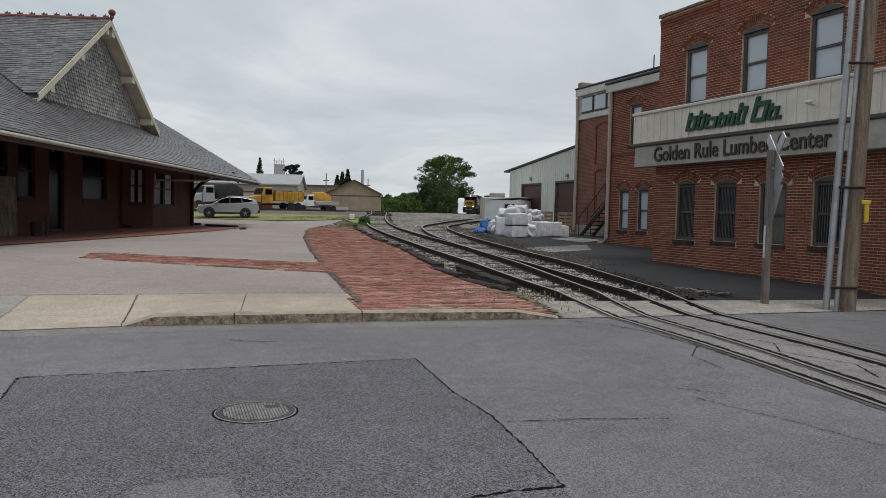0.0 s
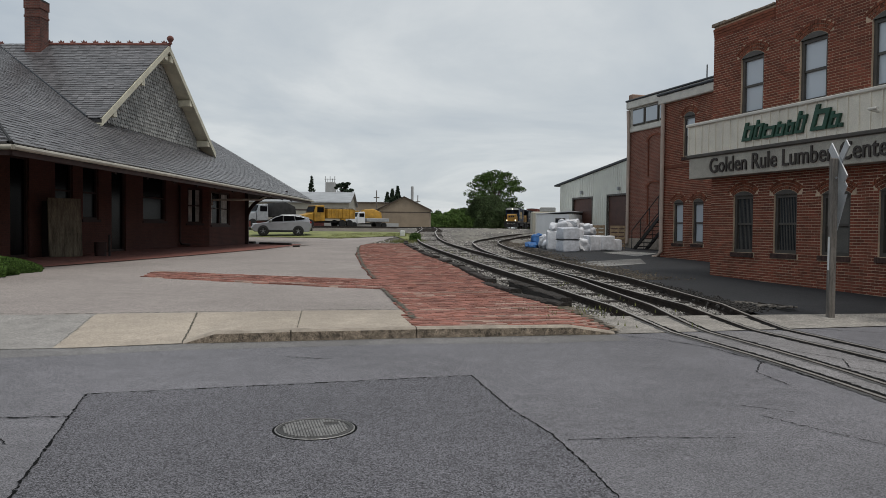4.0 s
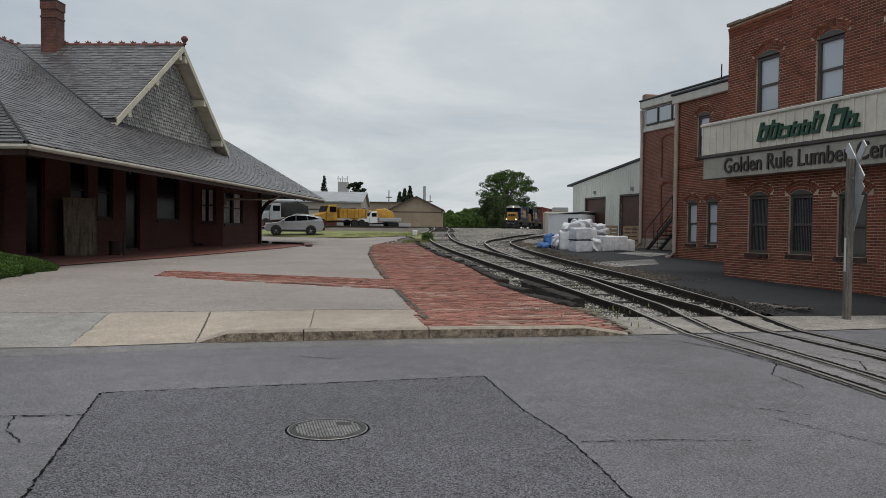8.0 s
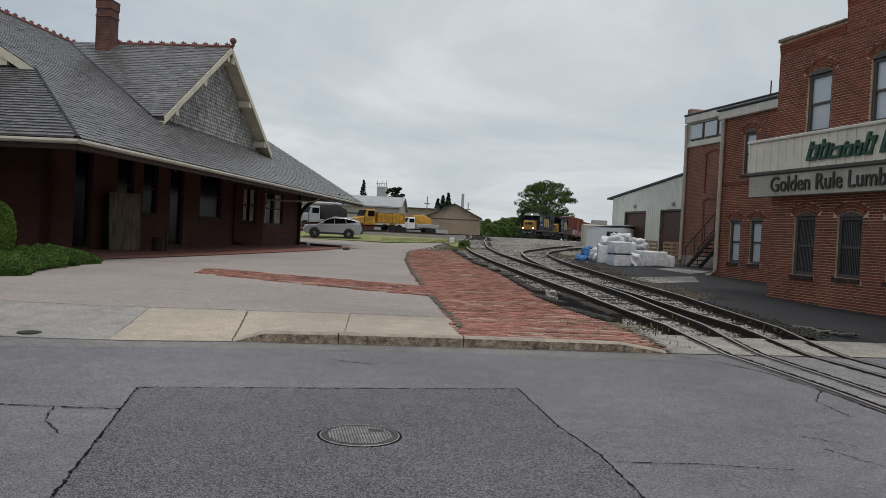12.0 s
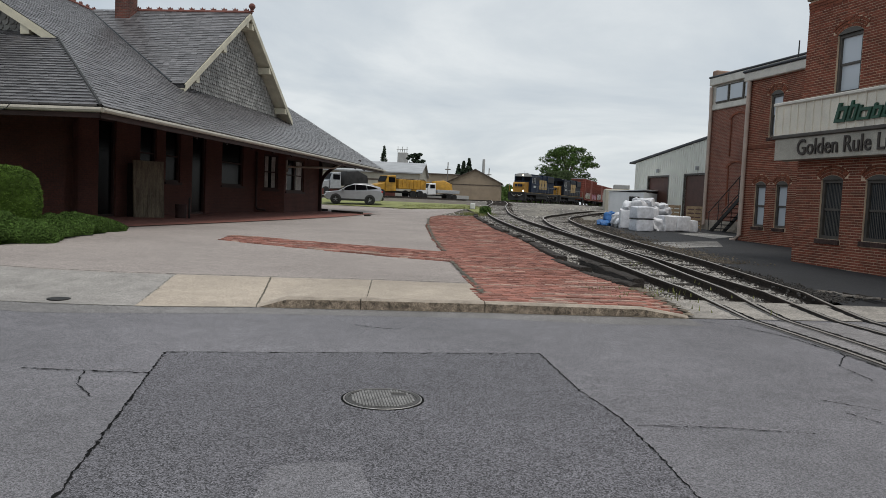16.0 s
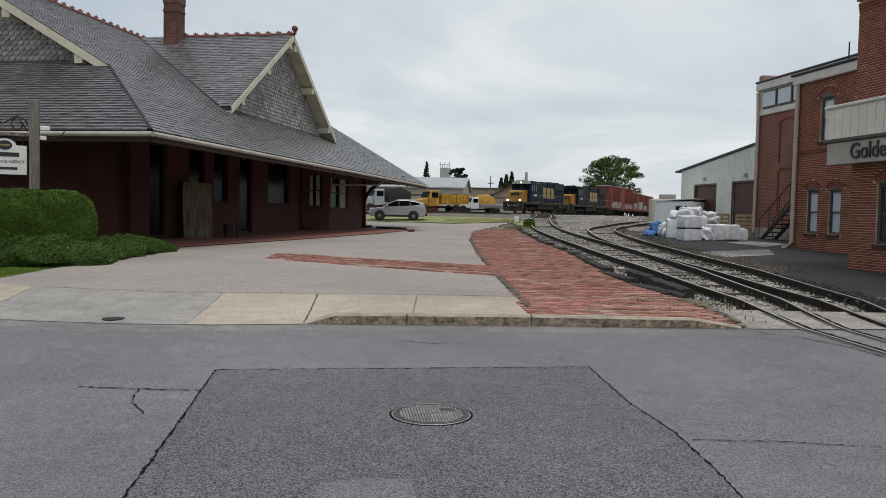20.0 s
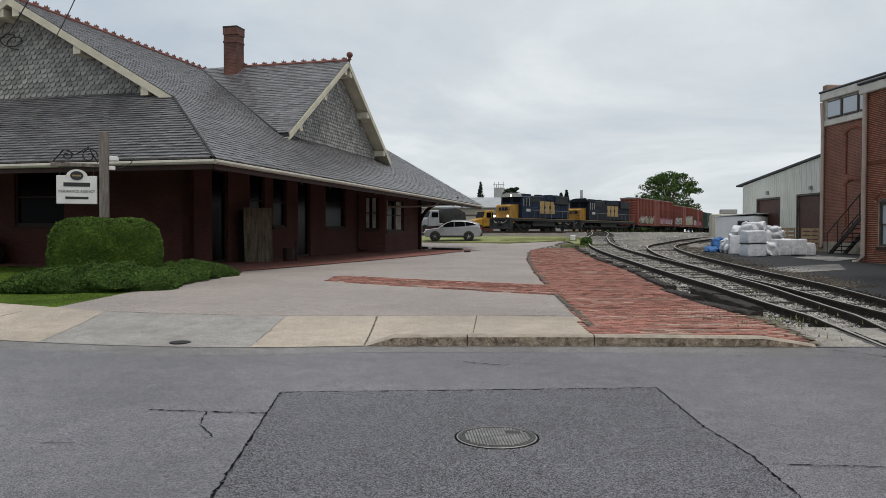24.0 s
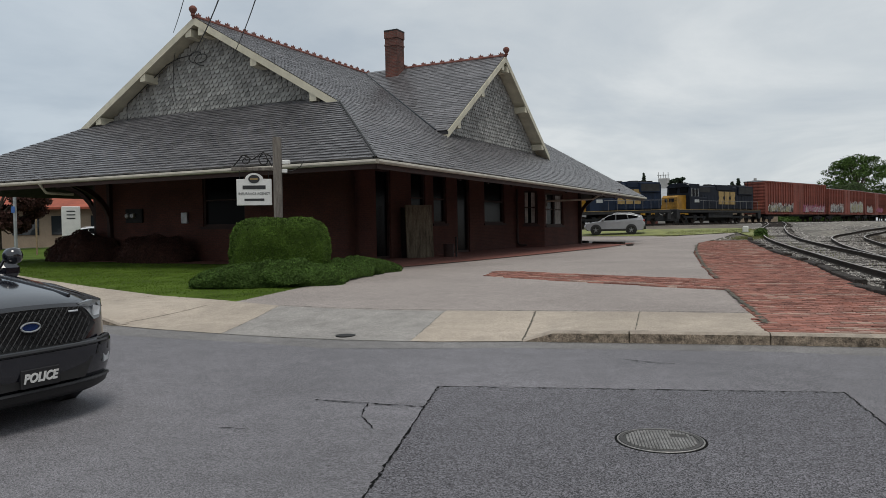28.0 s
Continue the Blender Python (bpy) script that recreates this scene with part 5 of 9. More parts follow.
    # ridge caps with terracotta cresting
    def crest(p, q):
        p, q = Vector(p), Vector(q)
        r = part("ridge_cap", Shape().tube([p, q], 0.09, 8), MAT["terra"], root, "terracotta ridge cap with upright cresting")
        d = (q - p).normalized()
        n = int((q - p).length / 0.55)
        for i in range(n):
            c = p + d * (0.3 + i * 0.55)
            s = Shape()
            sd = Vector((-d.y, d.x, 0)) * 0.02
            out = [(-0.15, 0.05), (0.15, 0.05), (0.09, 0.1), (0.14, 0.19), (0.05, 0.13), (0.0, 0.22), (-0.07, 0.12), (-0.14, 0.17)]
            for sg in (1, -1):
                pts = [c + d * x + Vector((0, 0, z)) + sd * sg for x, z in out]
                s.face(pts if sg < 0 else pts[::-1])
            for a, b in zip(out, out[1:] + out[:1]):
                s.face([c + d * a[0] + Vector((0, 0, a[1])) - sd, c + d * a[0] + Vector((0, 0, a[1])) + sd, c + d * b[0] + Vector((0, 0, b[1])) + sd, c + d * b[0] + Vector((0, 0, b[1])) - sd])
            part("crest", s, MAT["terra"], r)
    crest((XC, UG - 0.05, ZR + 0.05), (XC, L, ZR + 0.05))
    crest((-VG + 0.05, YC, ZR + 0.05), (XC + 2.15, YC, ZR + 0.05))
    for c in ((XC, UG - 0.05, ZR + 0.05), (-VG + 0.05, YC, ZR + 0.05)):
        part("finial", Shape().lathe([(0.02, 0.0), (0.10, 0.05), (0.07, 0.12), (0.1, 0.16), (0.16, 0.26), (0.15, 0.35), (0.08, 0.42), (0.01, 0.44)], 14, c), MAT["terra"], root, "terracotta ball finial", smooth=50)
    # chimney
    cx, cy, cw = XC + 2.13, YC - 0.5, 0.365
    s = Shape()
    for (x0, x1, z0, z1) in ((cw, cw, ZR - 1.2, 11.2), (cw + 0.025, cw + 0.025, 11.2, 11.29), (cw, cw, 11.29, 11.6), (cw + 0.03, cw + 0.03, 11.6, 11.95)):
        ring = [(cx - x0, cy - x0), (cx + x0, cy - x0), (cx + x0, cy + x0), (cx - x0, cy + x0)]
        for i, (p, q) in enumerate(zip(ring, ring[1:] + ring[:1])):
            s.face([(*p, z0), (*q, z0), (*q, z1), (*p, z1)], [(0, z0), (2 * x0, z0), (2 * x0, z1), (0, z1)])
        s.face([(*p, z1) for p in ring], [(0, 0), (0.3, 0), (0.3, 0.1), (0, 0.1)])
    part("chimney", s, MAT["chimney"], root, "square red-brown brick chimney with corbelled top")
    part("chimney_cap", Shape().box(cx - 0.4, cx + 0.4, cy - 0.4, cy + 0.4, 11.95, 12.03), MAT["iron"], root)
    # walls
    FW, SW, BW = 5.3, -4.2, -3.0
    BAY0, BAY1, BAY2 = 21.35, 22.7, 29.6
    side_holes = [(6.75, 7.85, 0.45, 3.9), (9.5, 10.75, 1.8, 3.95), (11.5, 12.77, 1.8, 3.95), (13.9, 15.25, 0.45, 4.05), (17.05, 19.7, 1.8, 4.05)]
    bay_holes = [(22.95, 26.2, 1.65, 3.5)]
    splay_holes = [(0.52, 1.38, 1.72, 3.6)]
    front_holes = [(-11.5, -9.3, 1.8, 3.9)]
    Z0 = -0.1
    w = part("side_wall", wall_block(FW, BAY0, Z0, 5.3, side_holes, lambda u, z, d: (SW - d, u, z)), MAT["maroon_brick"], root, "maroon brick wall under the eaves")
    b = part("bay_wall", wall_block(BAY1, BAY2, Z0, 5.2, bay_holes, lambda u, z, d: (BW - d, u, z)), MAT["maroon_brick"], root, "projecting maroon brick bay wall")
    lx_, ly_ = BW - SW, BAY1 - BAY0
    ll = math.hypot(lx_, ly_)
    lx_, ly_ = lx_ / ll, ly_ / ll
    pa = lambda u, z, d: (SW + lx_ * u - ly_ * d, BAY0 + ly_ * u + lx_ * d, z)
    sp_ = part("bay_wall", wall_block(0.0, ll, Z0, 5.25, splay_holes, pa), MAT["maroon_brick"], root, "splayed maroon brick side of the bay")
    s = Shape()
    s.face([(BW, BAY2, Z0), (-17.8, BAY2, Z0), (-17.8, BAY2, 5.2), (BW, BAY2, 5.2)], [(0, 0), (13, 0), (13, 5), (0, 5)])
    s.face([(-17.8, BAY2, Z0), (-17.8, FW, Z0), (-17.8, FW, 5.2), (-17.8, BAY2, 5.2)], [(0, 0), (27, 0), (27, 5), (0, 5)])
    part("return_wall", s, MAT["maroon_brick"], root)
    f = part("front_wall", wall_block(-17.8, SW, Z0, 5.4, front_holes, lambda u, z, d: (u, FW + d, z)), MAT["maroon_brick"], root, "maroon brick front wall in deep shade")
    def sash(u0, u1, z0, z1, at, parent, gl, door=False):
        """A window or door set in an opening: frame, sill, panes; at(u, z, d) with d into the wall."""
        wn_ = part("door" if door else "window", Shape(), None, root)
        s = Shape()
        def bar(a, b, c, d, e0, e1):
            s.hexa([at(a, c, e0), at(b, c, e0), at(b, c, e1), at(a, c, e1), at(a, d, e0), at(b, d, e0), at(b, d, e1), at(a, d, e1)])
        t = 0.09
        bar(u0, u0 + t, z0, z1, 0.06, 0.2)
        bar(u1 - t, u1, z0, z1, 0.06, 0.2)
        bar(u0, u1, z1 - t, z1, 0.06, 0.2)
        bar(u0, u1, z0, z0 + t, 0.06, 0.2)
        if not door:
            bar(u0, u1, (z0 + z1) / 2 - 0.03, (z0 + z1) / 2 + 0.03, 0.08, 0.18)
        part("frame", s, MAT["maroon"], wn_)
        s = Shape()
        s.face([at(u0, z0, 0.14), at(u1, z0, 0.14), at(u1, z1, 0.14), at(u0, z1, 0.14)])
        part("pane", s, gl, wn_)
        if not door:
            s = Shape()
            bar2 = [at(u0 - 0.08, z0 - 0.1, -0.06), at(u1 + 0.08, z0 - 0.1, -0.06), at(u1 + 0.08, z0 - 0.1, 0.1), at(u0 - 0.08, z0 - 0.1, 0.1)]
            s.hexa(bar2 + [(x, y, z + 0.1) for x, y, z in bar2])
            part("sill", s, MAT["maroon"], wn_)
        return wn_
    sa = lambda u, z, d: (SW - d, u, z)
    ba = lambda u, z, d: (BW - d, u, z)
    fa = lambda u, z, d: (u, FW + d, z)
    for i, h in enumerate(side_holes):
        sash(*h, sa, w, MAT["glass_dark"], door=(i in (0, 3)))
    for h, ba in [(h, ba) for h in bay_holes] + [(h, pa) for h in splay_holes]:
        wb = sash(*h, ba, b, MAT["glass_dark"])
        spans = ((h[0] + 0.1, h[0] + 0.33), (h[1] - 0.34, h[1] - 0.1)) if h[1] - h[0] < 3 else ((h[0] + 0.12, h[0] + 0.55), (h[1] - 1.2, h[1] - 0.12))
        for a, c in spans:
            s = Shape()
            for q in range(17):
                u = a + (c - a) * q / 16
                dq = 0.128 + 0.008 * math.sin(q * 1.7)
                s.v += [ba(u - 0.04 * math.sin(q / 16 * 3.1), h[2] + 0.1, dq), ba(u, h[3] - 0.1, dq)]
                if q:
                    s.f.append((2 * q - 2, 2 * q, 2 * q + 1, 2 * q - 1))
            part("curtain", s, MAT["curtain"], wb, "pale gathered curtain")
        if h[1] - h[0] > 3:
            u = (h[0] + h[1]) / 2
            part("mullion", Shape().hexa([ba(u - 0.07, h[2], 0.05), ba(u + 0.07, h[2], 0.05), ba(u + 0.07, h[2], 0.2), ba(u - 0.07, h[2], 0.2), ba(u - 0.07, h[3], 0.05), ba(u + 0.07, h[3], 0.05), ba(u + 0.07, h[3], 0.2), ba(u - 0.07, h[3], 0.2)]), MAT["maroon"], wb)
    for h in front_holes:
        sash(*h, fa, f, MAT["glass_dark"])
    # posts and curved eave brackets
    def bracket(x, y, dx, dy, z0=2.0, reach=2.6):
        s = Shape()
        pts = []
        for i in range(9):
            t = i / 8 * math.pi / 2
            r = reach * (1 - math.cos(t))
            pts.append((x + dx * r, y + dy * r, z0 + math.sin(t) * 1.75))
        wv = Vector((-dy, dx, 0)) * 0.07
        for i, p in enumerate(pts):
            p = Vector(p)
            d = (Vector(pts[min(i + 1, 8)]) - Vector(pts[max(i - 1, 0)])).normalized()
            n = (Vector((dx, dy, 0)) * d.z - Vector((0, 0, 1)) * (d.x * dx + d.y * dy)) * 0.1
            s.v += [tuple(q) for q in (p - wv - n, p + wv - n, p + wv + n, p - wv + n)]
            if i:
                s.f += [(4 * i - 4 + k, 4 * i - 4 + (k + 1) % 4, 4 * i + (k + 1) % 4, 4 * i + k) for k in range(4)]
        s.f += [(3, 2, 1, 0), (32, 33, 34, 35)]
        part("eave_bracket", s, MAT["maroon"], root, "curved maroon timber eave bracket")
        s = Shape().box(x - 0.11 if dx else x - 0.09, x + 0.11 if dx else x + 0.09, y - 0.09, y + 0.09, 0.3, 4.6)
        part("pilaster", s, MAT["maroon"], root)
    for y in (BAY2 - 0.2,):
        bracket(BW + 0.08, y, 1, 0)
    for x in (-16.8,):
        bracket(x, FW - 0.08, 0, -1)
    bracket(-17.85, FW + 0.1, -1, 0)
    # soffit beams seen under the eave
    for y in np.arange(5.6, L - 5.2, 2.4):
        s = Shape()
        s.hexa([(-4.2, y - 0.06, 5.55), (-0.1, y - 0.06, 3.18), (-0.1, y + 0.06, 3.18), (-4.2, y + 0.06, 5.55), (-4.2, y - 0.06, 5.75), (-0.1, y - 0.06, 3.38), (-0.1, y + 0.06, 3.38), (-4.2, y + 0.06, 5.75)])
        part("rafter", s, MAT["soffit"], root)
    # downspouts from the gutter to the wall
    s = Shape().tube([(0.05, 23.9, ZE - 0.1), (-0.5, 23.7, ZE - 0.42), (-2.9, 22.9, ZE - 0.48), (BW + 0.12, 22.75, ZE - 0.75)], 0.055, 8)
    part("gutter_outlet", s, MAT["gutter"], root, "cream gutter outlet pipe", smooth=50)
    s = Shape().tube([(SW + 0.14, 21.25, 3.7), (SW + 0.14, 21.25, 0.75), (SW + 0.2, 21.32, 0.62), (SW + 0.55, 21.6, 0.58)], 0.06, 8)
    part("downspout", s, MAT["maroon"], root, "maroon downspout with elbow", smooth=50)
    s = Shape().tube([(-13.9, -0.1, ZE - 0.1), (-13.9, 0.15, ZE - 0.42), (-13.85, 1.2, ZE - 0.45)], 0.055, 8)
    part("gutter_outlet", s, MAT["gutter"], root, smooth=50)
    # meters on the front wall
    for x in (-15.63, -15.3):
        part("meter", Shape().lathe([(0.11, 0.0), (0.12, 0.05), (0.09, 0.14), (0.02, 0.16)], 14), MAT["galv"], root, "round electric meter", m=pose(x, FW - 0.1, 2.32, 90, 0, 0))
    part("meter_box", Shape().rbox(-15.85, -14.85, FW - 0.1, FW - 0.004, 2.02, 2.62, 0.02), MAT["loco_grey"], root)
    part("wall_box", Shape().rbox(-12.6, -12.27, FW - 0.12, FW - 0.004, 1.95, 2.4, 0.02), MAT["galv"], root)
    return root


# ---- lumber company building ----
TALL = []
BRICK_POSE = pose(6.32, 22.39, 0, 0, 0, 22.2 - 90)


def arch_window(root, at, u0, u1, z0, z1, pane, trim, brickm, sill=True, rise=0.12, rows=3, blinds=False, split=True):
    """A sash window under a segmental brick arch; at(u, z, d) with d into the wall."""
    win = part("window", Shape(), None, root)
    s = Shape()
    def bar(a, b, c, d, e0, e1):
        s.hexa([at(a, c, e0), at(b, c, e0), at(b, c, e1), at(a, c, e1), at(a, d, e0), at(b, d, e0), at(b, d, e1), at(a, d, e1)])
    t = 0.085
    bar(u0, u0 + t, z0, z1, 0.05, 0.18)
    bar(u1 - t, u1, z0, z1, 0.05, 0.18)
    bar(u0 + t, u1 - t, z0, z0 + t, 0.05, 0.18)
    bar(u0 + t, u1 - t, z1 - t, z1, 0.05, 0.18)
    mid = (z0 + z1) / 2
    if split:
        bar(u0 + t, u1 - t, mid - 0.03, mid + 0.03, 0.08, 0.17)
    part("frame", s, trim, win)
    # arched head board
    s = Shape()
    n = 8
    um, hw = (u0 + u1) / 2, (u1 - u0) / 2
    R = (hw * hw + rise * rise) / (2 * rise)
    top = [(um - hw + 2 * hw * i / n, 0) for i in range(n + 1)]
    arc = [(u, z1 + math.sqrt(max(0, R * R - (u - um) ** 2)) - (R - rise)) for u, _ in top]
    out = arc
    k = len(out)
    s.v = [at(*p, -0.006) for p in out] + [at(*p, 0.1) for p in out]
    s.f = [tuple(range(k)), tuple(range(2 * k - 1, k - 1, -1))] + [(p, p + k, (p + 1) % k + k, (p + 1) % k) for p in range(k)]
    part("head_board", s, trim, win)
    s = Shape()
    s.face([at(u0 + t, z0 + t, 0.13), at(u1 - t, z0 + t, 0.13), at(u1 - t, mid, 0.13), at(u0 + t, mid, 0.13)])
    part("lower_pane", s, pane, win)
    s = Shape()
    s.face([at(u0 + t, mid, 0.11), at(u1 - t, mid, 0.11), at(u1 - t, z1 - t, 0.11), at(u0 + t, z1 - t, 0.11)])
    part("upper_pane", s, pane, win)
    if blinds:
        for k in range(11):
            u = u0 + t + 0.03 + k * (u1 - u0 - 2 * t - 0.03) / 11
            w = random.uniform(0.012, 0.02)
            s = Shape().hexa([at(u, z0 + t, 0.108), at(u + w, z0 + t, 0.108), at(u + w, z0 + t, 0.102), at(u, z0 + t, 0.102), at(u, z1 - t, 0.108), at(u + w, z1 - t, 0.108), at(u + w, z1 - t, 0.102), at(u, z1 - t, 0.102)])
            part("blind_slat", s, MAT["blind"], win)
    # arch of standing bricks, rows deep
    for r in range(rows):
        R0, R1 = R + 0.012 + r * 0.084, R + 0.012 + r * 0.084 + 0.07
        cz = z1 + rise - R
        a_end = math.asin(min(1, (hw + 0.02) / R)) + 0.02 * r
        m = max(8, int(2 * a_end * R0 / 0.066))
        for i in range(m):
            a0 = -a_end + 2 * a_end * i / m + 0.2 / m * a_end
            a1 = -a_end + 2 * a_end * (i + 1) / m - 0.2 / m * a_end
            f = lambda a, rr: (um + rr * math.sin(a), cz + rr * math.cos(a))
            p = [f(a0, R0), f(a1, R0), f(a1, R1), f(a0, R1)]
            dd = -0.012 - 0.008 * r + random.uniform(-0.004, 0.004)
            part("arch_brick", Shape().hexa([at(*p[0], dd), at(*p[1], dd), at(*p[1], 0.05), at(*p[0], 0.05), at(*p[3], dd), at(*p[2], dd), at(*p[2], 0.05), at(*p[3], 0.05)]), brickm, win)
    if sill:
        k = int((u1 - u0 + 0.12) / 0.08)
        for i in range(k):
            a = u0 - 0.06 + i * 0.08
            s = Shape().hexa([at(a, z0 - 0.13, -0.05), at(a + 0.072, z0 - 0.13, -0.05), at(a + 0.072, z0 - 0.13, 0.08), at(a, z0 - 0.13, 0.08), at(a, z0 - 0.015, -0.05), at(a + 0.072, z0 - 0.015, -0.05), at(a + 0.072, z0, 0.08), at(a, z0, 0.08)])
            part("sill_brick", s, MAT["sill_brick"], win)
    return win


def lay_courses(at, parent, u0, u1, z0, z1, holes, singles=None, w=0.205, h=0.0685):
    """Bricks proud of the mortar in running bond, cut round arched openings (u0, u1, z0, z1, rise)."""
    big = Shape()
    g, dp = 0.0068, 0.008
    one = Shape().box(0, w - 2 * g, -dp, 0.01, 0, h - 2 * g).mesh("brick", MAT["wallbrick"])
    count = 0
    row = 0
    z = z0
    while z < z1 - 0.02:
        zm = z + h / 2
        spans = [(u0, u1)]
        for a, b, c, d, rise in holes:
            um, hw = (a + b) / 2, (b - a) / 2
            R = (hw * hw + rise * rise) / (2 * rise)
            cut = 0.0
            if c - 0.13 < zm <= d:
                cut = hw + (0.06 if zm < c else 0.0)
            else:
                k = (R + 0.262) ** 2 - (zm - (d + rise - R)) ** 2
                if zm > d and k > 0:
                    cut = min(math.sqrt(k), (hw + 0.02) * (1 + 0.25 / R))
            if cut:
                nxt = []
                for p, q in spans:
                    if q <= um - cut or p >= um + cut:
                        nxt.append((p, q))
                    else:
                        if p < um - cut:
                            nxt.append((p, um - cut))
                        if q > um + cut:
                            nxt.append((um + cut, q))
                spans = nxt
        for p, q in spans:
            k = math.floor((p - u0) / w - 0.5)
            while True:
                a = u0 + k * w + (w / 2 if row % 2 else 0)
                k += 1
                if a >= q - 0.02:
                    break
                b = min(a + w, q)
                a2 = max(a, p)
                if b - a2 < 0.03:
                    continue
                full = b - a2 > w * 0.99
                if full and singles and count < 300 and singles(a2, z):
                    c = at(a2 + g, z + g, random.uniform(-0.002, 0.002))
                    part("brick", one, None, parent, m=pose(*c))
                    count += 1
                    continue
                o = -dp + random.uniform(-0.002, 0.002)
                i = len(big.v)
                for uu, zz, dd in ((a2 + g, z + g, 0.004), (b - g, z + g, 0.004), (b - g, z + h - g, 0.004), (a2 + g, z + h - g, 0.004), (a2 + g, z + g, o), (b - g, z + g, o), (b - g, z + h - g, o), (a2 + g, z + h - g, o)):
                    big.v.append(at(uu, zz, dd))
                for f in ((4, 5, 6, 7), (0, 1, 5, 4), (1, 2, 6, 5), (2, 3, 7, 6), (3, 0, 4, 7)):
                    big.f.append(tuple(i + n for n in f))
        z += h
        row += 1
    tagged(part("bricks", big, MAT["wallbrick"], parent), kind="stuff")


def build_tall():
    # local x runs along the street front toward the viewer, y into the building
    root = thing("lumber_building", BRICK_POSE, "two-storey red-brown brick lumber building with a cream sign band", "building")
    at = lambda u, z, d: (u, d, z)
    LEN = 30.0
    low = [(0.97, 1.75, 1.02, 2.58), (2.52, 3.31, 1.04, 2.56), (4.08, 4.93, 1.04, 2.5), (5.69, 6.62, 1.06, 2.52), (8.0, 8.9, 1.06, 2.52), (10.2, 11.1, 1.06, 2.52)]
    up = [(1.17, 2.04, 4.8, 6.34), (3.3, 4.16, 4.8, 6.34), (5.4, 6.31, 4.8, 6.33), (7.6, 8.5, 4.8, 6.33), (9.8, 10.7, 4.8, 6.33)]
    def opened(h):
        return (h[0], h[1], h[2], h[3])
    w = part("front_wall", wall_block(0, LEN, -0.2, 7.15, low + up, at, 0.35), MAT["mortar"], root, "red-brown brick wall")
    TALL.append((w, [(*h, 0.12) for h in low] + [(*h, 0.14) for h in up]))
    # stepped parapet
    s = Shape()
    for a, b, z in ((0, 2.42, 7.5), (2.42, 4.6, 8.15), (4.6, LEN, 8.8)):
        s.face([at(a, 7.15, 0), at(b, 7.15, 0), at(b, z, 0), at(a, z, 0)], [(a, 7.15), (b, 7.15), (b, z), (a, z)])
        s.face([at(b, 7.15, 0.35), at(a, 7.15, 0.35), at(a, z, 0.35), at(b, z, 0.35)], [(a, 7.15), (b, 7.15), (b, z), (a, z)])
        s.face([at(a, 7.15, 0.35), at(a, 7.15, 0), at(a, z, 0), at(a, z, 0.35)], [(0, 0), (0.35, 0), (0.35, 1), (0, 1)])
    TALL.append((part("parapet", s, MAT["mortar"], root, "stepped brick parapet"), []))
    for a, b, z in ((-0.06, 2.42, 7.5), (2.36, 4.6, 8.15), (4.54, LEN, 8.8)):
        cop = part("coping", Shape(), None, root, "grey stone parapet coping")
        s = Shape()
        k = a
        while k < b:
            e = min(k + 0.6, b)
            s.rbox(k, e - 0.01, -0.07, 0.42, z, z + random.uniform(0.05, 0.1), 0.015)
            k += 0.6
        cop.data = s.mesh("coping", MAT["kerb_face"])
        s = Shape()
        for r in range(3):
            s.box(a + 0.06, b, -0.015 * (r + 1), 0.0, z - 0.3 + r * 0.08, z - 0.225 + r * 0.08)
        part("corbel_course", s, MAT["arch"], root)
    # other walls and roof
    s = Shape()
    s.face([(0, 14, -0.2), (0, 0.0, -0.2), (0, 0.0, 7.15), (0, 14, 7.15)], [(0, 0), (14, 0), (14, 7.3), (0, 7.3)])
    s.face([(LEN, 0, -0.2), (LEN, 14, -0.2), (LEN, 14, 8), (LEN, 0, 8)], [(0, 0), (14, 0), (14, 7.3), (0, 7.3)])
    part("side_wall", s, MAT["brick"], root)
    part("roof", Shape().box(0.3, LEN, 0.35, 14, 6.7, 6.9), MAT["roofdeck"], root)
    # windows
    for i, h in enumerate(low):
        arch_window(root, at, *h, MAT["glass"] if i != 2 else MAT["blind"], MAT["trim_green"], MAT["arch"], blinds=(i != 2))
    for h in up:
        arch_window(root, at, *h, MAT["glass_day"], MAT["trim_green"], MAT["arch"], rise=0.14)
    # stone water table along the ground
    s = Shape()
    k = 0.0
    while k < LEN:
        e = k + random.uniform(0.5, 0.9)
        s.rbox(k, e - 0.015, -0.07, 0.02, -0.2, 0.28 - k * 0.024 + random.uniform(-0.02, 0.02), 0.02)
        k = e
    part("foundation_stones", s, MAT["kerb_face"], root, "grey foundation stones along the base")
    # sign band: ribbed cream panel over a grey board
    sg = part("sign_band", Shape().box(-0.5, 8.2, -0.46, -0.02, 3.82, 4.67), MAT["metal_sign"], root, "cream ribbed metal sign band")
    s = Shape()
    for k in np.arange(-0.5, 8.2, 0.3):
        s.box(k, k + 0.045, -0.485, -0.46, 3.82, 4.64)
    part("rib", s, MAT["metal_sign"], sg)
    part("top_trim", Shape().rbox(-0.56, 8.2, -0.52, 0.0, 4.64, 4.73, 0.02), MAT["trim_cream"], sg)
    part("drip_edge", Shape().rbox(-0.54, 8.2, -0.5, 0.0, 3.72, 3.82, 0.02), MAT["trim_green"], sg)
    bd = part("sign_board", Shape().rbox(-0.47, 8.2, -0.44, -0.02, 3.12, 3.72, 0.01), MAT["sign_grey"], root, "grey board with dark lettering")
    me = text_mesh("Golden Rule Lumber Center", 0.62, 0.018, MAT["dark_letters"], bold=0.004)
    xs = [v.co.x for v in me.vertices]
    k = 6.02 / (max(xs) - min(xs))
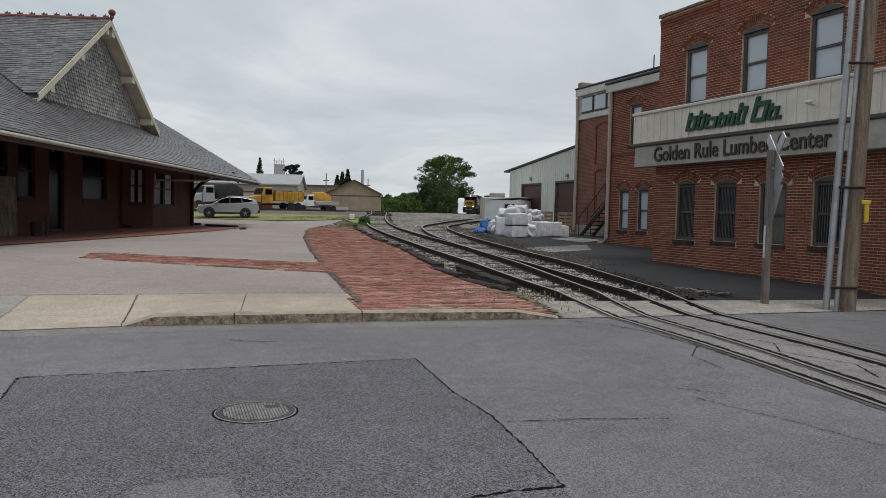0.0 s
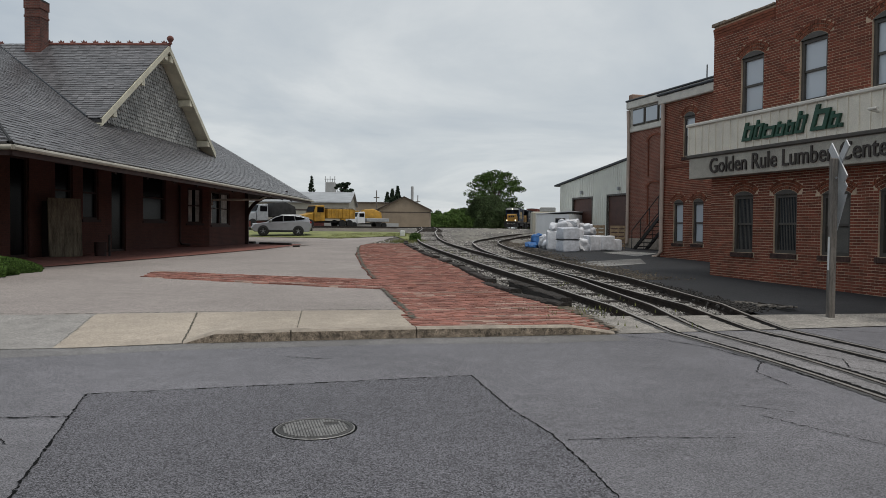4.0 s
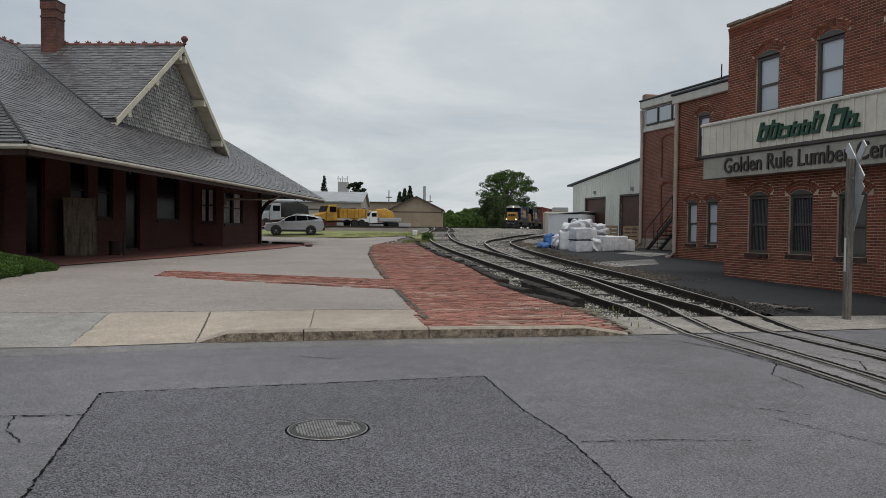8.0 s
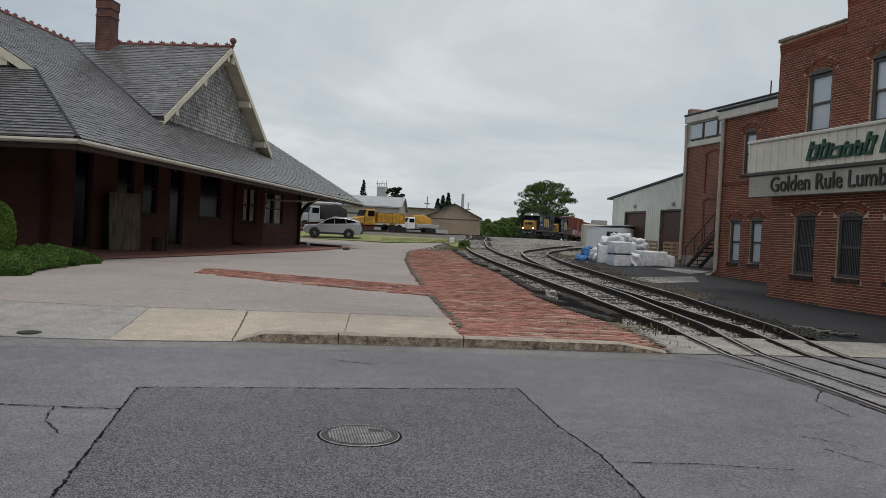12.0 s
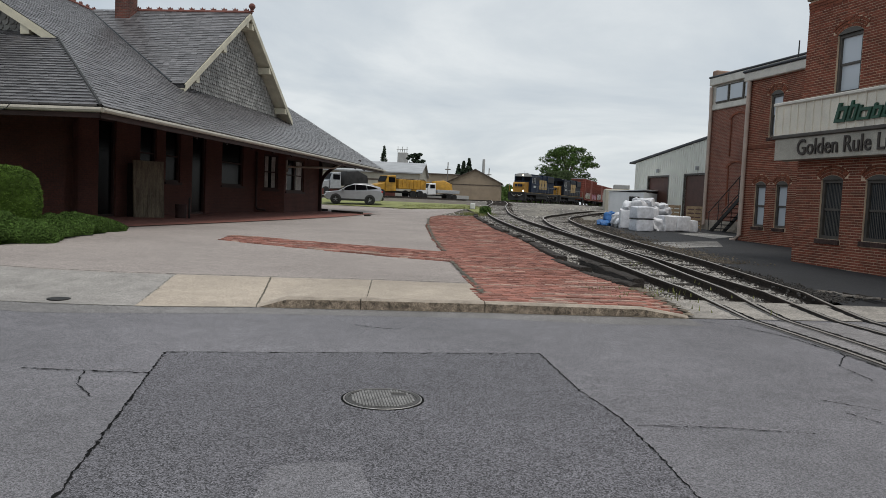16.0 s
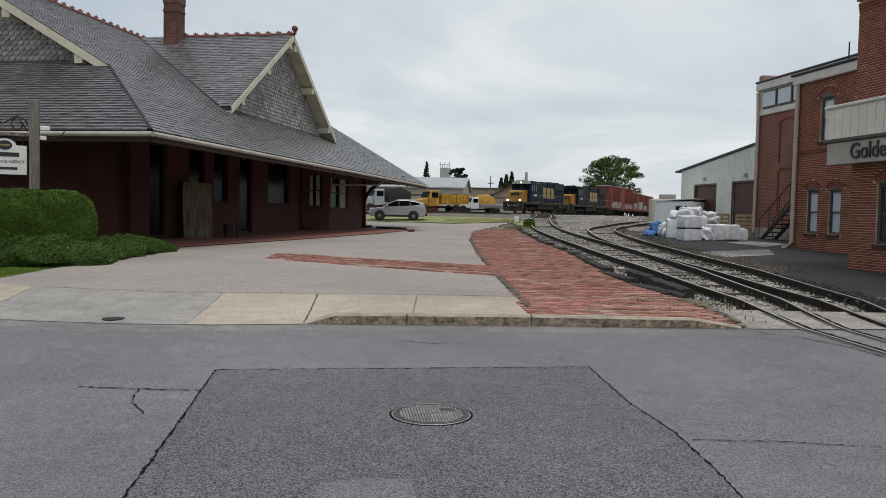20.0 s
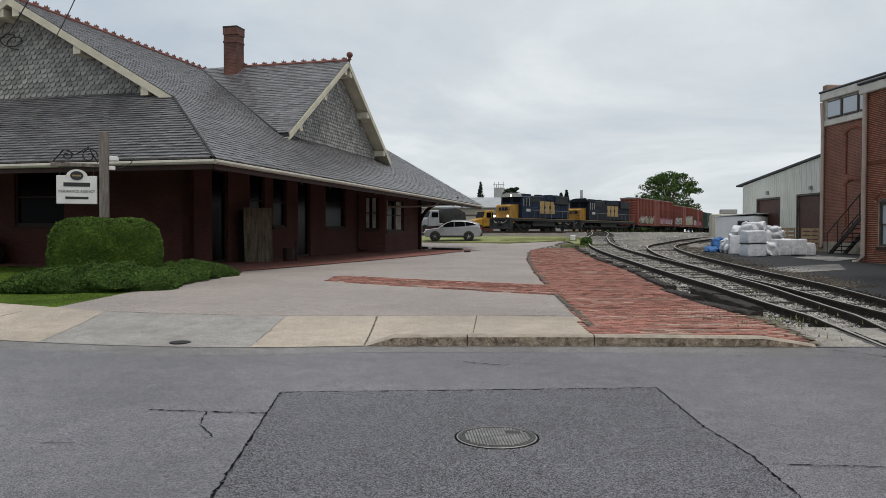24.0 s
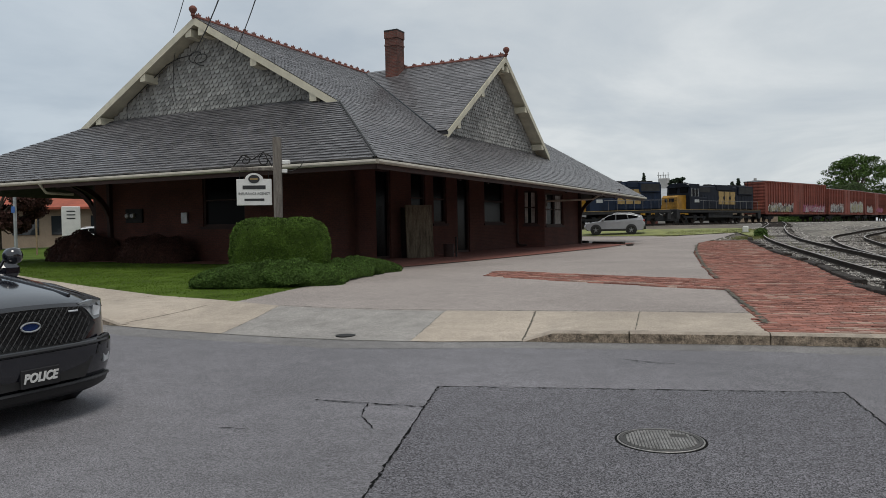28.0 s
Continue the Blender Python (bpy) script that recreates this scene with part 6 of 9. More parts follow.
    part("lettering", me, None, bd, "dark serif lettering", m=pose(3.49, -0.46, 3.42, 90, 0, 0) @ Matrix.Diagonal((k, 0.95, 1, 1)))
    # company mark of plain slanted green frames, one to a letter's width
    def slant(x, w, h, t):
        s = Shape()
        for a, b, c, d in ((0, t, 0, h), (w - t, w, 0, h * 0.8), (t, w - t, 0, t * 0.8), (t, w - t, h * 0.8 - t, h * 0.8)):
            s.prism([(x + a + c * 0.3, 3.98 + c), (x + b + c * 0.3, 3.98 + c), (x + b + d * 0.3, 3.98 + d), (x + a + d * 0.3, 3.98 + d)], "y", -0.53, -0.47)
        part("mark_frame", s, MAT["green_letters"], sg, "slanted green frame of the sign mark")
    x = 1.86
    for w, h, t in ((0.36, 0.48, 0.1), (0.26, 0.5, 0.075), (0.4, 0.36, 0.075), (0.27, 0.36, 0.075), (0.25, 0.36, 0.075), (0.28, 0.52, 0.08), (0.0, 0.0, 0.0), (0.46, 0.6, 0.11), (0.28, 0.38, 0.08)):
        if w:
            slant(x, w, h, t)
            x += w + 0.06
        else:
            x += 0.16
    part("mark_dot", Shape().box(x - 0.02, x + 0.07, -0.53, -0.47, 3.98, 4.07), MAT["green_letters"], sg, "green dot of the sign mark")
    # small lamp on the band
    part("sign_lamp", Shape().tube([(6.05, -0.5, 4.18), (6.05, -0.75, 4.22), (6.3, -0.8, 4.2)], 0.035, 8), MAT["trim_cream"], root, "small white lamp on the sign band")
    return root


def build_brickwork():
    at = lambda u, z, d: (u, d, z)
    (tall, th), (par, _), (wing, wh) = TALL
    lay_courses(at, tall, 0.0, 12.0, 0.0, 7.18, th, lambda u, z: 3.4 < u < 6.0 and 0.25 < z < 3.0)
    for a, b, z in ((0, 2.42, 7.2), (2.42, 4.6, 7.85), (4.6, 12.0, 8.5)):
        lay_courses(at, par, a, b, 7.18, z, [])
    lay_courses(at, wing, -0.15, 6.0, 0.0, 6.82, wh)


def build_low():
    """The set-back two-storey wing with its cornice, and the brown wing behind it."""
    m = pose(7.0, 31.9, 0, 0, 0, 22.2 - 90)
    root = thing("brick_wing", m, "set-back two-storey brick wing with white cornice", "building")
    at = lambda u, z, d: (u, d, z)
    low = [(0.75, 1.4, 1.1, 2.72), (2.0, 2.66, 1.1, 2.72)]
    up = [(1.32, 2.05, 4.55, 6.15)]
    w = part("front_wall", wall_block(-0.15, 14, -0.2, 6.85, low + up, at), MAT["mortar"], root, "red-brown brick wall")
    TALL.append((w, [(*h, 0.14) for h in low] + [(*h, 0.16) for h in up]))
    s = Shape()
    s.face([(-0.15, 14, -0.2), (-0.15, 0, -0.2), (-0.15, 0, 6.85), (-0.15, 14, 6.85)], [(0, 0), (14, 0), (14, 7), (0, 7)])
    part("side_wall", s, MAT["brick_old"], root)
    for h in low:
        arch_window(root, at, *h, MAT["glass_day"], MAT["trim_green"], MAT["arch"], rise=0.14)
    arch_window(root, at, *up[0], MAT["glass_day"], MAT["trim_green"], MAT["arch"], rise=0.16)
    part("cornice", Shape().rbox(-0.25, 14, -0.16, 0.1, 6.85, 7.2, 0.03), MAT["trim_cream"], root, "white boxed cornice")
    part("roof_edge", Shape().rbox(-0.3, 14, -0.22, 12, 7.2, 7.3, 0.03), MAT["roofmetal"], root, "dark flat roof edge")
    part("belt_course", Shape().box(-0.15, 14, -0.04, 0.0, 4.15, 4.3), MAT["arch"], root)
    part("roof_mast", Shape().tube([(1.4, 1.0, 7.3), (1.4, 1.0, 8.3)], 0.025, 6), MAT["iron"], root)
    s = Shape().tube([(0.08, -0.12, 6.85), (0.08, -0.12, 0.72), (-0.02, -0.2, 0.52), (-0.2, -0.32, 0.48)], 0.085, 10)
    part("downspout", s, MAT["pinkpipe"], root, "buff painted downspout", smooth=50)
    m = pose(7.45, 43.0, 0, 0, 0, 22.2 - 90)
    root = thing("brown_wing", m, "older brown brick wing with blind arches and high windows", "building")
    s = wall_block(0, 16, -0.2, 7.25, [], at)
    part("front_wall", s, MAT["brick_old"], root, "brown-red brick wall")
    s = Shape()
    s.face([(0, 14, -0.2), (0, 0, -0.2), (0, 0, 8.5), (0, 14, 8.5)], [(0, 0), (14, 0), (14, 8.7), (0, 8.7)])
    part("side_wall", s, MAT["brick_old"], root)
    part("lower_trim", Shape().rbox(-0.05, 16, -0.1, 0.0, 7.05, 7.33, 0.03), MAT["trim_cream"], root, "white trim below the high windows")
    part("cornice", Shape().rbox(-0.05, 16, -0.16, 0.1, 8.38, 8.78, 0.03), MAT["trim_cream"], root, "white boxed cornice")
    part("roof_edge", Shape().rbox(-0.1, 16, -0.2, 12, 8.78, 8.88, 0.03), MAT["roofmetal"], root)
    part("roof_parapet", Shape().rbox(-0.25, 0.15, 0.1, 3, 6.9, 9.25, 0.05).rbox(0.15, 2.2, 0.6, 3, 8.88, 9.15, 0.05), MAT["brick_old"], root, "brick parapet stub on the roof corner")
    wall = Shape().box(0, 16, 0.0, 0.25, 7.25, 8.4)
    part("clerestory_wall", wall, MAT["trim_cream"], root)
    for k in range(4):
        u = 0.5 + k * 1.28
        wn_ = part("window", Shape().rbox(u, u + 1.16, -0.08, 0.02, 7.4, 8.3, 0.02), MAT["trim_green"], root)
        part("pane", Shape().box(u + 0.07, u + 1.09, -0.1, -0.06, 7.48, 8.22), MAT["glass_day"], wn_)
    for u in (2.0,):
        for z0, z1 in ((1.9, 3.9), (4.5, 6.4)):
            s = Shape()
            n = 8
            for i in range(n):
                a0, a1 = math.pi * i / n, math.pi * (i + 1) / n
                f = lambda a, r: (u + 0.62 - math.cos(a) * r, z1 + math.sin(a) * r * 0.45)
                p = [f(a0, 0.62), f(a1, 0.62), f(a1, 0.82), f(a0, 0.82)]
                s.hexa([at(*p[0], -0.05), at(*p[1], -0.05), at(*p[1], 0.02), at(*p[0], 0.02), at(*p[3], -0.05), at(*p[2], -0.05), at(*p[2], 0.02), at(*p[3], 0.02)])
            s.box(u - 0.02, u + 0.06, -0.05, 0.0, z0, z1)
            s.box(u + 1.2, u + 1.28, -0.05, 0.0, z0, z1)
            part("blind_arch", s, MAT["arch"], root, "bricked-up arched window")
    s = Shape().tube([(0.1, -0.12, 8.3), (0.2, -0.12, 6.9), (0.2, -0.12, 0.9), (0.1, -0.25, 0.75)], 0.09, 10)
    part("downspout", s, MAT["pinkpipe"], root, "buff painted downspout", smooth=50)
    part("plinth", Shape().box(-0.05, 6, -0.06, 0.0, -0.2, 1.15), MAT["kerb"], root)
    # stair up along the brown wall
    st = thing("iron_stair", m, "black iron outside stair with handrails", "stair")
    for side in (-1.1, -0.35):
        s = Shape()
        s.hexa([(2.3, side - 0.03, 0.55), (2.6, side - 0.03, 0.55), (2.6, side + 0.03, 0.55), (2.3, side + 0.03, 0.55), (5.4, side - 0.03, 2.9), (5.7, side - 0.03, 2.9), (5.7, side + 0.03, 2.9), (5.4, side + 0.03, 2.9)])
        part("stringer", s, MAT["iron"], st)
        part("handrail", Shape().tube([(2.2, side, 1.55), (5.5, side, 3.95)], 0.025, 6), MAT["iron"], st)
        for k in range(5):
            x = 2.25 + k * 0.8
            part("baluster", Shape().tube([(x, side, 0.6 + k * 0.58), (x, side, 1.55 + k * 0.58)], 0.02, 6), MAT["iron"], st)
    for k in range(11):
        x = 2.45 + k * 0.29
        part("tread", Shape().box(x, x + 0.28, -1.1, -0.35, 0.72 + k * 0.21, 0.76 + k * 0.21), MAT["iron"], st)


def build_warehouse():
    """Local x runs along the door front toward the viewer, y to the east."""
    m = pose(5.3, 62.0, 0, 0, 0, 20.0 - 90)
    root = thing("warehouse", m, "pale ribbed-steel warehouse with brown roller doors", "building")
    at = lambda u, z, d: (u, d, z)
    doors = [(2.4, 5.6, 0.5, 3.98), (8.0, 11.4, 0.5, 4.02)]
    part("front_wall", wall_block(0, 15, 0.0, 5.2, doors, at, 0.2), MAT["warehouse"], root, "pale ribbed steel siding")
    part("gable_wall", Shape().prism([(0, 5.2), (15, 5.2), (15, 6.85)], "y", 0.0, 0.2), MAT["warehouse"], root)
    s = Shape()
    for k in np.arange(0.0, 15, 0.3):
        if not any(a - 0.1 < k < b for a, b, _, _ in doors):
            s.box(k, k + 0.05, -0.03, 0, 0.4, 5.2 + k * 0.11)
        else:
            s.box(k, k + 0.05, -0.03, 0, 4.1, 5.2 + k * 0.11)
    part("siding_ribs", s, MAT["warehouse"], root)
    part("side_wall", Shape().box(0.0, 0.2, 0.2, 20, 0, 5.1), MAT["warehouse"], root)
    s = Shape().prism([(-1.0, 5.15), (15.5, 6.92), (15.5, 7.05), (-1.0, 5.28)], "y", -0.12, 20)
    part("roof", s, MAT["roofmetal"], root, "dark low-pitched steel roof")
    for a, b, z0, z1 in doors:
        d = part("roller_door", Shape().box(a, b, 0.1, 0.16, z0, z1), MAT["browndoor"], root, "brown roller door")
        s = Shape()
        for z in np.arange(z0, z1, 0.25):
            s.box(a, b, 0.085, 0.1, z, z + 0.2)
        part("door_slats", s, MAT["browndoor"], d)
        part("door_frame", Shape().box(a - 0.12, a, -0.05, 0.1, z0, z1 + 0.12).box(b, b + 0.12, -0.05, 0.1, z0, z1 + 0.12).box(a, b, -0.05, 0.1, z1, z1 + 0.12), MAT["trim_green"], d)
        part("door_lamp", Shape().rbox((a + b) / 2 - 0.1, (a + b) / 2 + 0.1, -0.2, -0.004, z1 + 0.35, z1 + 0.6, 0.02), MAT["galv"], root)
    sh = thing("white_shed", pose(3.1, 57.6, 0, 0, 0, -28), "small white siding shed with lean-to roof", "shed")
    part("wall", Shape().box(0, 2.75, 0, 3.0, 0.6, 2.75), MAT["shed"], sh)
    part("corner_trim", Shape().box(-0.03, 0.05, -0.03, 0.05, 0.6, 2.75).box(2.7, 2.78, -0.03, 0.05, 0.6, 2.75), MAT["white_paint"], sh)
    part("roof", Shape().prism([(-0.06, 2.74), (2.81, 2.93), (2.81, 2.99), (-0.06, 2.8)], "y", -0.05, 3.05), MAT["shed"], sh, "grey lean-to roof")
    w = part("window", Shape().rbox(1.6, 2.4, -0.05, 0.0, 1.75, 2.45, 0.02), MAT["trim_green"], sh)
    part("pane", Shape().box(1.67, 2.33, -0.07, -0.045, 1.82, 2.38), MAT["glass"], w)
    rv = thing("roof_unit", pose(5.2, 75, 0), "distant grey rooftop plant behind the shed", "roof plant")
    part("housing", Shape().rbox(-0.75, 0.75, 0, 1.5, 3.35, 3.8, 0.06), MAT["silo"], rv)
    part("curb", Shape().rbox(-1.6, 1.6, -0.2, 3, 0.9, 3.35, 0.1), MAT["creamwall"], rv)


# ---- freight train ----
def truck(parent, x, axles, pitch, wheel_r=0.51):
    """A bogie: side frames, wheels, springs."""
    half = pitch * (axles - 1) / 2
    tr = part("bogie", Shape(), None, parent)
    s = Shape()
    for y in (-1.0, 1.0):
        s.rbox(x - half - 0.55, x + half + 0.55, y - 0.09, y + 0.09, 0.55, 0.78, 0.03)
        for k in range(axles):
            xx = x - half + k * pitch
            s.rbox(xx - 0.22, xx + 0.22, y - 0.14, y + 0.14, 0.36, 0.7, 0.04)
        s.rbox(x - 0.4, x + 0.4, y - 0.12, y + 0.12, 0.35, 0.9, 0.04)
    s.rbox(x - 0.35, x + 0.35, -1.0, 1.0, 0.6, 0.95, 0.05)
    tr.data = s.mesh("bogie", MAT["loco_grey"])
    for k in range(axles):
        xx = x - half + k * pitch
        for y in (-0.75, 0.75):
            part("wheel", Shape().disc((xx, y, wheel_r), (0, 1, 0), wheel_r, 0.13, 20), MAT["rail"], tr, smooth=40)
    return tr


def locomotive(name, label, six):
    """A hood diesel, forward along +x, nose at x = 0."""
    L = 20.4 if six else 17.4
    ob = thing(name, pose(0, 0, 0), label, "locomotive", "locomotives of the freight train")
    B, Y, G, Wt = MAT["loco_navy"] if six else MAT["loco_blue"], MAT["loco_yellow"], MAT["loco_grey"], MAT["loco_white"]
    part("frame", Shape().rbox(-L + 0.5, -0.5, -1.52, 1.52, 1.15, 1.5, 0.04), G, ob)
    part("sill_stripe", Shape().box(-L + 0.6, -0.6, -1.545, 1.545, 1.46, 1.5), MAT["loco_mark"], ob, "dull yellow sill stripe")
    # nose and cab
    part("nose", Shape().prism([(-0.95, 1.5), (-1.0, 2.85), (-1.25, 3.05), (-2.9, 3.1), (-2.9, 1.5)], "y", -1.0, 1.0), Y, ob, "yellow short hood nose")
    for k in (-1, 0, 1):
        part("nose_mark", Shape().box(-0.97, -0.93, k * 0.44 - 0.17, k * 0.44 + 0.17, 2.36, 2.72), B, ob, "small dark slab of the nose mark")
    part("anticlimber", Shape().rbox(-0.62, -0.3, -1.45, 1.45, 1.2, 1.52, 0.04), G, ob)
    cab = part("cab", Shape().prism([(-2.85, 1.5), (-2.85, 3.0), (-2.95, 4.15), (-3.15, 4.35), (-5.0, 4.35), (-5.0, 1.5)], "y", -1.5, 1.5), B, ob, "dark blue cab")
    part("cab_roof", Shape().prism([(-1.5, 4.05), (-1.0, 4.38), (-0.5, 4.46), (0.5, 4.46), (1.0, 4.38), (1.5, 4.05), (1.5, 3.98), (-1.5, 3.98)], "x", -5.05, -2.75), Wt if not six else B, cab, "sun-bleached pale cab roof")
    for y in (-1, 1):
        part("windshield", Shape().box(-2.9, -2.84, y * 0.72 - 0.5, y * 0.72 + 0.5, 3.35, 3.95), MAT["glass_dark"], cab)
        part("side_window", Shape().box(-4.6, -3.3, y * 1.505 - 0.02, y * 1.505 + 0.02, 3.05, 3.75), MAT["glass_dark"], cab)
        for fx in (-4.68, -4.0, -3.3):
            part("window_post", Shape().box(fx, fx + 0.08, y * 1.52 - 0.02, y * 1.52 + 0.02, 2.95, 3.85), Wt, cab)
        part("lit_board", Shape().rbox(-3.05, -2.8, y * 0.85 - 0.42, y * 0.85 + 0.42, 4.02, 4.3, 0.03), MAT["tag_white"], ob, "white board over the cab window")
        part("cab_bar", Shape().box(-4.9, -3.9, y * 1.51 - 0.012, y * 1.51 + 0.012, 2.3, 2.62), Wt, cab, "pale bar on the cab side")
    # long hood
    hood = part("long_hood", Shape().rbox(-L + 1.3, -5.0, -1.05, 1.05, 1.5, 4.25, 0.14), B, ob, "dark blue long hood with doors")
    for k in np.arange(-L + 1.6, -5.4, 0.75):
        for y in (-1, 1):
            part("hood_door", Shape().box(k, k + 0.68, y * 1.055 - 0.012, y * 1.055 + 0.012, 1.7, 3.2), B, hood)
    part("radiator", Shape().rbox(-L + 1.8, -L + 5.6, -1.22, 1.22, 3.3, 4.4, 0.08), B, hood)
    for k in range(3):
        part("roof_fan", Shape().disc((-L + 2.5 + k * 1.35, 0, 4.46), (0, 0, 1), 0.58, 0.2, 16), G, hood)
    part("exhaust", Shape().rbox(-9.9, -9.0, -0.35, 0.35, 4.05, 4.5, 0.05), G, hood)
    part("blower", Shape().rbox(-7.2, -5.0, -1.3, 1.3, 1.5, 2.9, 0.08), B, hood)
    part("roof_walk", Shape().rbox(-14.5 if six else -12.5, -11, -0.7, 0.7, 4.05, 4.3, 0.05), G, hood)
    # yellow mark of three plain slabs on each side, number bar on the cab
    xo = -12.2 if six else -10.0
    for y in (-1, 1):
        for k in (-1, 0, 1):
            part("company_mark", Shape().prism([(xo + k * 1.42 - 0.6, 2.15), (xo + k * 1.42 + 0.6, 2.15), (xo + k * 1.42 + 0.6, 2.62), (xo + k * 1.42 + 0.42, 2.9), (xo + k * 1.42 + 0.6, 3.18), (xo + k * 1.42 + 0.6, 3.65), (xo + k * 1.42 - 0.6, 3.65), (xo + k * 1.42 - 0.6, 3.18), (xo + k * 1.42 - 0.42, 2.9), (xo + k * 1.42 - 0.6, 2.62)], "y", y * 1.075 - 0.012, y * 1.075 + 0.012), MAT["loco_mark"], hood, "faded yellow slab of the side mark")
    for k in range(3):
        part("grab_step", Shape().box(-0.93, -0.9, 0.55, 0.95, 1.75 + k * 0.35, 1.79 + k * 0.35), G, ob)
    part("dynamic_brake", Shape().rbox(-13.6 if six else -11.6, -9.6, -1.12, 1.12, 3.75, 4.42, 0.08), B, hood)
    for y in (-1, 1):
        part("air_intake", Shape().box(-8.2, -5.3, y * 1.06 - 0.015, y * 1.06 + 0.015, 3.5, 4.05), G, hood, "dark air intake grille")
        part("side_grille", Shape().box(-L + 2.0, -L + 5.4, y * 1.225 - 0.012, y * 1.225 + 0.012, 3.45, 4.2), G, hood, "dark radiator grille")
    part("horn", Shape().tube([(-4.4, 0.3, 4.5), (-3.7, 0.3, 4.5)], [0.04, 0.09], 8), G, ob)
    part("antenna", Shape().tube([(-4.6, -0.4, 4.4), (-4.6, -0.4, 4.95)], 0.02, 5), G, ob)
    # walkways, rails, tanks
    for y in (-1, 1):
        part("handrail", Shape().tube([(-5.2, y * 1.45, 2.5), (-L + 0.9, y * 1.45, 2.5)], 0.022, 5), MAT["loco_rail"], ob)
        for k in np.arange(-L + 1.0, -5.2, 1.5):
            part("stanchion", Shape().tube([(k, y * 1.45, 1.5), (k, y * 1.45, 2.5)], 0.018, 5), MAT["loco_rail"], ob)
        for e in (-0.55, -L + 0.55):
            part("step_well", Shape().rbox(e - 0.35, e + 0.35, y * 1.3 - 0.18, y * 1.3 + 0.18, 0.45, 1.5, 0.03), G, ob)
            part("end_rail", Shape().tube([(e, y * 1.4, 1.2), (e, y * 1.4, 2.6)], 0.03, 5), Y, ob, "yellow grab rail")
    mid = -L / 2
    part("fuel_tank", Shape().tube([(mid - 2.9, 0, 0.85), (mid + 2.9, 0, 0.85)], 0.62, 14).box(mid - 2.9, mid + 2.9, -1.35, 1.35, 0.6, 1.15), G, ob)
    part("air_tank", Shape().tube([(mid - 2.4, 1.25, 1.05), (mid + 2.4, 1.25, 1.05)], 0.16, 8).tube([(mid - 2.4, -1.25, 1.05), (mid + 2.4, -1.25, 1.05)], 0.16, 8), G, ob)
    part("snow_plow", Shape().prism([(-0.15, 0.25), (-0.4, 1.2), (-0.7, 1.2), (-0.7, 0.25)], "y", -1.4, 1.4), G, ob)
    part("coupler", Shape().rbox(-0.6, 0.15, -0.2, 0.2, 0.75, 1.05, 0.05), MAT["rail"], ob)
    for y in (-0.95, 0.95):
        if not six:
            part("ditch_light", Shape().disc((-0.52, y, 1.72), (1, 0, 0), 0.12, 0.14, 14), MAT["headlight"], ob, "burning ditch light")
        part("air_hose", Shape().tube([(-0.4, y, 1.3), (-0.2, y * 0.8, 1.05), (-0.2, y * 0.4, 0.9), (-0.25, y * 0.15, 1.1)], 0.035, 6), MAT["tag_white"], ob)
    if not six:
        part("headlight", Shape().disc((-2.8, 0, 4.15), (1, 0, 0), 0.12, 0.12, 14), MAT["headlight"], ob, "burning headlight")
    for xx in (-L * 0.23, -L * 0.77):
        truck(ob, xx, 3 if six else 2, 2.0 if six else 2.75)
    return ob, L


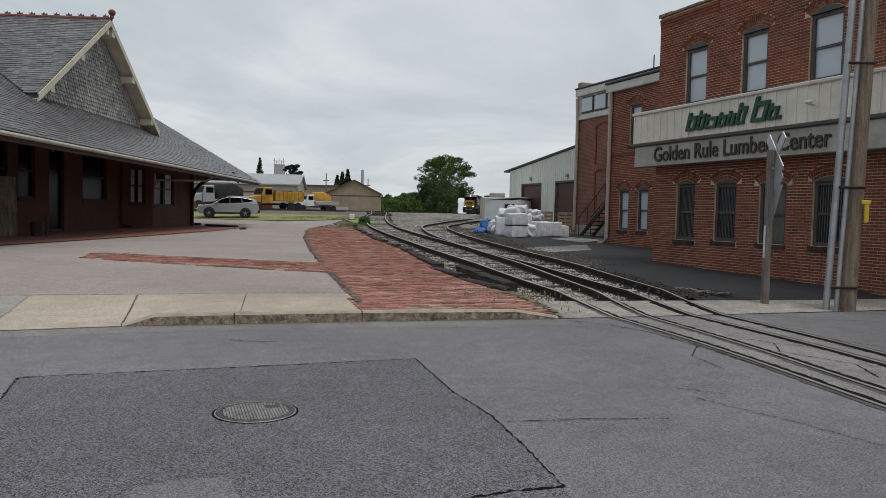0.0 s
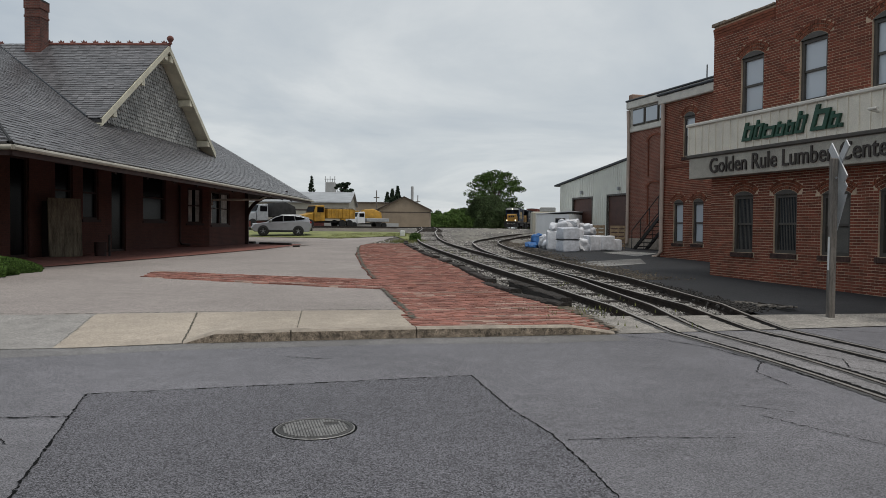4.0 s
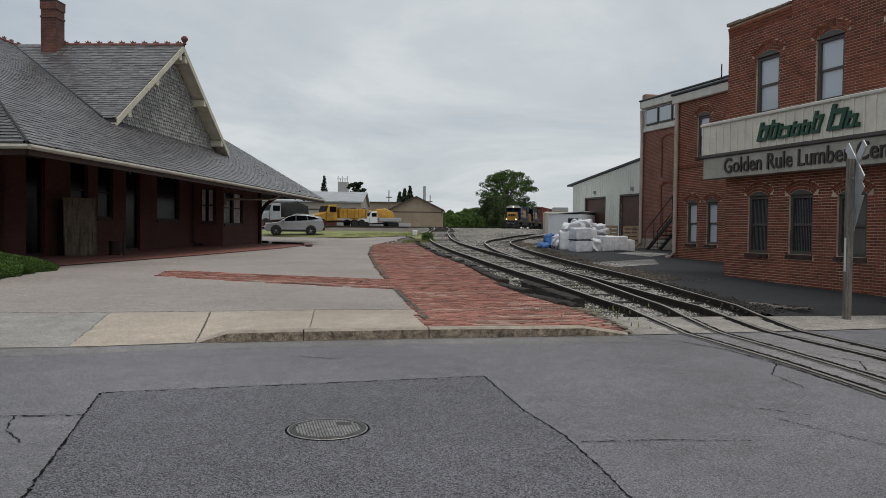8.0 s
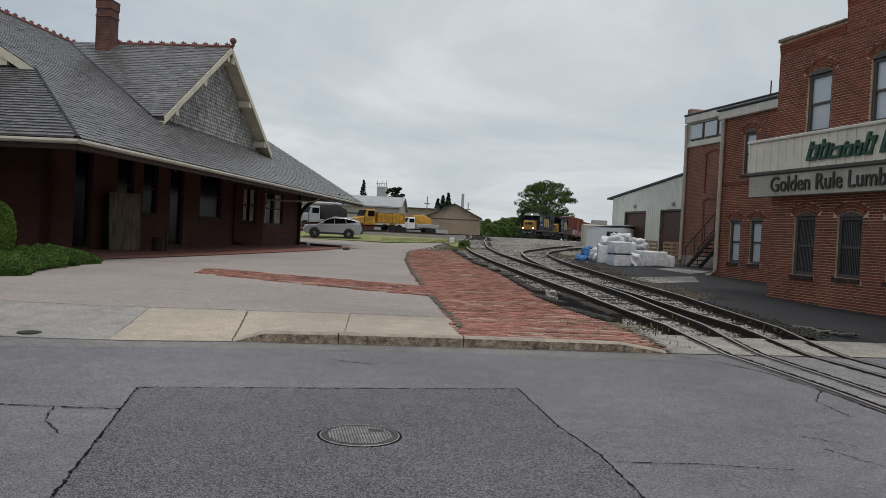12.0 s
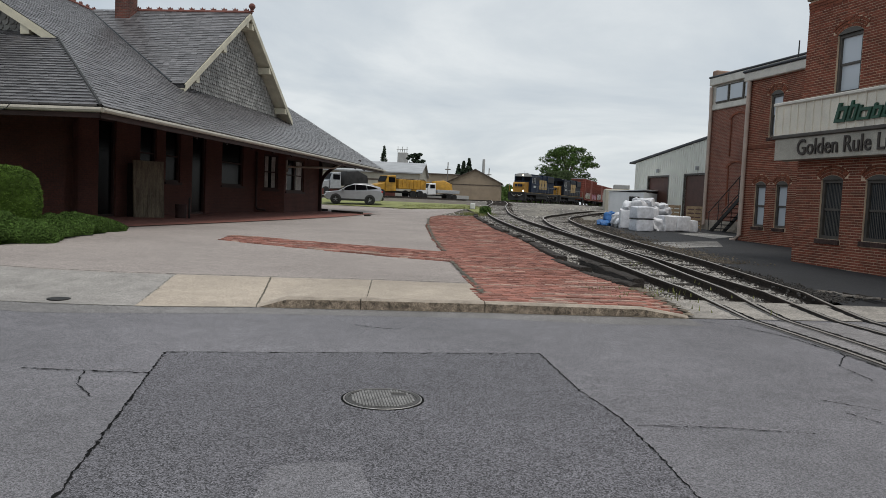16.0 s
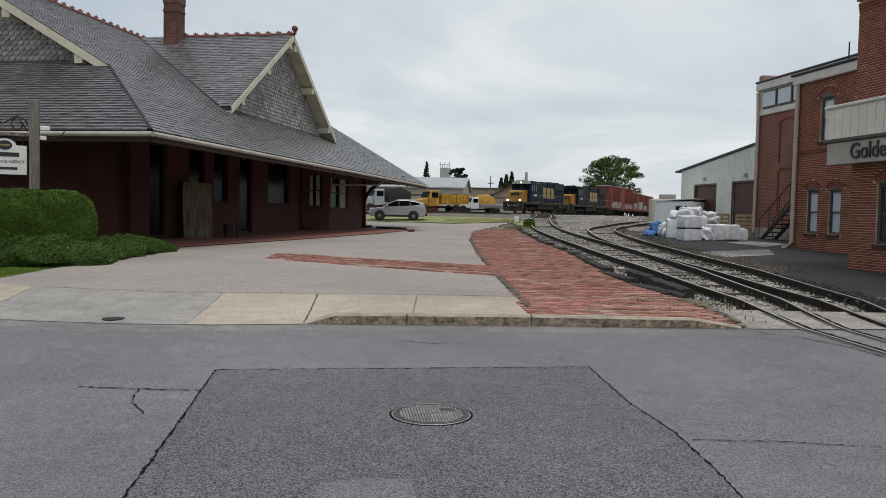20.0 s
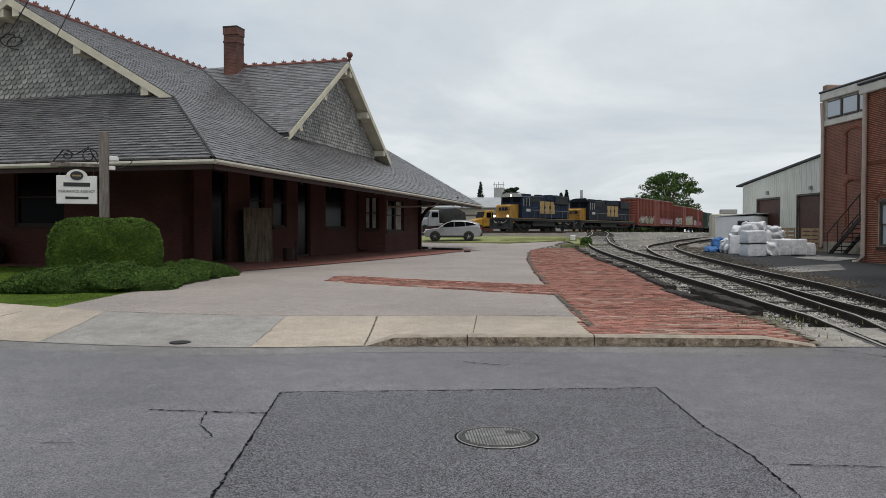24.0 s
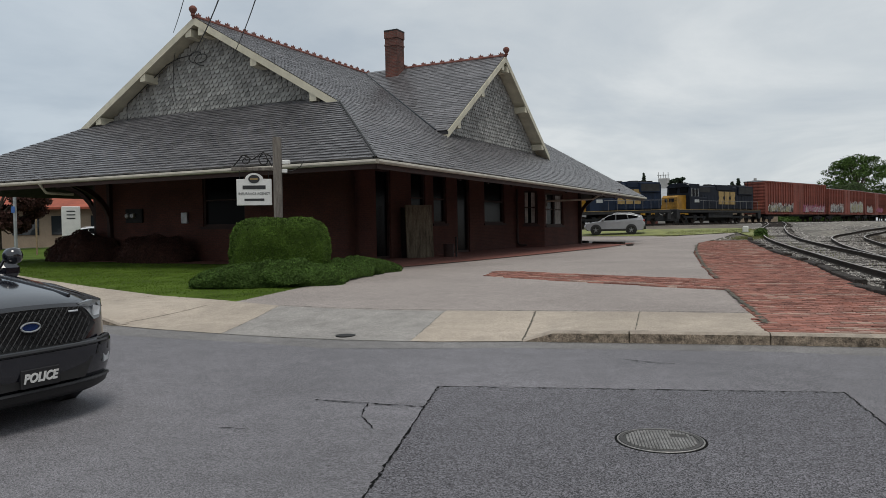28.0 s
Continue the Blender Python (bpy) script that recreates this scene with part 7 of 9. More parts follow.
def boxcar(name, label, material, L, H, tags):
    """A boxcar with ribbed sides and a sliding door, its front end at x = 0."""
    ob = thing(name, pose(0, 0, 0), label, "boxcar", "freight cars")
    part("body", Shape().rbox(-L, 0, -1.45, 1.45, 1.05, H, 0.03), material, ob)
    part("roof", Shape().prism([(-1.5, H - 0.06), (1.5, H - 0.06), (1.5, H + 0.02), (0, H + 0.14), (-1.5, H + 0.02)], "x", -L - 0.05, 0.05), MAT["galv"], ob, "pale galvanised roof")
    dw = 3.0
    for y in (-1, 1):
        rib = Shape().box(0, 0.12, y * 1.48 - 0.08, y * 1.48 + 0.08, 1.1, H - 0.1).mesh("side_rib", material)
        for k in np.arange(-L + 0.05, -0.1, 0.78):
            if not (-L / 2 - dw / 2 < k < -L / 2 + dw / 2):
                part("side_rib", rib, None, ob, m=pose(float(k), 0, 0))
        part("side_sill", Shape().box(-L, 0, y * 1.47 - 0.06, y * 1.47 + 0.06, 1.02, 1.22), material, ob)
        part("top_chord", Shape().box(-L, 0, y * 1.47 - 0.06, y * 1.47 + 0.06, H - 0.16, H - 0.02), material, ob)
        d = part("sliding_door", Shape().rbox(-L / 2 - dw / 2, -L / 2 + dw / 2, y * 1.5 - 0.05, y * 1.5 + 0.05, 1.15, H - 0.15, 0.02), material, ob)
        s = Shape()
        for z in np.arange(1.3, H - 0.3, 0.38):
            s.box(-L / 2 - dw / 2 + 0.08, -L / 2 + dw / 2 - 0.08, y * 1.56 - 0.02, y * 1.56 + 0.02, z, z + 0.1)
        s.box(-L / 2 - 0.04, -L / 2 + 0.04, y * 1.57 - 0.03, y * 1.57 + 0.03, 1.2, H - 0.2)
        part("door_ribs", s, material, d)
        # spray-painted scrawl along the lower side
        for i, (x0, x1, z1, mt) in enumerate(tags):
            g = part("graffiti", Shape(), None, ob, "spray-painted scrawl on the lower side")
            s = Shape()
            run = []
            x = x0
            while x < x1:
                w = random.uniform(0.15, 0.38)
                zz = 1.3 + random.uniform(0, 0.3)
                pts = [(-x, y * 1.55, zz), (-x - w * 0.3, y * 1.55, z1 + random.uniform(-0.4, 0.1)), (-x - w * 0.7, y * 1.55, zz + random.uniform(0.1, 0.6)), (-x - w, y * 1.55, z1 + random.uniform(-0.5, 0.15)), (-x - w * 0.9, y * 1.55, zz)]
                run += pts
                x += w + random.uniform(0.02, 0.15)
            s.tube(run, [random.uniform(0.02, 0.07) for _ in run], 4)
            g.data = s.mesh("graffiti", MAT[mt])
    s = Shape()
    for z in np.arange(1.3, H - 0.2, 0.42):
        part("end_rib", Shape().rbox(-0.03, 0.06, -1.4, 1.4, z, z + 0.22, 0.03), material, ob)
        part("end_rib", Shape().rbox(-L - 0.06, -L + 0.03, -1.4, 1.4, z, z + 0.22, 0.03), material, ob)
    part("ladder", Shape().box(0.05, 0.1, -1.35, -1.3, 1.1, H).box(0.05, 0.1, -0.95, -0.9, 1.1, H), MAT["iron"], ob)
    part("underframe", Shape().rbox(-L + 0.3, -0.3, -0.5, 0.5, 0.75, 1.05, 0.04).box(-L / 2 - 2.2, -L / 2 + 2.2, -1.2, 1.2, 0.85, 1.05), MAT["loco_grey"], ob)
    part("coupler", Shape().rbox(-0.2, 0.5, -0.15, 0.15, 0.75, 1.05, 0.04), MAT["rail"], ob)
    part("coupler", Shape().rbox(-L - 0.5, -L + 0.2, -0.15, 0.15, 0.75, 1.05, 0.04), MAT["rail"], ob)
    for xx in (-1.9, -L + 1.9):
        truck(ob, xx, 2, 1.75, 0.42)
    return ob, L


TRAIN = []


def build_train():
    gap = 1.0
    s = 0.0
    for ob, L in (locomotive("locomotive", "dark blue and yellow diesel locomotive leading the train", False),
                  locomotive("locomotive", "second dark blue and yellow diesel locomotive", True),
                  boxcar("boxcar", "rusty red high-cube boxcar with graffiti", MAT["box_red"], 20.4, 5.45, [(0.6, 8.4, 2.5, "tag_white"), (0.9, 8.2, 2.3, "tag_dark"), (0.7, 8.3, 2.2, "tag_straw"), (12.0, 20.0, 2.4, "tag_pink"), (12.2, 19.8, 2.2, "tag_white")]),
                  boxcar("boxcar", "faded red boxcar with graffiti", MAT["box_red"], 18.1, 4.95, [(0.8, 6.8, 2.6, "tag_white"), (1.2, 6.0, 2.3, "tag_dark"), (10.5, 17.3, 3.1, "tag_white"), (11.0, 17.0, 2.8, "tag_straw")]),
                  boxcar("boxcar", "dull red boxcar with graffiti", MAT["box_red"], 17.3, 4.9, [(0.8, 5.0, 2.5, "tag_white"), (8.5, 13.5, 2.3, "tag_pink")]),
                  boxcar("boxcar", "dark green boxcar with a sliding door", MAT["box_green"], 16.0, 4.6, [(8.5, 13.0, 2.2, "tag_white")]),
                  boxcar("boxcar", "dark oxide boxcar far back in the train", MAT["box_brown"], 16.0, 4.5, [])):
        if s < 39:
            ob.scale = (1, 1, 1.05)
        TRAIN.append((ob, s, L))
        s += L + gap


def main_at(d):
    """The point of the main line d metres along it from its far end, on the railhead."""
    for a, b in zip(MAIN[:-1], MAIN[1:]):
        l = math.hypot(b[0] - a[0], b[1] - a[1])
        if d <= l:
            x, y = a[0] + (b[0] - a[0]) * d / l, a[1] + (b[1] - a[1]) * d / l
            return Vector((x, y, land(x, y) + 0.14))
        d -= l
    return Vector((*MAIN[-1], land(*MAIN[-1]) + 0.14))


def train_pose(front, L):
    a, b = main_at(front - L * 0.2), main_at(front - L * 0.8)
    d = (a - b).normalized()
    o = a + d * (L * 0.2)
    return pose(o.x, o.y, o.z, 0, -math.degrees(math.asin(d.z)), math.degrees(math.atan2(d.y, d.x)))


# ---- vehicles ----
def loft_body(profile, w, edge=0.1, slices=((1.0, 1.0), (0.93, 0.35), (0.72, 0.0))):
    """A body from a side outline (x, z), full width 2w, its sides drawn in by edge toward the flanks."""
    cx = sum(p[0] for p in profile) / len(profile)
    cz = sum(p[1] for p in profile) / len(profile)
    rows = []
    sl = [(-a, b) for a, b in slices] + [(a, b) for a, b in slices[::-1]]
    s = Shape()
    n = len(profile)
    for a, b in sl:
        for x, z in profile:
            l = math.hypot(x - cx, z - cz)
            k = 1 - edge * b / max(l, 0.2)
            s.v.append((cx + (x - cx) * k, a * w, cz + (z - cz) * k))
    for r in range(len(sl) - 1):
        for i in range(n):
            s.f.append((r * n + i, r * n + (i + 1) % n, (r + 1) * n + (i + 1) % n, (r + 1) * n + i))
    s.f.append(tuple(range(n))[::-1])
    s.f.append(tuple((len(sl) - 1) * n + i for i in range(n)))
    area = sum(profile[i][0] * profile[(i + 1) % n][1] - profile[(i + 1) % n][0] * profile[i][1] for i in range(n))
    if area > 0:
        s.f = [q[::-1] for q in s.f]
    return s


def car_wheel(parent, x, y, r, material=None):
    out = 1 if y > 0 else -1
    w = part("wheel", Shape(), None, parent)
    w.data = Shape().lathe([(r * 0.62, -0.11), (r * 0.9, -0.115), (r, -0.08), (r, 0.08), (r * 0.9, 0.115), (r * 0.62, 0.11)], 26).mesh("tyre", MAT["rubber"], 40)
    w.matrix_basis = pose(x, y, r, 90, 0, 0)
    s = Shape().lathe([(r * 0.63, -0.09), (r * 0.63, 0.05 * 1)], 22)
    for k in range(5):
        a = 2 * math.pi * k / 5
        s.rbox(-0.05, 0.05, 0.05, r * 0.6, 0.07, 0.11, 0.012, Matrix.Rotation(a, 4, "Z"))
        s.rbox(-0.05, 0.05, 0.05, r * 0.6, -0.11, -0.07, 0.012, Matrix.Rotation(a, 4, "Z"))
    s.lathe([(0.07, -0.12), (0.07, 0.12)], 12)
    part("rim", s, material or MAT["alloy"], w, "silver alloy rim")
    return w


def build_suv(name, m, paint, label, group="", far=False):
    """A mid-size SUV facing +x, 4.7 m long."""
    ob = thing(name, m, label, "car", group)
    low = [(2.28, 0.42), (2.36, 0.6), (2.3, 0.78), (2.1, 0.9), (1.6, 1.0), (1.1, 1.06), (-0.6, 1.12), (-1.6, 1.18), (-2.25, 1.16), (-2.34, 0.95), (-2.36, 0.7), (-2.3, 0.48), (-2.2, 0.32), (-1.0, 0.28), (1.2, 0.28), (2.1, 0.3)]
    part("body", loft_body(low, 0.93, 0.12), paint, ob, smooth=35)
    top = [(1.3, 1.02), (0.9, 1.26), (0.5, 1.47), (0.1, 1.6), (-0.5, 1.66), (-1.2, 1.64), (-1.75, 1.55), (-2.1, 1.46), (-2.16, 1.4), (-2.3, 1.12)]
    part("roof", loft_body(top, 0.80, 0.16), paint, ob, smooth=35)
    for y in (-1, 1):
        part("window_strip", Shape().tube([(1.05, y * 0.83, 1.08), (0.5, y * 0.81, 1.47), (-0.1, y * 0.8, 1.6), (-0.9, y * 0.8, 1.59), (-1.6, y * 0.8, 1.47), (-1.95, y * 0.8, 1.36)], 0.014, 5), MAT["alloy"], ob)
    for y in (-1, 1):
        s = Shape()
        for poly in ([(1.02, 1.1), (0.48, 1.43), (0.1, 1.55), (-0.1, 1.57), (-0.1, 1.14)], [(-0.15, 1.14), (-0.15, 1.575), (-0.95, 1.56), (-1.05, 1.2)], [(-1.1, 1.21), (-1.0, 1.555), (-1.5, 1.48), (-1.9, 1.37), (-1.75, 1.3)]):
            s.prism(poly, "y", y * 0.80 - 0.02, y * 0.80 + 0.02)
        part("side_glass", s, MAT["glass_dark"], ob, "tinted side windows")
        part("sill_cladding", Shape().rbox(-1.0, 1.05, y * 0.92 - 0.03, y * 0.92 + 0.03, 0.28, 0.45, 0.02), MAT["plastic"], ob)
        part("tail_lamp", Shape().rbox(-2.34, -1.85, y * 0.84 - 0.09, y * 0.84 + 0.06, 0.98, 1.14, 0.03), MAT["red_lens"], ob, "red tail lamp")
        part("head_lamp", Shape().rbox(1.85, 2.25, y * 0.8 - 0.1, y * 0.8 + 0.08, 0.82, 0.96, 0.03), MAT["lamp_lens"], ob)
        part("mirror", Shape().rbox(0.75, 0.95, y * 1.02 - 0.1, y * 1.02 + 0.08, 1.1, 1.26, 0.04), paint, ob)
        part("door_handle", Shape().rbox(-0.35, -0.15, y * 0.93 - 0.02, y * 0.93 + 0.02, 0.98, 1.02, 0.01), paint, ob)
        part("roof_rail", Shape().tube([(0.1, y * 0.62, 1.62), (-0.1, y * 0.62, 1.69), (-1.3, y * 0.62, 1.68), (-1.6, y * 0.62, 1.58)], 0.02, 6), MAT["galv"], ob)
        for x in (1.42, -1.3):
            part("wheel_arch", Shape().disc((x, y * 0.86, 0.38), (0, 1, 0), 0.43, 0.16, 22), MAT["plastic"], ob)
            car_wheel(ob, x, y * 0.86, 0.36)
    part("rear_bumper", Shape().rbox(-2.42, -2.2, -0.85, 0.85, 0.38, 0.66, 0.05), MAT["plastic"], ob)
    part("rear_glass", Shape().prism([(-2.08, 1.42), (-2.3, 1.14), (-2.33, 1.14), (-2.11, 1.43)], "y", -0.68, 0.68), MAT["glass_dark"], ob)
    part("windshield", Shape().prism([(1.26, 1.09), (0.55, 1.48), (0.58, 1.5), (1.32, 1.09)], "y", -0.66, 0.66), MAT["glass_dark"], ob)
    return ob


POLICE = None


def police_pose(x, back):
    """Along the near lane: back metres short of its last place."""
    c = POLICE_AT
    h = radians(POLICE_HEADING)
    return pose(c[0] - math.cos(h) * back, c[1] - math.sin(h) * back, 0.0, 0, 0, POLICE_HEADING)


POLICE_AT, POLICE_HEADING = (-5.93, 3.79), 3.0


def build_police():
    """A black patrol SUV, 5.0 m long, its front bumper at x = 0."""
    global POLICE
    ob = POLICE = thing("patrol_car", pose(0, 0, 0), "black patrol SUV with white lettered front plate", "car")
    K = MAT["carblack"]
    low = [(-0.42, 0.34), (-0.34, 0.55), (-0.34, 0.9), (-0.42, 1.02), (-0.9, 1.12), (-1.5, 1.17), (-4.6, 1.22), (-4.95, 1.15), (-5.0, 0.7), (-4.9, 0.4), (-4.2, 0.3), (-1.2, 0.3)]
    part("body", loft_body(low, 1.0, 0.14, ((1.0, 1.0), (0.97, 0.45), (0.9, 0.1), (0.5, 0.0))), K, ob, smooth=35)
    top = [(-1.45, 1.16), (-2.25, 1.6), (-2.7, 1.74), (-4.2, 1.76), (-4.7, 1.6), (-4.95, 1.2)]
    part("roof", loft_body(top, 0.84, 0.16), K, ob, smooth=35)

    def bow(y):
        """How far the nose draws back toward the corners."""
        return 0.06 * y * y + 0.24 * abs(y) ** 5

    def nose(profile, y0, y1, n=18, crown=0.0):
        s = Shape()
        m = len(profile)
        for q in range(n + 1):
            y = y0 + (y1 - y0) * q / n
            for x, z in profile:
                s.v.append((x - bow(y), y, z - crown * y * y))
        for q in range(n):
            for p in range(m):
                s.f.append((q * m + p, (q + 1) * m + p, (q + 1) * m + (p + 1) % m, q * m + (p + 1) % m))
        s.f.append(tuple(range(m)))
        s.f.append(tuple(n * m + p for p in range(m))[::-1])
        return s

    def plate(poly, out, thick=0.05, lean=0.0):
        """A flat outline of (y, z) laid on the bowed nose."""
        s = Shape()
        m = len(poly)
        for d in (out, out - thick):
            s.v += [(d - bow(y) - lean * (z - 0.66), y, z) for y, z in poly]
        s.f = [tuple(range(m)), tuple(range(2 * m - 1, m - 1, -1))] + [(p, p + m, (p + 1) % m + m, (p + 1) % m) for p in range(m)]
        return s

    part("bonnet", nose([(-0.03, 0.975), (-0.05, 1.01), (-0.12, 1.04), (-0.35, 1.095), (-0.9, 1.185), (-1.5, 1.27), (-1.55, 1.1), (-0.5, 1.0), (-0.2, 0.96)], -0.9, 0.9, 18, 0.07), K, ob, "glossy black bonnet", smooth=28)
    for y in (-1, 1):
        part("bonnet_crease", Shape().tube([(-0.25, y * 0.58, 1.045), (-0.5, y * 0.6, 1.085), (-0.9, y * 0.58, 1.155), (-1.45, y * 0.54, 1.24)], 0.018, 6), K, ob, smooth=60)
    part("bumper", nose([(-0.02, 0.3), (0.03, 0.42), (0.055, 0.5), (0.06, 0.62), (0.03, 0.66), (-0.3, 0.66), (-0.3, 0.3)], -0.99, 0.99, 22), K, ob, "glossy black front bumper", smooth=28)
    part("fender_face", nose([(-0.03, 0.64), (-0.06, 0.98), (-0.3, 1.03), (-0.3, 0.64)], -0.985, 0.985, 22), K, ob, smooth=28)
    part("chin", nose([(-0.1, 0.2), (-0.02, 0.24), (0.02, 0.31), (-0.3, 0.32), (-0.3, 0.2)], -0.94, 0.94, 18), MAT["plastic"], ob, "matt black chin", smooth=28)
    part("chin_strip", nose([(0.025, 0.305), (0.04, 0.315), (0.03, 0.335), (-0.02, 0.33)], -0.9, 0.9, 18), MAT["mesh_grey"], ob)
    # grille with a diamond mesh
    g = part("grille", plate([(-0.52, 0.665), (-0.3, 0.66), (0.0, 0.655), (0.3, 0.66), (0.52, 0.665), (0.68, 0.8), (0.53, 0.96), (0.3, 0.975), (0.0, 0.98), (-0.3, 0.975), (-0.53, 0.96), (-0.68, 0.8)], 0.03, 0.08, 0.08), MAT["plastic"], ob, "black mesh grille")
    s = Shape()
    for q in range(-26, 27):
        for sg in (1, -1):
            pts = []
            for e in range(7):
                z = 0.675 + 0.29 * e / 6
                y = q * 0.055 + sg * 0.22 * e / 6
                lim = float(np.interp(z, [0.66, 0.8, 0.97], [0.5, 0.66, 0.51]))
                if abs(y) < lim:
                    pts.append((0.034 - bow(y) - 0.08 * (z - 0.66), y, z))
            if len(pts) > 1:
                s.tube(pts, 0.0045, 4, False)
    part("grille_mesh", s, MAT["mesh_grey"], g)
    part("badge", Shape().lathe([(0.01, 0.0), (0.078, 0.0), (0.078, 0.015), (0.066, 0.022), (0.01, 0.022)], 24), MAT["badge_blue"], g, "dark blue oval badge", m=pose(0.03, 0, 0.845, 86, 0, 90) @ Matrix.Diagonal((1.0, 0.42, 1, 1)))
    part("badge_ring", Shape().tube([(0.05, 0.082 * math.cos(a), 0.845 + 0.036 * math.sin(a)) for a in np.linspace(0, 2 * math.pi, 25)], 0.008, 6), MAT["alloy"], g)
    part("grille_bar", nose([(0.062, 0.625), (0.075, 0.64), (0.06, 0.655), (0.02, 0.64)], -0.8, 0.8, 18), MAT["mesh_grey"], ob, "thin grey strip below the grille", smooth=60)
    for y in (-0.42, 0.42):
        part("grille_light", Shape().rbox(0.0, 0.02, y - 0.045, y + 0.045, 0.925, 0.94, 0.004), MAT["lamp_lens"], g)
    for y in (-1, 1):
        lamp = part("head_lamp", plate([(y * p, q) for p, q in ((0.52, 0.985), (0.62, 0.92), (0.71, 0.825), (0.80, 0.835), (0.875, 0.90), (0.86, 0.98), (0.72, 1.0))][::y], 0.0, 0.12, 0.12), MAT["lens_dark"], ob, "clear wedge headlamp with dark inside")
        part("lamp_bowl", plate([(y * p, q) for p, q in ((0.70, 0.86), (0.79, 0.86), (0.83, 0.93), (0.71, 0.955))][::y], 0.008, 0.03, 0.12), MAT["lamp_lens"], lamp, "bright lamp bowl")
        part("air_curtain", plate([(y * p, q) for p, q in ((0.64, 0.53), (0.84, 0.55), (0.87, 0.68), (0.69, 0.66))][::y], 0.062, 0.04), MAT["plastic"], ob)
        part("lamp_bar", plate([(y * p, q) for p, q in ((0.69, 0.605), (0.84, 0.625), (0.84, 0.645), (0.69, 0.625))][::y], 0.07, 0.02), MAT["mesh_grey"], ob)
        part("fog_lamp", plate([(y * p, q) for p, q in ((0.76, 0.44), (0.85, 0.45), (0.87, 0.51), (0.75, 0.515))][::y], 0.055, 0.03), MAT["lamp_lens"], ob, "small clear fog lamp")
        part("mirror", Shape().rbox(-1.95, -1.75, y * 1.08 - 0.12, y * 1.08 + 0.12, 1.14, 1.3, 0.05), K, ob)
        for x in (-0.98, -4.0):
            part("wheel_arch", Shape().disc((x, y * 0.93, 0.4), (0, 1, 0), 0.46, 0.16, 24), MAT["plastic"], ob)
            car_wheel(ob, x, y * 0.93, 0.4, MAT["iron"])
        for win in ([(-1.75, 1.22), (-2.4, 1.6), (-3.0, 1.66), (-3.0, 1.22)], [(-3.08, 1.22), (-3.08, 1.66), (-4.2, 1.64), (-4.6, 1.3)]):
            part("side_glass", Shape().prism(win, "y", y * 0.8 - 0.03, y * 0.8 + 0.03), MAT["glass_dark"], ob)
    part("lower_grille", plate([(-0.5, 0.36), (0.5, 0.36), (0.6, 0.52), (-0.6, 0.52)], 0.06, 0.04), MAT["plastic"], ob)
    PY = 0.07
    pl = part("front_plate", Shape().rbox(0.03, 0.064, PY - 0.17, PY + 0.17, 0.36, 0.51, 0.006), MAT["black_paint"], ob, "black front plate with white lettering")
    me = text_mesh("POLICE", 0.1, 0.003, MAT["white_paint"], bold=0.004)
    me.transform(Matrix(((0.9, 0.25, 0, 0), (0, 1, 0, 0), (0, 0, 1, 0), (0, 0, 0, 1))))
    part("lettering", me, None, pl, m=pose(0.067, PY, 0.435, 90, 0, 90))
    part("windshield", Shape().prism([(-1.5, 1.19), (-2.3, 1.62), (-2.26, 1.65), (-1.44, 1.2)], "y", -0.74, 0.74), MAT["glass_dark"], ob)
    sp = part("spotlight", Shape().lathe([(0.01, -0.1), (0.05, -0.085), (0.078, -0.04), (0.085, 0.02), (0.075, 0.06), (0.045, 0.085), (0.01, 0.095)], 18), K, ob, "black round pillar spotlight", smooth=60, m=pose(-1.42, 0.86, 1.38, 0, 90, 0))
    part("spot_lens", Shape().lathe([(0.01, -0.104), (0.04, -0.094), (0.01, -0.098)], 16), MAT["lamp_lens"], sp)
    part("spot_arm", Shape().tube([(-1.5, 0.84, 1.36), (-1.55, 0.8, 1.24)], 0.015, 6), K, ob)
    part("light_bar", Shape().rbox(-3.1, -2.75, -0.6, 0.6, 1.78, 1.88, 0.03), MAT["sign_blue"], ob)
    return ob


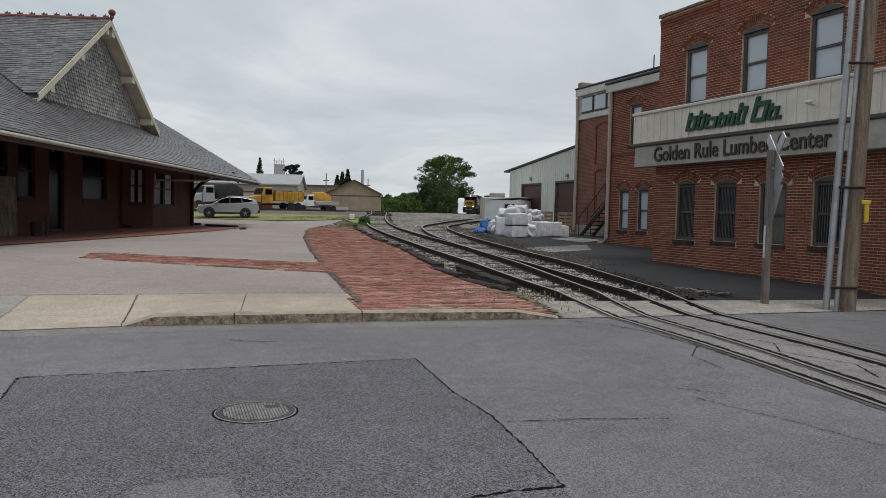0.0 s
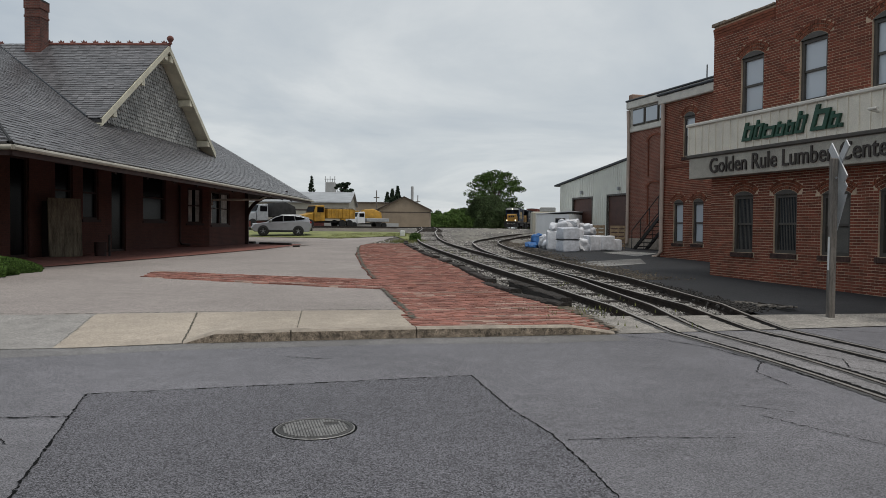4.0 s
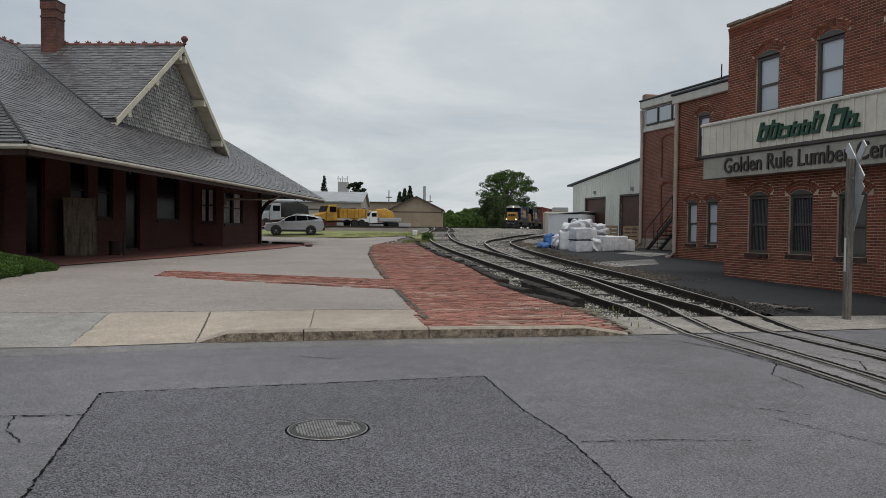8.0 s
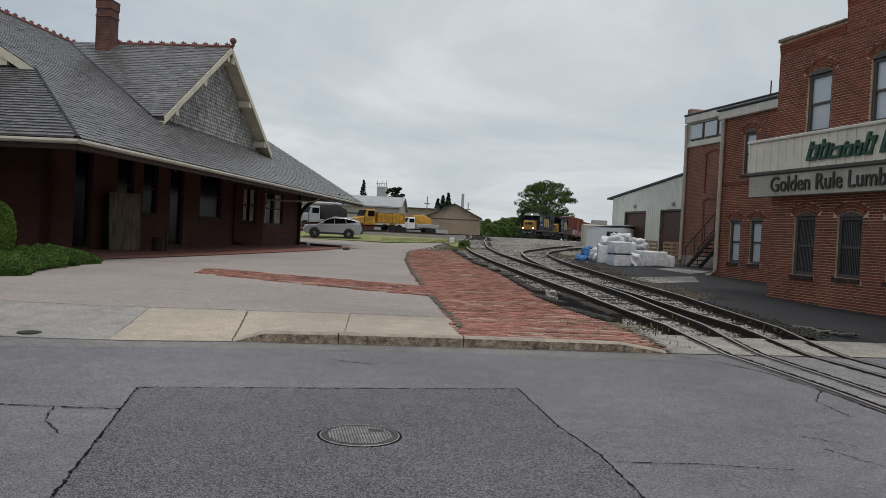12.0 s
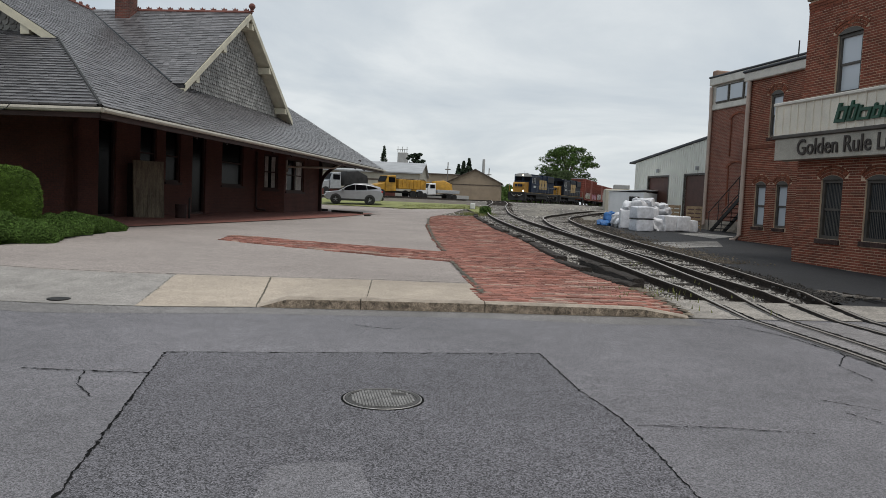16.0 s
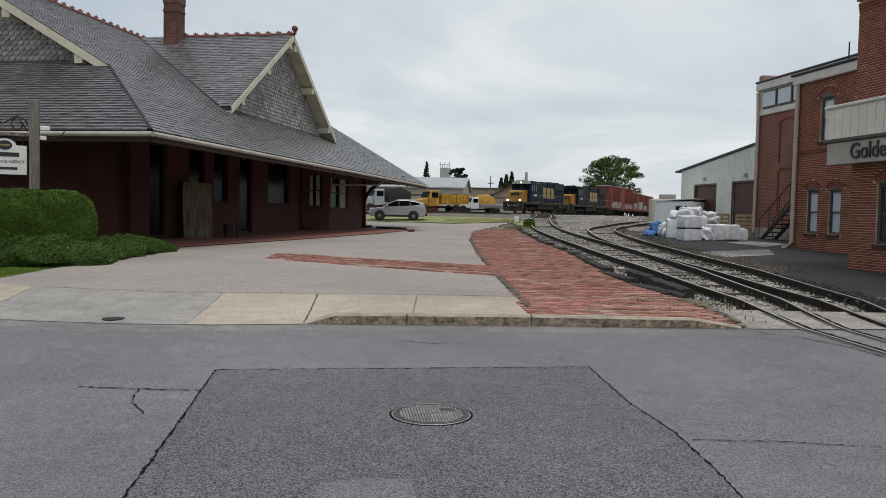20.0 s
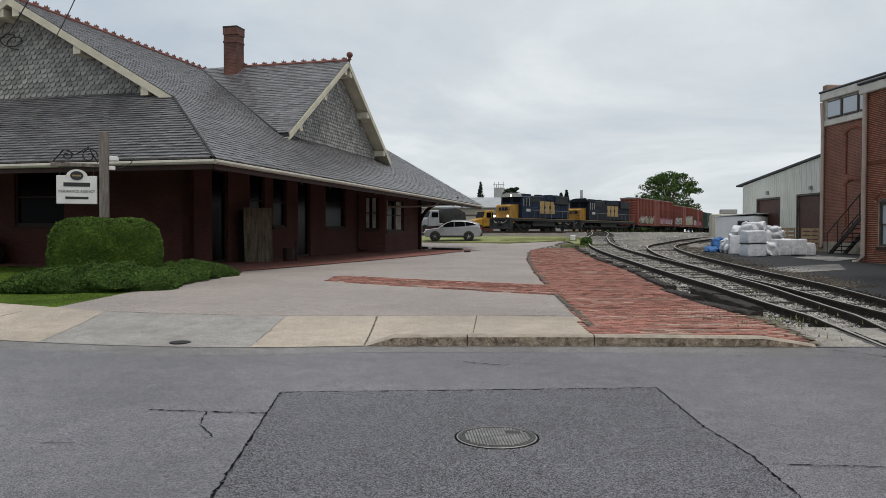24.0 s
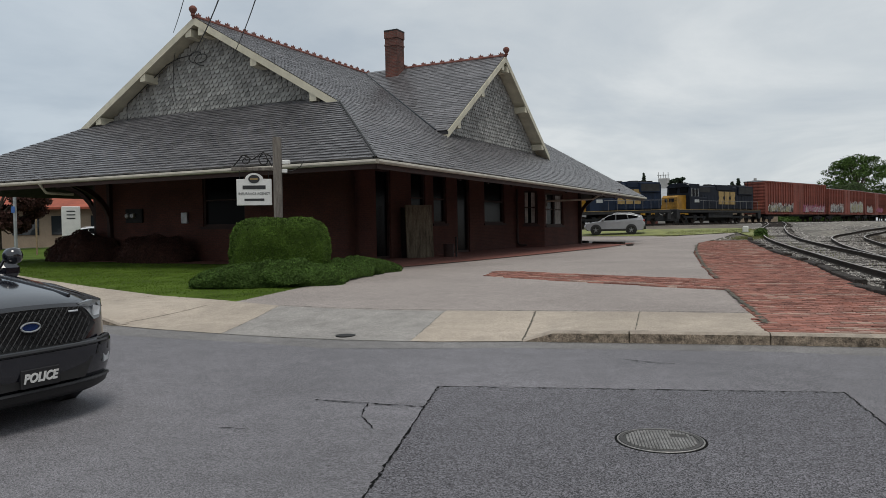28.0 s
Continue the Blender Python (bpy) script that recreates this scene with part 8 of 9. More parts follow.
def far_truck(name, m, label, cabc, bedc, kind):
    """A parked works truck facing +x."""
    ob = thing(name, m, label, "truck", "works trucks")
    part("chassis", Shape().rbox(-3.6, 3.4, -0.45, 0.45, 0.6, 0.85, 0.03), MAT["loco_grey"], ob)
    cab = part("cab", loft_body([(2.0, 0.7), (2.0, 1.9), (1.7, 2.75), (0.5, 2.85), (0.4, 0.8)], 1.1, 0.1), cabc, ob, smooth=35)
    part("hood", loft_body([(3.4, 0.75), (3.4, 1.5), (2.0, 1.85), (2.0, 0.75)], 0.95, 0.1), cabc, ob, smooth=35)
    part("windshield", Shape().prism([(2.0, 1.95), (1.72, 2.65), (1.76, 2.66), (2.05, 1.96)], "y", -0.9, 0.9), MAT["glass_dark"], cab)
    for y in (-1, 1):
        part("side_window", Shape().box(0.65, 1.6, y * 1.1 - 0.02, y * 1.1 + 0.02, 1.9, 2.55), MAT["glass_dark"], cab)
    if kind == "dump":
        b = part("dump_body", Shape().rbox(-4.0, 0.2, -1.2, 1.2, 1.15, 2.35, 0.04), bedc, ob)
        for k in np.arange(-3.8, 0.2, 0.55):
            for y in (-1, 1):
                part("stake", Shape().box(k, k + 0.12, y * 1.23 - 0.04, y * 1.23 + 0.04, 1.15, 2.35), bedc, b)
        part("load", Shape().rbox(-3.9, 0.1, -1.1, 1.1, 2.3, 2.5, 0.1), MAT["dirt"], b)
    elif kind == "flat":
        part("flatbed", Shape().rbox(-4.2, 0.2, -1.2, 1.2, 1.1, 1.7, 0.04), bedc, ob)
    else:
        part("drum", loft_body([(-3.6, 1.2), (-3.4, 2.6), (-2.0, 3.2), (-0.4, 3.0), (0.1, 2.2), (0.1, 1.2)], 1.15, 0.3), bedc, ob, smooth=40)
    for x in (2.5, -2.2, -3.3):
        for y in (-1, 1):
            car_wheel(ob, x, y * 0.95, 0.5, MAT["iron"])
    return ob


# ---- plants ----
def leaf_quads(s, c, n, size, flat=0.0):
    """n leaves scattered about a point; c = (centre, radii)."""
    (x, y, z), (rx, ry, rz) = c
    for _ in range(n):
        while True:
            a, b, d = random.uniform(-1, 1), random.uniform(-1, 1), random.uniform(-1, 1)
            q = a * a + b * b + d * d
            if 0.25 < q < 1:
                break
        p = Vector((x + a * rx, y + b * ry, z + d * rz))
        u = Vector((random.gauss(0, 1), random.gauss(0, 1), random.gauss(0, 1) * (1 - flat))).normalized()
        v = u.orthogonal().normalized()
        v = (v * math.cos(random.uniform(0, 6)) + u.cross(v) * math.sin(random.uniform(0, 6))).normalized()
        k = size * random.uniform(0.6, 1.3)
        i = len(s.v)
        s.v += [tuple(p - u * k), tuple(p + v * k * 0.5), tuple(p + u * k), tuple(p - v * k * 0.5)]
        s.f.append((i, i + 1, i + 2, i + 3))


def broad_tree(name, x, y, h, r, label, leaf, clumps=60, per=70, size=0.35, trunk=0.35, low=0.25):
    z = land(x, y)
    ob = thing(name, pose(x, y, z), label, "tree")
    t = Shape().tube([(0, 0, -0.2), (0.05, 0, h * 0.2), (-0.1, 0.1, h * 0.45), (0, 0, h * 0.75)], [trunk * 1.3, trunk, trunk * 0.75, trunk * 0.2], 10)
    cs = []
    for i in range(clumps):
        a = random.uniform(0, 2 * math.pi)
        q = math.sqrt(random.random())
        zz = random.uniform(low, 1.0)
        env = math.sqrt(max(0.05, 1 - ((zz - 0.55) / 0.5) ** 2)) if zz > 0.55 else 0.75 + 0.25 * (zz - low) / (0.55 - low)
        rr = r * env * (0.35 + 0.6 * q)
        c = (math.cos(a) * rr, math.sin(a) * rr, zz * h - r * 0.12)
        cs.append(c)
        if i % 4 == 0:
            t.tube([(0, 0, h * (0.2 + 0.4 * zz * 0.6)), (c[0] * 0.5, c[1] * 0.5, c[2] * 0.8), c], [trunk * 0.45, trunk * 0.25, 0.03], 6)
    part("trunk", t, MAT["bark"], ob, smooth=60)
    s = Shape()
    for c in cs:
        k = random.uniform(0.13, 0.26) * r
        leaf_quads(s, (c, (k, k, k * 0.5)), per, size)
    part("crown", s, leaf, ob, "uneven leafy crown")
    return ob


def conifer(x, y, h, r, label):
    z = land(x, y)
    ob = thing("conifer", pose(x, y, z), label, "tree", "distant conifers")
    part("trunk", Shape().tube([(0, 0, -0.2), (0, 0, h)], [0.25, 0.03], 8), MAT["bark"], ob)
    s = Shape()
    n = 22
    for i in range(n):
        zz = h * (0.12 + 0.88 * i / n)
        rr = r * (1 - i / n) * random.uniform(0.75, 1.15) + 0.1
        for k in range(7):
            a = random.uniform(0, 6.28)
            leaf_quads(s, ((math.cos(a) * rr * 0.6, math.sin(a) * rr * 0.6, zz - rr * 0.15), (rr * 0.55, rr * 0.55, 0.35)), 14, 0.34)
    part("crown", s, MAT["leaf_dark"], ob)
    return ob


def shrub(name, x, y, rx, ry, h, label, leaf, count, size, power=2.5, rot=0.0, droop=0.0, group="", lum=0.05):
    """A clipped or sprawling bush: a rounded core under a skin of leaves."""
    z = land(x, y)
    ob = thing(name, pose(x, y, z, 0, 0, rot), label, "shrub", group)
    core = Shape()
    nu, nv = 64, 22
    def surf(d, k=1.0):
        q = (abs(d.x / rx) ** power + abs(d.y / ry) ** power + abs(d.z / h) ** power) ** (-1 / power)
        wob = 1 + lum * noise.noise(Vector((d.x * 2.2 + x, d.y * 2.2 + y, d.z * 2.2)))
        g = d * (q * 5.0 / max(h, 1.0))
        wob += 0.035 * noise.noise(Vector((g.x + x, g.y + y, g.z))) + 0.02 * noise.noise(Vector((g.x * 2.3, g.y * 2.3 + x, g.z * 2.3)))
        return d * (q * k * wob)
    for j in range(nv + 1):
        for i in range(nu):
            a, b = 2 * math.pi * i / nu, math.pi / 2 * j / nv
            core.v.append(tuple(surf(Vector((math.cos(a) * math.cos(b) * rx, math.sin(a) * math.cos(b) * ry, math.sin(b) * h + 1e-4)).normalized(), 0.93)))
    for j in range(nv):
        for i in range(nu):
            core.f.append((j * nu + i, j * nu + (i + 1) % nu, (j + 1) * nu + (i + 1) % nu, (j + 1) * nu + i))
    part("core", core, leaf, ob)
    s = Shape()
    for _ in range(count):
        d = Vector((random.gauss(0, 1) * rx, random.gauss(0, 1) * ry, abs(random.gauss(0, 1)) * h + 1e-4)).normalized()
        p = surf(d, random.uniform(0.95, 1.0) + abs(random.gauss(0, 0.008)))
        u = Vector((random.gauss(0, 1), random.gauss(0, 1), random.gauss(0, 1))).normalized()
        v = u.orthogonal().normalized()
        k = size * random.uniform(0.6, 1.3)
        i = len(s.v)
        s.v += [tuple(p - u * k), tuple(p + v * k * 0.5), tuple(p + u * k), tuple(p - v * k * 0.5)]
        s.f.append((i, i + 1, i + 2, i + 3))
    part("leaves", s, leaf, ob)
    return ob


def tufts(name, pts, label, material, hmin, hmax, spread, per):
    s = Shape()
    for x, y in pts:
        for _ in range(per):
            px_, py_ = x + random.gauss(0, spread), y + random.gauss(0, spread)
            z = land(px_, py_)
            h = random.uniform(hmin, hmax)
            a = random.uniform(0, 6.28)
            dx, dy = math.cos(a) * 0.012, math.sin(a) * 0.012
            lx, ly = random.gauss(0, h * 0.3), random.gauss(0, h * 0.3)
            i = len(s.v)
            s.v += [(px_ - dx, py_ - dy, z), (px_ + dx, py_ + dy, z), (px_ + lx, py_ + ly, z + h)]
            s.f.append((i, i + 1, i + 2))
    return solid(name, s, material, label, "grass", kind="stuff")


def build_plants():
    shrub("hedge", -12.95, 14.85, 1.24, 0.86, 1.58, "clipped round-shouldered green boxwood hedge", MAT["leaf_hedge"], 60000, 0.021, 5.5, rot=40, lum=0.04)
    shrub("juniper", -12.5, 14.0, 1.75, 0.9, 0.58, "low spreading juniper at the edge of the drive", MAT["leaf_juniper"], 44000, 0.024, 2.1, rot=32, lum=0.3)
    shrub("juniper", -12.1, 16.7, 0.75, 3.2, 0.45, "long low juniper along the edge of the drive", MAT["leaf_juniper"], 34000, 0.024, 2.1, rot=9, lum=0.3)
    shrub("barberry", -24.9, 21.0, 1.85, 0.9, 1.02, "rounded dark maroon barberry bush", MAT["leaf_maroon"], 16000, 0.032, 2.4, group="maroon bushes", lum=0.25)
    shrub("barberry", -29.8, 21.3, 1.9, 1.0, 1.22, "larger dark maroon barberry bush", MAT["leaf_maroon"], 16000, 0.032, 2.4, group="maroon bushes", lum=0.25)
    pts = [(random.uniform(-34, -11.0), random.uniform(11.1, 24.5)) for _ in range(9000)]
    def in_lawn(x, y):
        f = float(np.interp(x, [-34, -26, -20.5, -17.2, -13.4, -10.9], [18.3, 15.3, 13.5, 12.45, 11.4, 11.12]))
        e = float(np.interp(x, [-34, -28, -22, -16.5, -12.7, -11.05], [27, 23.5, 22.5, 22.0, 19.6, 11.6]))
        return f + 0.1 < y < e
    tufts("lawn_grass", [p for p in pts if in_lawn(*p)], "short mown grass blades of the lawn", MAT["blade"], 0.012, 0.032, 0.14, 9)
    tufts("yard_weeds", [(random.uniform(-13, -6), random.uniform(56, 62)) for _ in range(240)] + [(random.gauss(-5.6, 0.5), random.gauss(46.5, 1.8)) for _ in range(120)], "rough yellow-green weeds at the edge of the yard", MAT["weed"], 0.04, 0.14, 0.25, 14)
    tufts("platform_weeds", [(1.35 + random.gauss(0, 0.35), 13.1 + random.gauss(0, 0.4)) for _ in range(26)] + [(x + random.gauss(0, 0.1), y + random.gauss(0, 0.2)) for x, y, _ in along(TRACK_1, 0.9) if 12 < y < 40], "dry straw weeds along the rails", MAT["weed"], 0.03, 0.1, 0.1, 5)
    shrub("trackside_bush", -5.2, 48.6, 0.36, 0.36, 0.5, "dark weedy bush at the platform's end", MAT["leaf"], 900, 0.08, 2.2, lum=0.3)
    broad_tree("tree", -0.3, 186, 14.7, 7.5, "large broad-crowned tree behind the train", MAT["leaf"], 120, 170, 0.2, 0.45, 0.34)
    shrub("thicket", -2.2, 176, 4.6, 3.5, 8.2, "rounded green willow thicket below the tree", MAT["leaf_willow"], 16000, 0.18, 2.2, lum=0.3)
    for x, y, rx, h in ((-9.5, 186, 4.0, 4.6), (-15, 184, 4.5, 3.8), (8.5, 215, 2.5, 4), (-6.5, 175, 2.4, 3.0)):
        shrub("bush", x, y, rx, rx * 0.7, h, "green scrub at the far side of the yard", MAT["leaf"], 2600, 0.3, 2.2, lum=0.35, group="far scrub")
    broad_tree("tree", -45, 219, 13.4, 3.4, "dark round tree beyond the works buildings", MAT["leaf_dark"], 60, 90, 0.4, 0.4, 0.4)
    conifer(-60.5, 243, 17.0, 3.6, "tall dark spruce beyond the works buildings")
    for x, h in ((-30.3, 10.0), (-28.9, 11.0), (-27.4, 11.8)):
        conifer(x, 208, h, 2.7, "dark spruce beyond the works buildings")
    broad_tree("tree", -60.5, 35.5, 7.5, 3.6, "dark maroon-leaved street tree", MAT["leaf_maroon"], 110, 380, 0.13, 0.2, 0.25)
    broad_tree("tree", -66, 33, 7.8, 3.9, "shaded street tree beyond the depot", MAT["leaf_dark"], 110, 380, 0.13, 0.2, 0.2)
    broad_tree("tree", -92, 62, 12, 4.0, "roadside tree beyond the depot roof", MAT["leaf"], 40, 70, 0.35, 0.3, 0.3)


# ---- works yard and far buildings ----
def gable_house(name, m, w, d, eave, ridge, wall, roof, label, along_x=True):
    ob = thing(name, m, label, "building")
    part("wall", Shape().box(0, w, 0, d, 0, eave), wall, ob)
    if along_x:
        part("gable", Shape().prism([(0, eave), (d, eave), (d / 2, ridge)], "x", 0.02, w - 0.02), wall, ob)
        o = 0.4
        part("roof", Shape().prism([(-o, eave - 0.2), (d / 2, ridge), (d / 2, ridge + 0.2), (-o, eave)], "x", -o, w + o).prism([(d + o, eave - 0.2), (d / 2, ridge), (d / 2, ridge + 0.2), (d + o, eave)], "x", -o, w + o), roof, ob)
    else:
        part("gable", Shape().prism([(0, eave), (w, eave), (w / 2, ridge)], "y", 0.02, d - 0.02), wall, ob)
        o = 0.4
        part("roof", Shape().prism([(-o, eave - 0.2), (w / 2, ridge), (w / 2, ridge + 0.2), (-o, eave)], "y", -o, d + o).prism([(w + o, eave - 0.2), (w / 2, ridge), (w / 2, ridge + 0.2), (w + o, eave)], "y", -o, d + o), roof, ob)
    return ob


def build_far():
    a = gable_house("works_hall", pose(-58, 118, 1.2, 0, 0, 8), 34, 26, 4.6, 6.6, MAT["creamwall"], MAT["greyroof"], "long cream steel works hall with pale roof")
    part("band", Shape().box(0, 34, -0.05, 0, 3.1, 3.35), MAT["brownroof"], a)
    b = gable_house("tan_garage", pose(-23.6, 150, 1.2, 0, 0, 4), 10.3, 16, 4.1, 6.6, MAT["tanwall"], MAT["brownroof"], "tan gable-ended works garage", along_x=False)
    part("trim", Shape().box(0, 10.3, -0.05, 0, 3.5, 3.65), MAT["brownroof"], b)
    gable_house("flat_works", pose(-62, 185, 1.2, 0, 0, 4), 34, 20, 6.8, 7.0, MAT["tanwall"], MAT["brownroof"], "flat tan works building behind the trucks")
    c = thing("concrete_tower", pose(-57, 256, 1.5), "pale concrete plant tower with rails on top", "tower")
    part("shaft", Shape().rbox(-1.6, 1.6, -1.6, 1.6, 0, 15.6, 0.15), MAT["silo"], c)
    for k in range(5):
        part("roof_gear", Shape().tube([(-1.6 + k * 0.8, -1.2, 15.6), (-1.6 + k * 0.8, -1.2, 17.6 - (k % 2) * 0.8)], 0.12, 6), MAT["silo"], c)
    part("rail", Shape().tube([(-2.0, -1.4, 16.6), (2.0, -1.4, 16.6)], 0.1, 6), MAT["silo"], c)
    s = thing("stack", pose(-24.0, 214, 1.5), "slim grey factory chimney stack", "chimney")
    part("shaft", Shape().tube([(0, 0, 0), (0, 0, 12.0)], [0.45, 0.38], 12), MAT["silo"], s)
    for x, y, h in ((-25.0, 156, 8.0), (-18.6, 178, 8.0)):
        p = thing("utility_pole", pose(x, y, 1.4), "distant wooden utility pole with crossarm", "utility pole", "distant poles")
        part("pole", Shape().tube([(0, 0, 0), (0, 0, h)], 0.11, 6), MAT["grey_wood"], p)
        part("crossarm", Shape().box(-0.6, 0.6, -0.06, 0.06, h - 1.6, h - 1.4), MAT["grey_wood"], p)
    tx = lambda x, y, h: pose(x, y, land(x, y) - 0.05, 0, 0, h)
    far_truck("dump_truck", tx(-24.6, 106.0, 224) @ Matrix.Scale(1.12, 4), "yellow highway dump truck with a loaded bed", MAT["truck_yellow"], MAT["truck_yellow"], "dump")
    far_truck("flatbed_truck", tx(-20.2, 115, 215) @ Matrix.Scale(0.87, 4), "white flatbed works truck with grey bed", MAT["carwhite"], MAT["galv"], "flat")
    far_truck("mixer_truck", tx(-22.6, 124, 205), "yellow tank truck in the works yard", MAT["truck_yellow"], MAT["truck_yellow"], "tank")
    far_truck("bucket_truck", tx(-31.9, 103.1, 225) @ Matrix.Scale(1.12, 4), "grey works truck with folded dark boom", MAT["galv"], MAT["loco_grey"], "tank")
    f = thing("yard_fence", pose(0, 0, 0), "low grey-red fence along the works yard", "fence")
    for i in range(22):
        x = -37 + i * 0.95
        y = 95 + i * 1.3
        part("panel", Shape().box(0, 1.62, -0.03, 0.03, 0, 0.8), MAT["box_brown"] if i < 12 else MAT["silo"], f, m=pose(x, y, land(x, y) - 0.05, 0, 0, 54))
    p = thing("relay_cabinet", pose(-6.9, 55.5, land(-6.9, 55.5)), "small white marker post by the siding", "marker")
    part("cap", Shape().rbox(-0.18, 0.18, -0.15, 0.15, 0.0, 0.45, 0.06), MAT["white_paint"], p)
    part("foot", Shape().rbox(-0.3, 0.3, -0.2, 0.2, -0.1, 0.05, 0.04), MAT["loco_grey"], p)
    # west side of the depot
    r = thing("red_roof_shop", pose(-75, 40.6, 0.95, 0, 0, 28), "low shop with a red tiled roof", "building")
    part("wall", Shape().box(0, 16, 0, 9, -0.6, 3.2), MAT["tanwall"], r)
    part("roof", Shape().prism([(-0.8, 3.0), (4.5, 4.9), (9.8, 3.0), (9.8, 3.2), (4.5, 5.1), (-0.8, 3.2)], "x", -0.6, 16.6), MAT["red_roof"], r, "red tile roof")
    for k in range(4):
        part("window", Shape().rbox(1 + k * 3.8, 3.6 + k * 3.8, -0.08, 0.0, 0.6, 2.4, 0.03), MAT["glass"], r)


# ---- street things and clutter ----
def build_clutter():
    # manhole
    mh = thing("manhole_cover", pose(-1.355, 5.71, 0.0) @ Matrix.Scale(0.955, 4), "round cast-iron manhole cover with a square grid", "manhole cover")
    s = Shape().lathe([(0.328, -0.02), (0.328, 0.008), (0.324, 0.012), (0.317, 0.012), (0.316, 0.004), (0.305, 0.004), (0.305, -0.02)], 48)
    part("frame_ring", s, MAT["castiron"], mh, smooth=40)
    part("tar_joint", Shape().lathe([(0.346, -0.02), (0.346, 0.006), (0.328, 0.007), (0.328, -0.02)], 48), MAT["crack"], mh, "dark tar joint round the frame")
    part("lid", Shape().lathe([(0.308, -0.02), (0.308, 0.012), (0.285, 0.012), (0.283, 0.007), (0.01, 0.007)], 40), MAT["lid"], mh, "dark iron lid")
    s = Shape()
    for i in range(-11, 12):
        for j in range(-11, 12):
            x, y = i * 0.0245, j * 0.0245
            if math.hypot(x, y) < 0.268 and not (0.09 < x < 0.2 and 0.06 < y < 0.16):
                s.box(x - 0.0088, x + 0.0088, y - 0.0088, y + 0.0088, 0.004, 0.0145)
    part("grid", s, MAT["castiron"], mh, m=pose(0, 0, 0, 0, 0, 20))
    part("pick_slot", Shape().rbox(0.1, 0.19, 0.07, 0.12, 0.004, 0.01, 0.003), MAT["iron"], mh)
    dr = thing("valve_cover", pose(-6.72, 9.12, 0.022), "small dark round valve cover in the apron", "valve cover")
    part("lid", Shape().lathe([(0.15, -0.01), (0.15, 0.008), (0.13, 0.012), (0.01, 0.012)], 24), MAT["iron"], dr)
    # railway crossing sign, seen from behind
    x = thing("crossbuck", pose(6.06, 13.83, land(6.06, 13.83), 0, 0, 8), "grey wooden crossing sign post seen from behind", "railway sign")
    part("post", Shape().rbox(-0.058, 0.058, -0.058, 0.058, -0.3, 2.85, 0.012), MAT["grey_wood"], x, "weathered square post")
    for a in (45, -45):
        part("blade", Shape().rbox(-0.45, 0.45, -0.012, 0.012, -0.09, 0.09, 0.004), MAT["alu_back"], x, "bare metal back of a crossbuck blade", m=pose(0.1 + (0.012 if a > 0 else -0.014), 0.015, 2.78, 0, a, 82))
    part("diamond_plate", Shape().rbox(-0.24, 0.24, -0.006, 0.006, -0.24, 0.24, 0.003), MAT["alu_back"], x, "bare back of a square plate", m=pose(0.115, 0.02, 2.34, 0, 45, 82))
    part("yield_plate", Shape().prism([(-0.36, 0.3), (0.36, 0.3), (0.0, -0.34)], "y", -0.006, 0.006), MAT["alu_back"], x, "bare back of a triangular yield plate", m=pose(0.1, 0.02, 1.9, 0, 0, 82))
    part("reflector", Shape().box(-0.066, -0.058, -0.03, 0.02, 0.85, 1.45), MAT["white_paint"], x)
    part("bolt", Shape().disc((0, -0.08, 2.5), (0, 1, 0), 0.02, 0.02, 8), MAT["galv"], x)
    # utility pole with conduits
    u = thing("utility_pole", pose(7.4, 13.5, land(7.4, 13.5)), "tall brown wooden utility pole with grey conduits", "utility pole")
    part("pole", Shape().tube([(0, 0, -0.3), (0.1, 0.03, 3), (0.28, 0.08, 8), (0.36, 0.1, 11)], [0.155, 0.142, 0.13, 0.115], 14), MAT["wood_pole"], u, smooth=60)
    part("conduit", Shape().tube([(-0.38, -0.02, -0.1), (-0.26, 0.0, 2.6), (-0.05, 0.05, 7.5), (0.1, 0.08, 10)], 0.06, 10), MAT["galv"], u, "grey plastic conduit", smooth=60)
    part("conduit", Shape().tube([(-0.24, -0.1, -0.1), (-0.12, -0.08, 2.6), (0.08, -0.03, 7.5)], 0.04, 10), MAT["galv"], u, smooth=60)
    for z in (0.4, 2.2, 4.4):
        part("strap", Shape().rbox(-0.38 + z * 0.03, 0.1 + z * 0.03, -0.16, -0.13, z, z + 0.05, 0.01), MAT["iron"], u)
    part("guard_tag", Shape().rbox(0.16, 0.24, -0.17, -0.13, 1.6, 1.95, 0.01).rbox(0.1, 0.26, -0.18, -0.13, 1.93, 2.0, 0.01), MAT["yellow_tag"], u, "yellow plastic tag")
    # broken twigs and scrap on the asphalt
    s = thing("scrap_heap", pose(5.28, 14.65, land(5.28, 14.65), 0, 0, -45), "flattened dark scrap of wood and bark on the asphalt", "debris")
    for k in range(26):
        c = Shape().rbox(-random.uniform(0.06, 0.2), random.uniform(0.06, 0.2), -0.02, 0.02, 0, 0.03, 0.006)
        part("splinter", c, MAT["grey_wood"] if k % 3 else MAT["tie"], s, m=pose(random.uniform(-0.6, 0.5), random.gauss(0, 0.1) - 0.15 * random.uniform(-0.5, 0.5), 0.01, random.uniform(-12, 12), random.uniform(-10, 10), random.uniform(0, 180)))
    # hanging office sign
    POST = (-13.68, 15.62)
    g = thing("office_sign", pose(POST[0], POST[1], land(*POST), 0, 0, 36), "white hanging office sign on a wooden post", "sign")
    part("post", Shape().rbox(-0.11, 0.11, -0.11, 0.11, -0.2, 3.75, 0.012), MAT["grey_wood"], g, "grey weathered square post")
    part("arm", Shape().rbox(-1.2, -0.11, -0.045, 0.045, 2.86, 2.95, 0.01), MAT["grey_wood"], g)
    s = Shape()
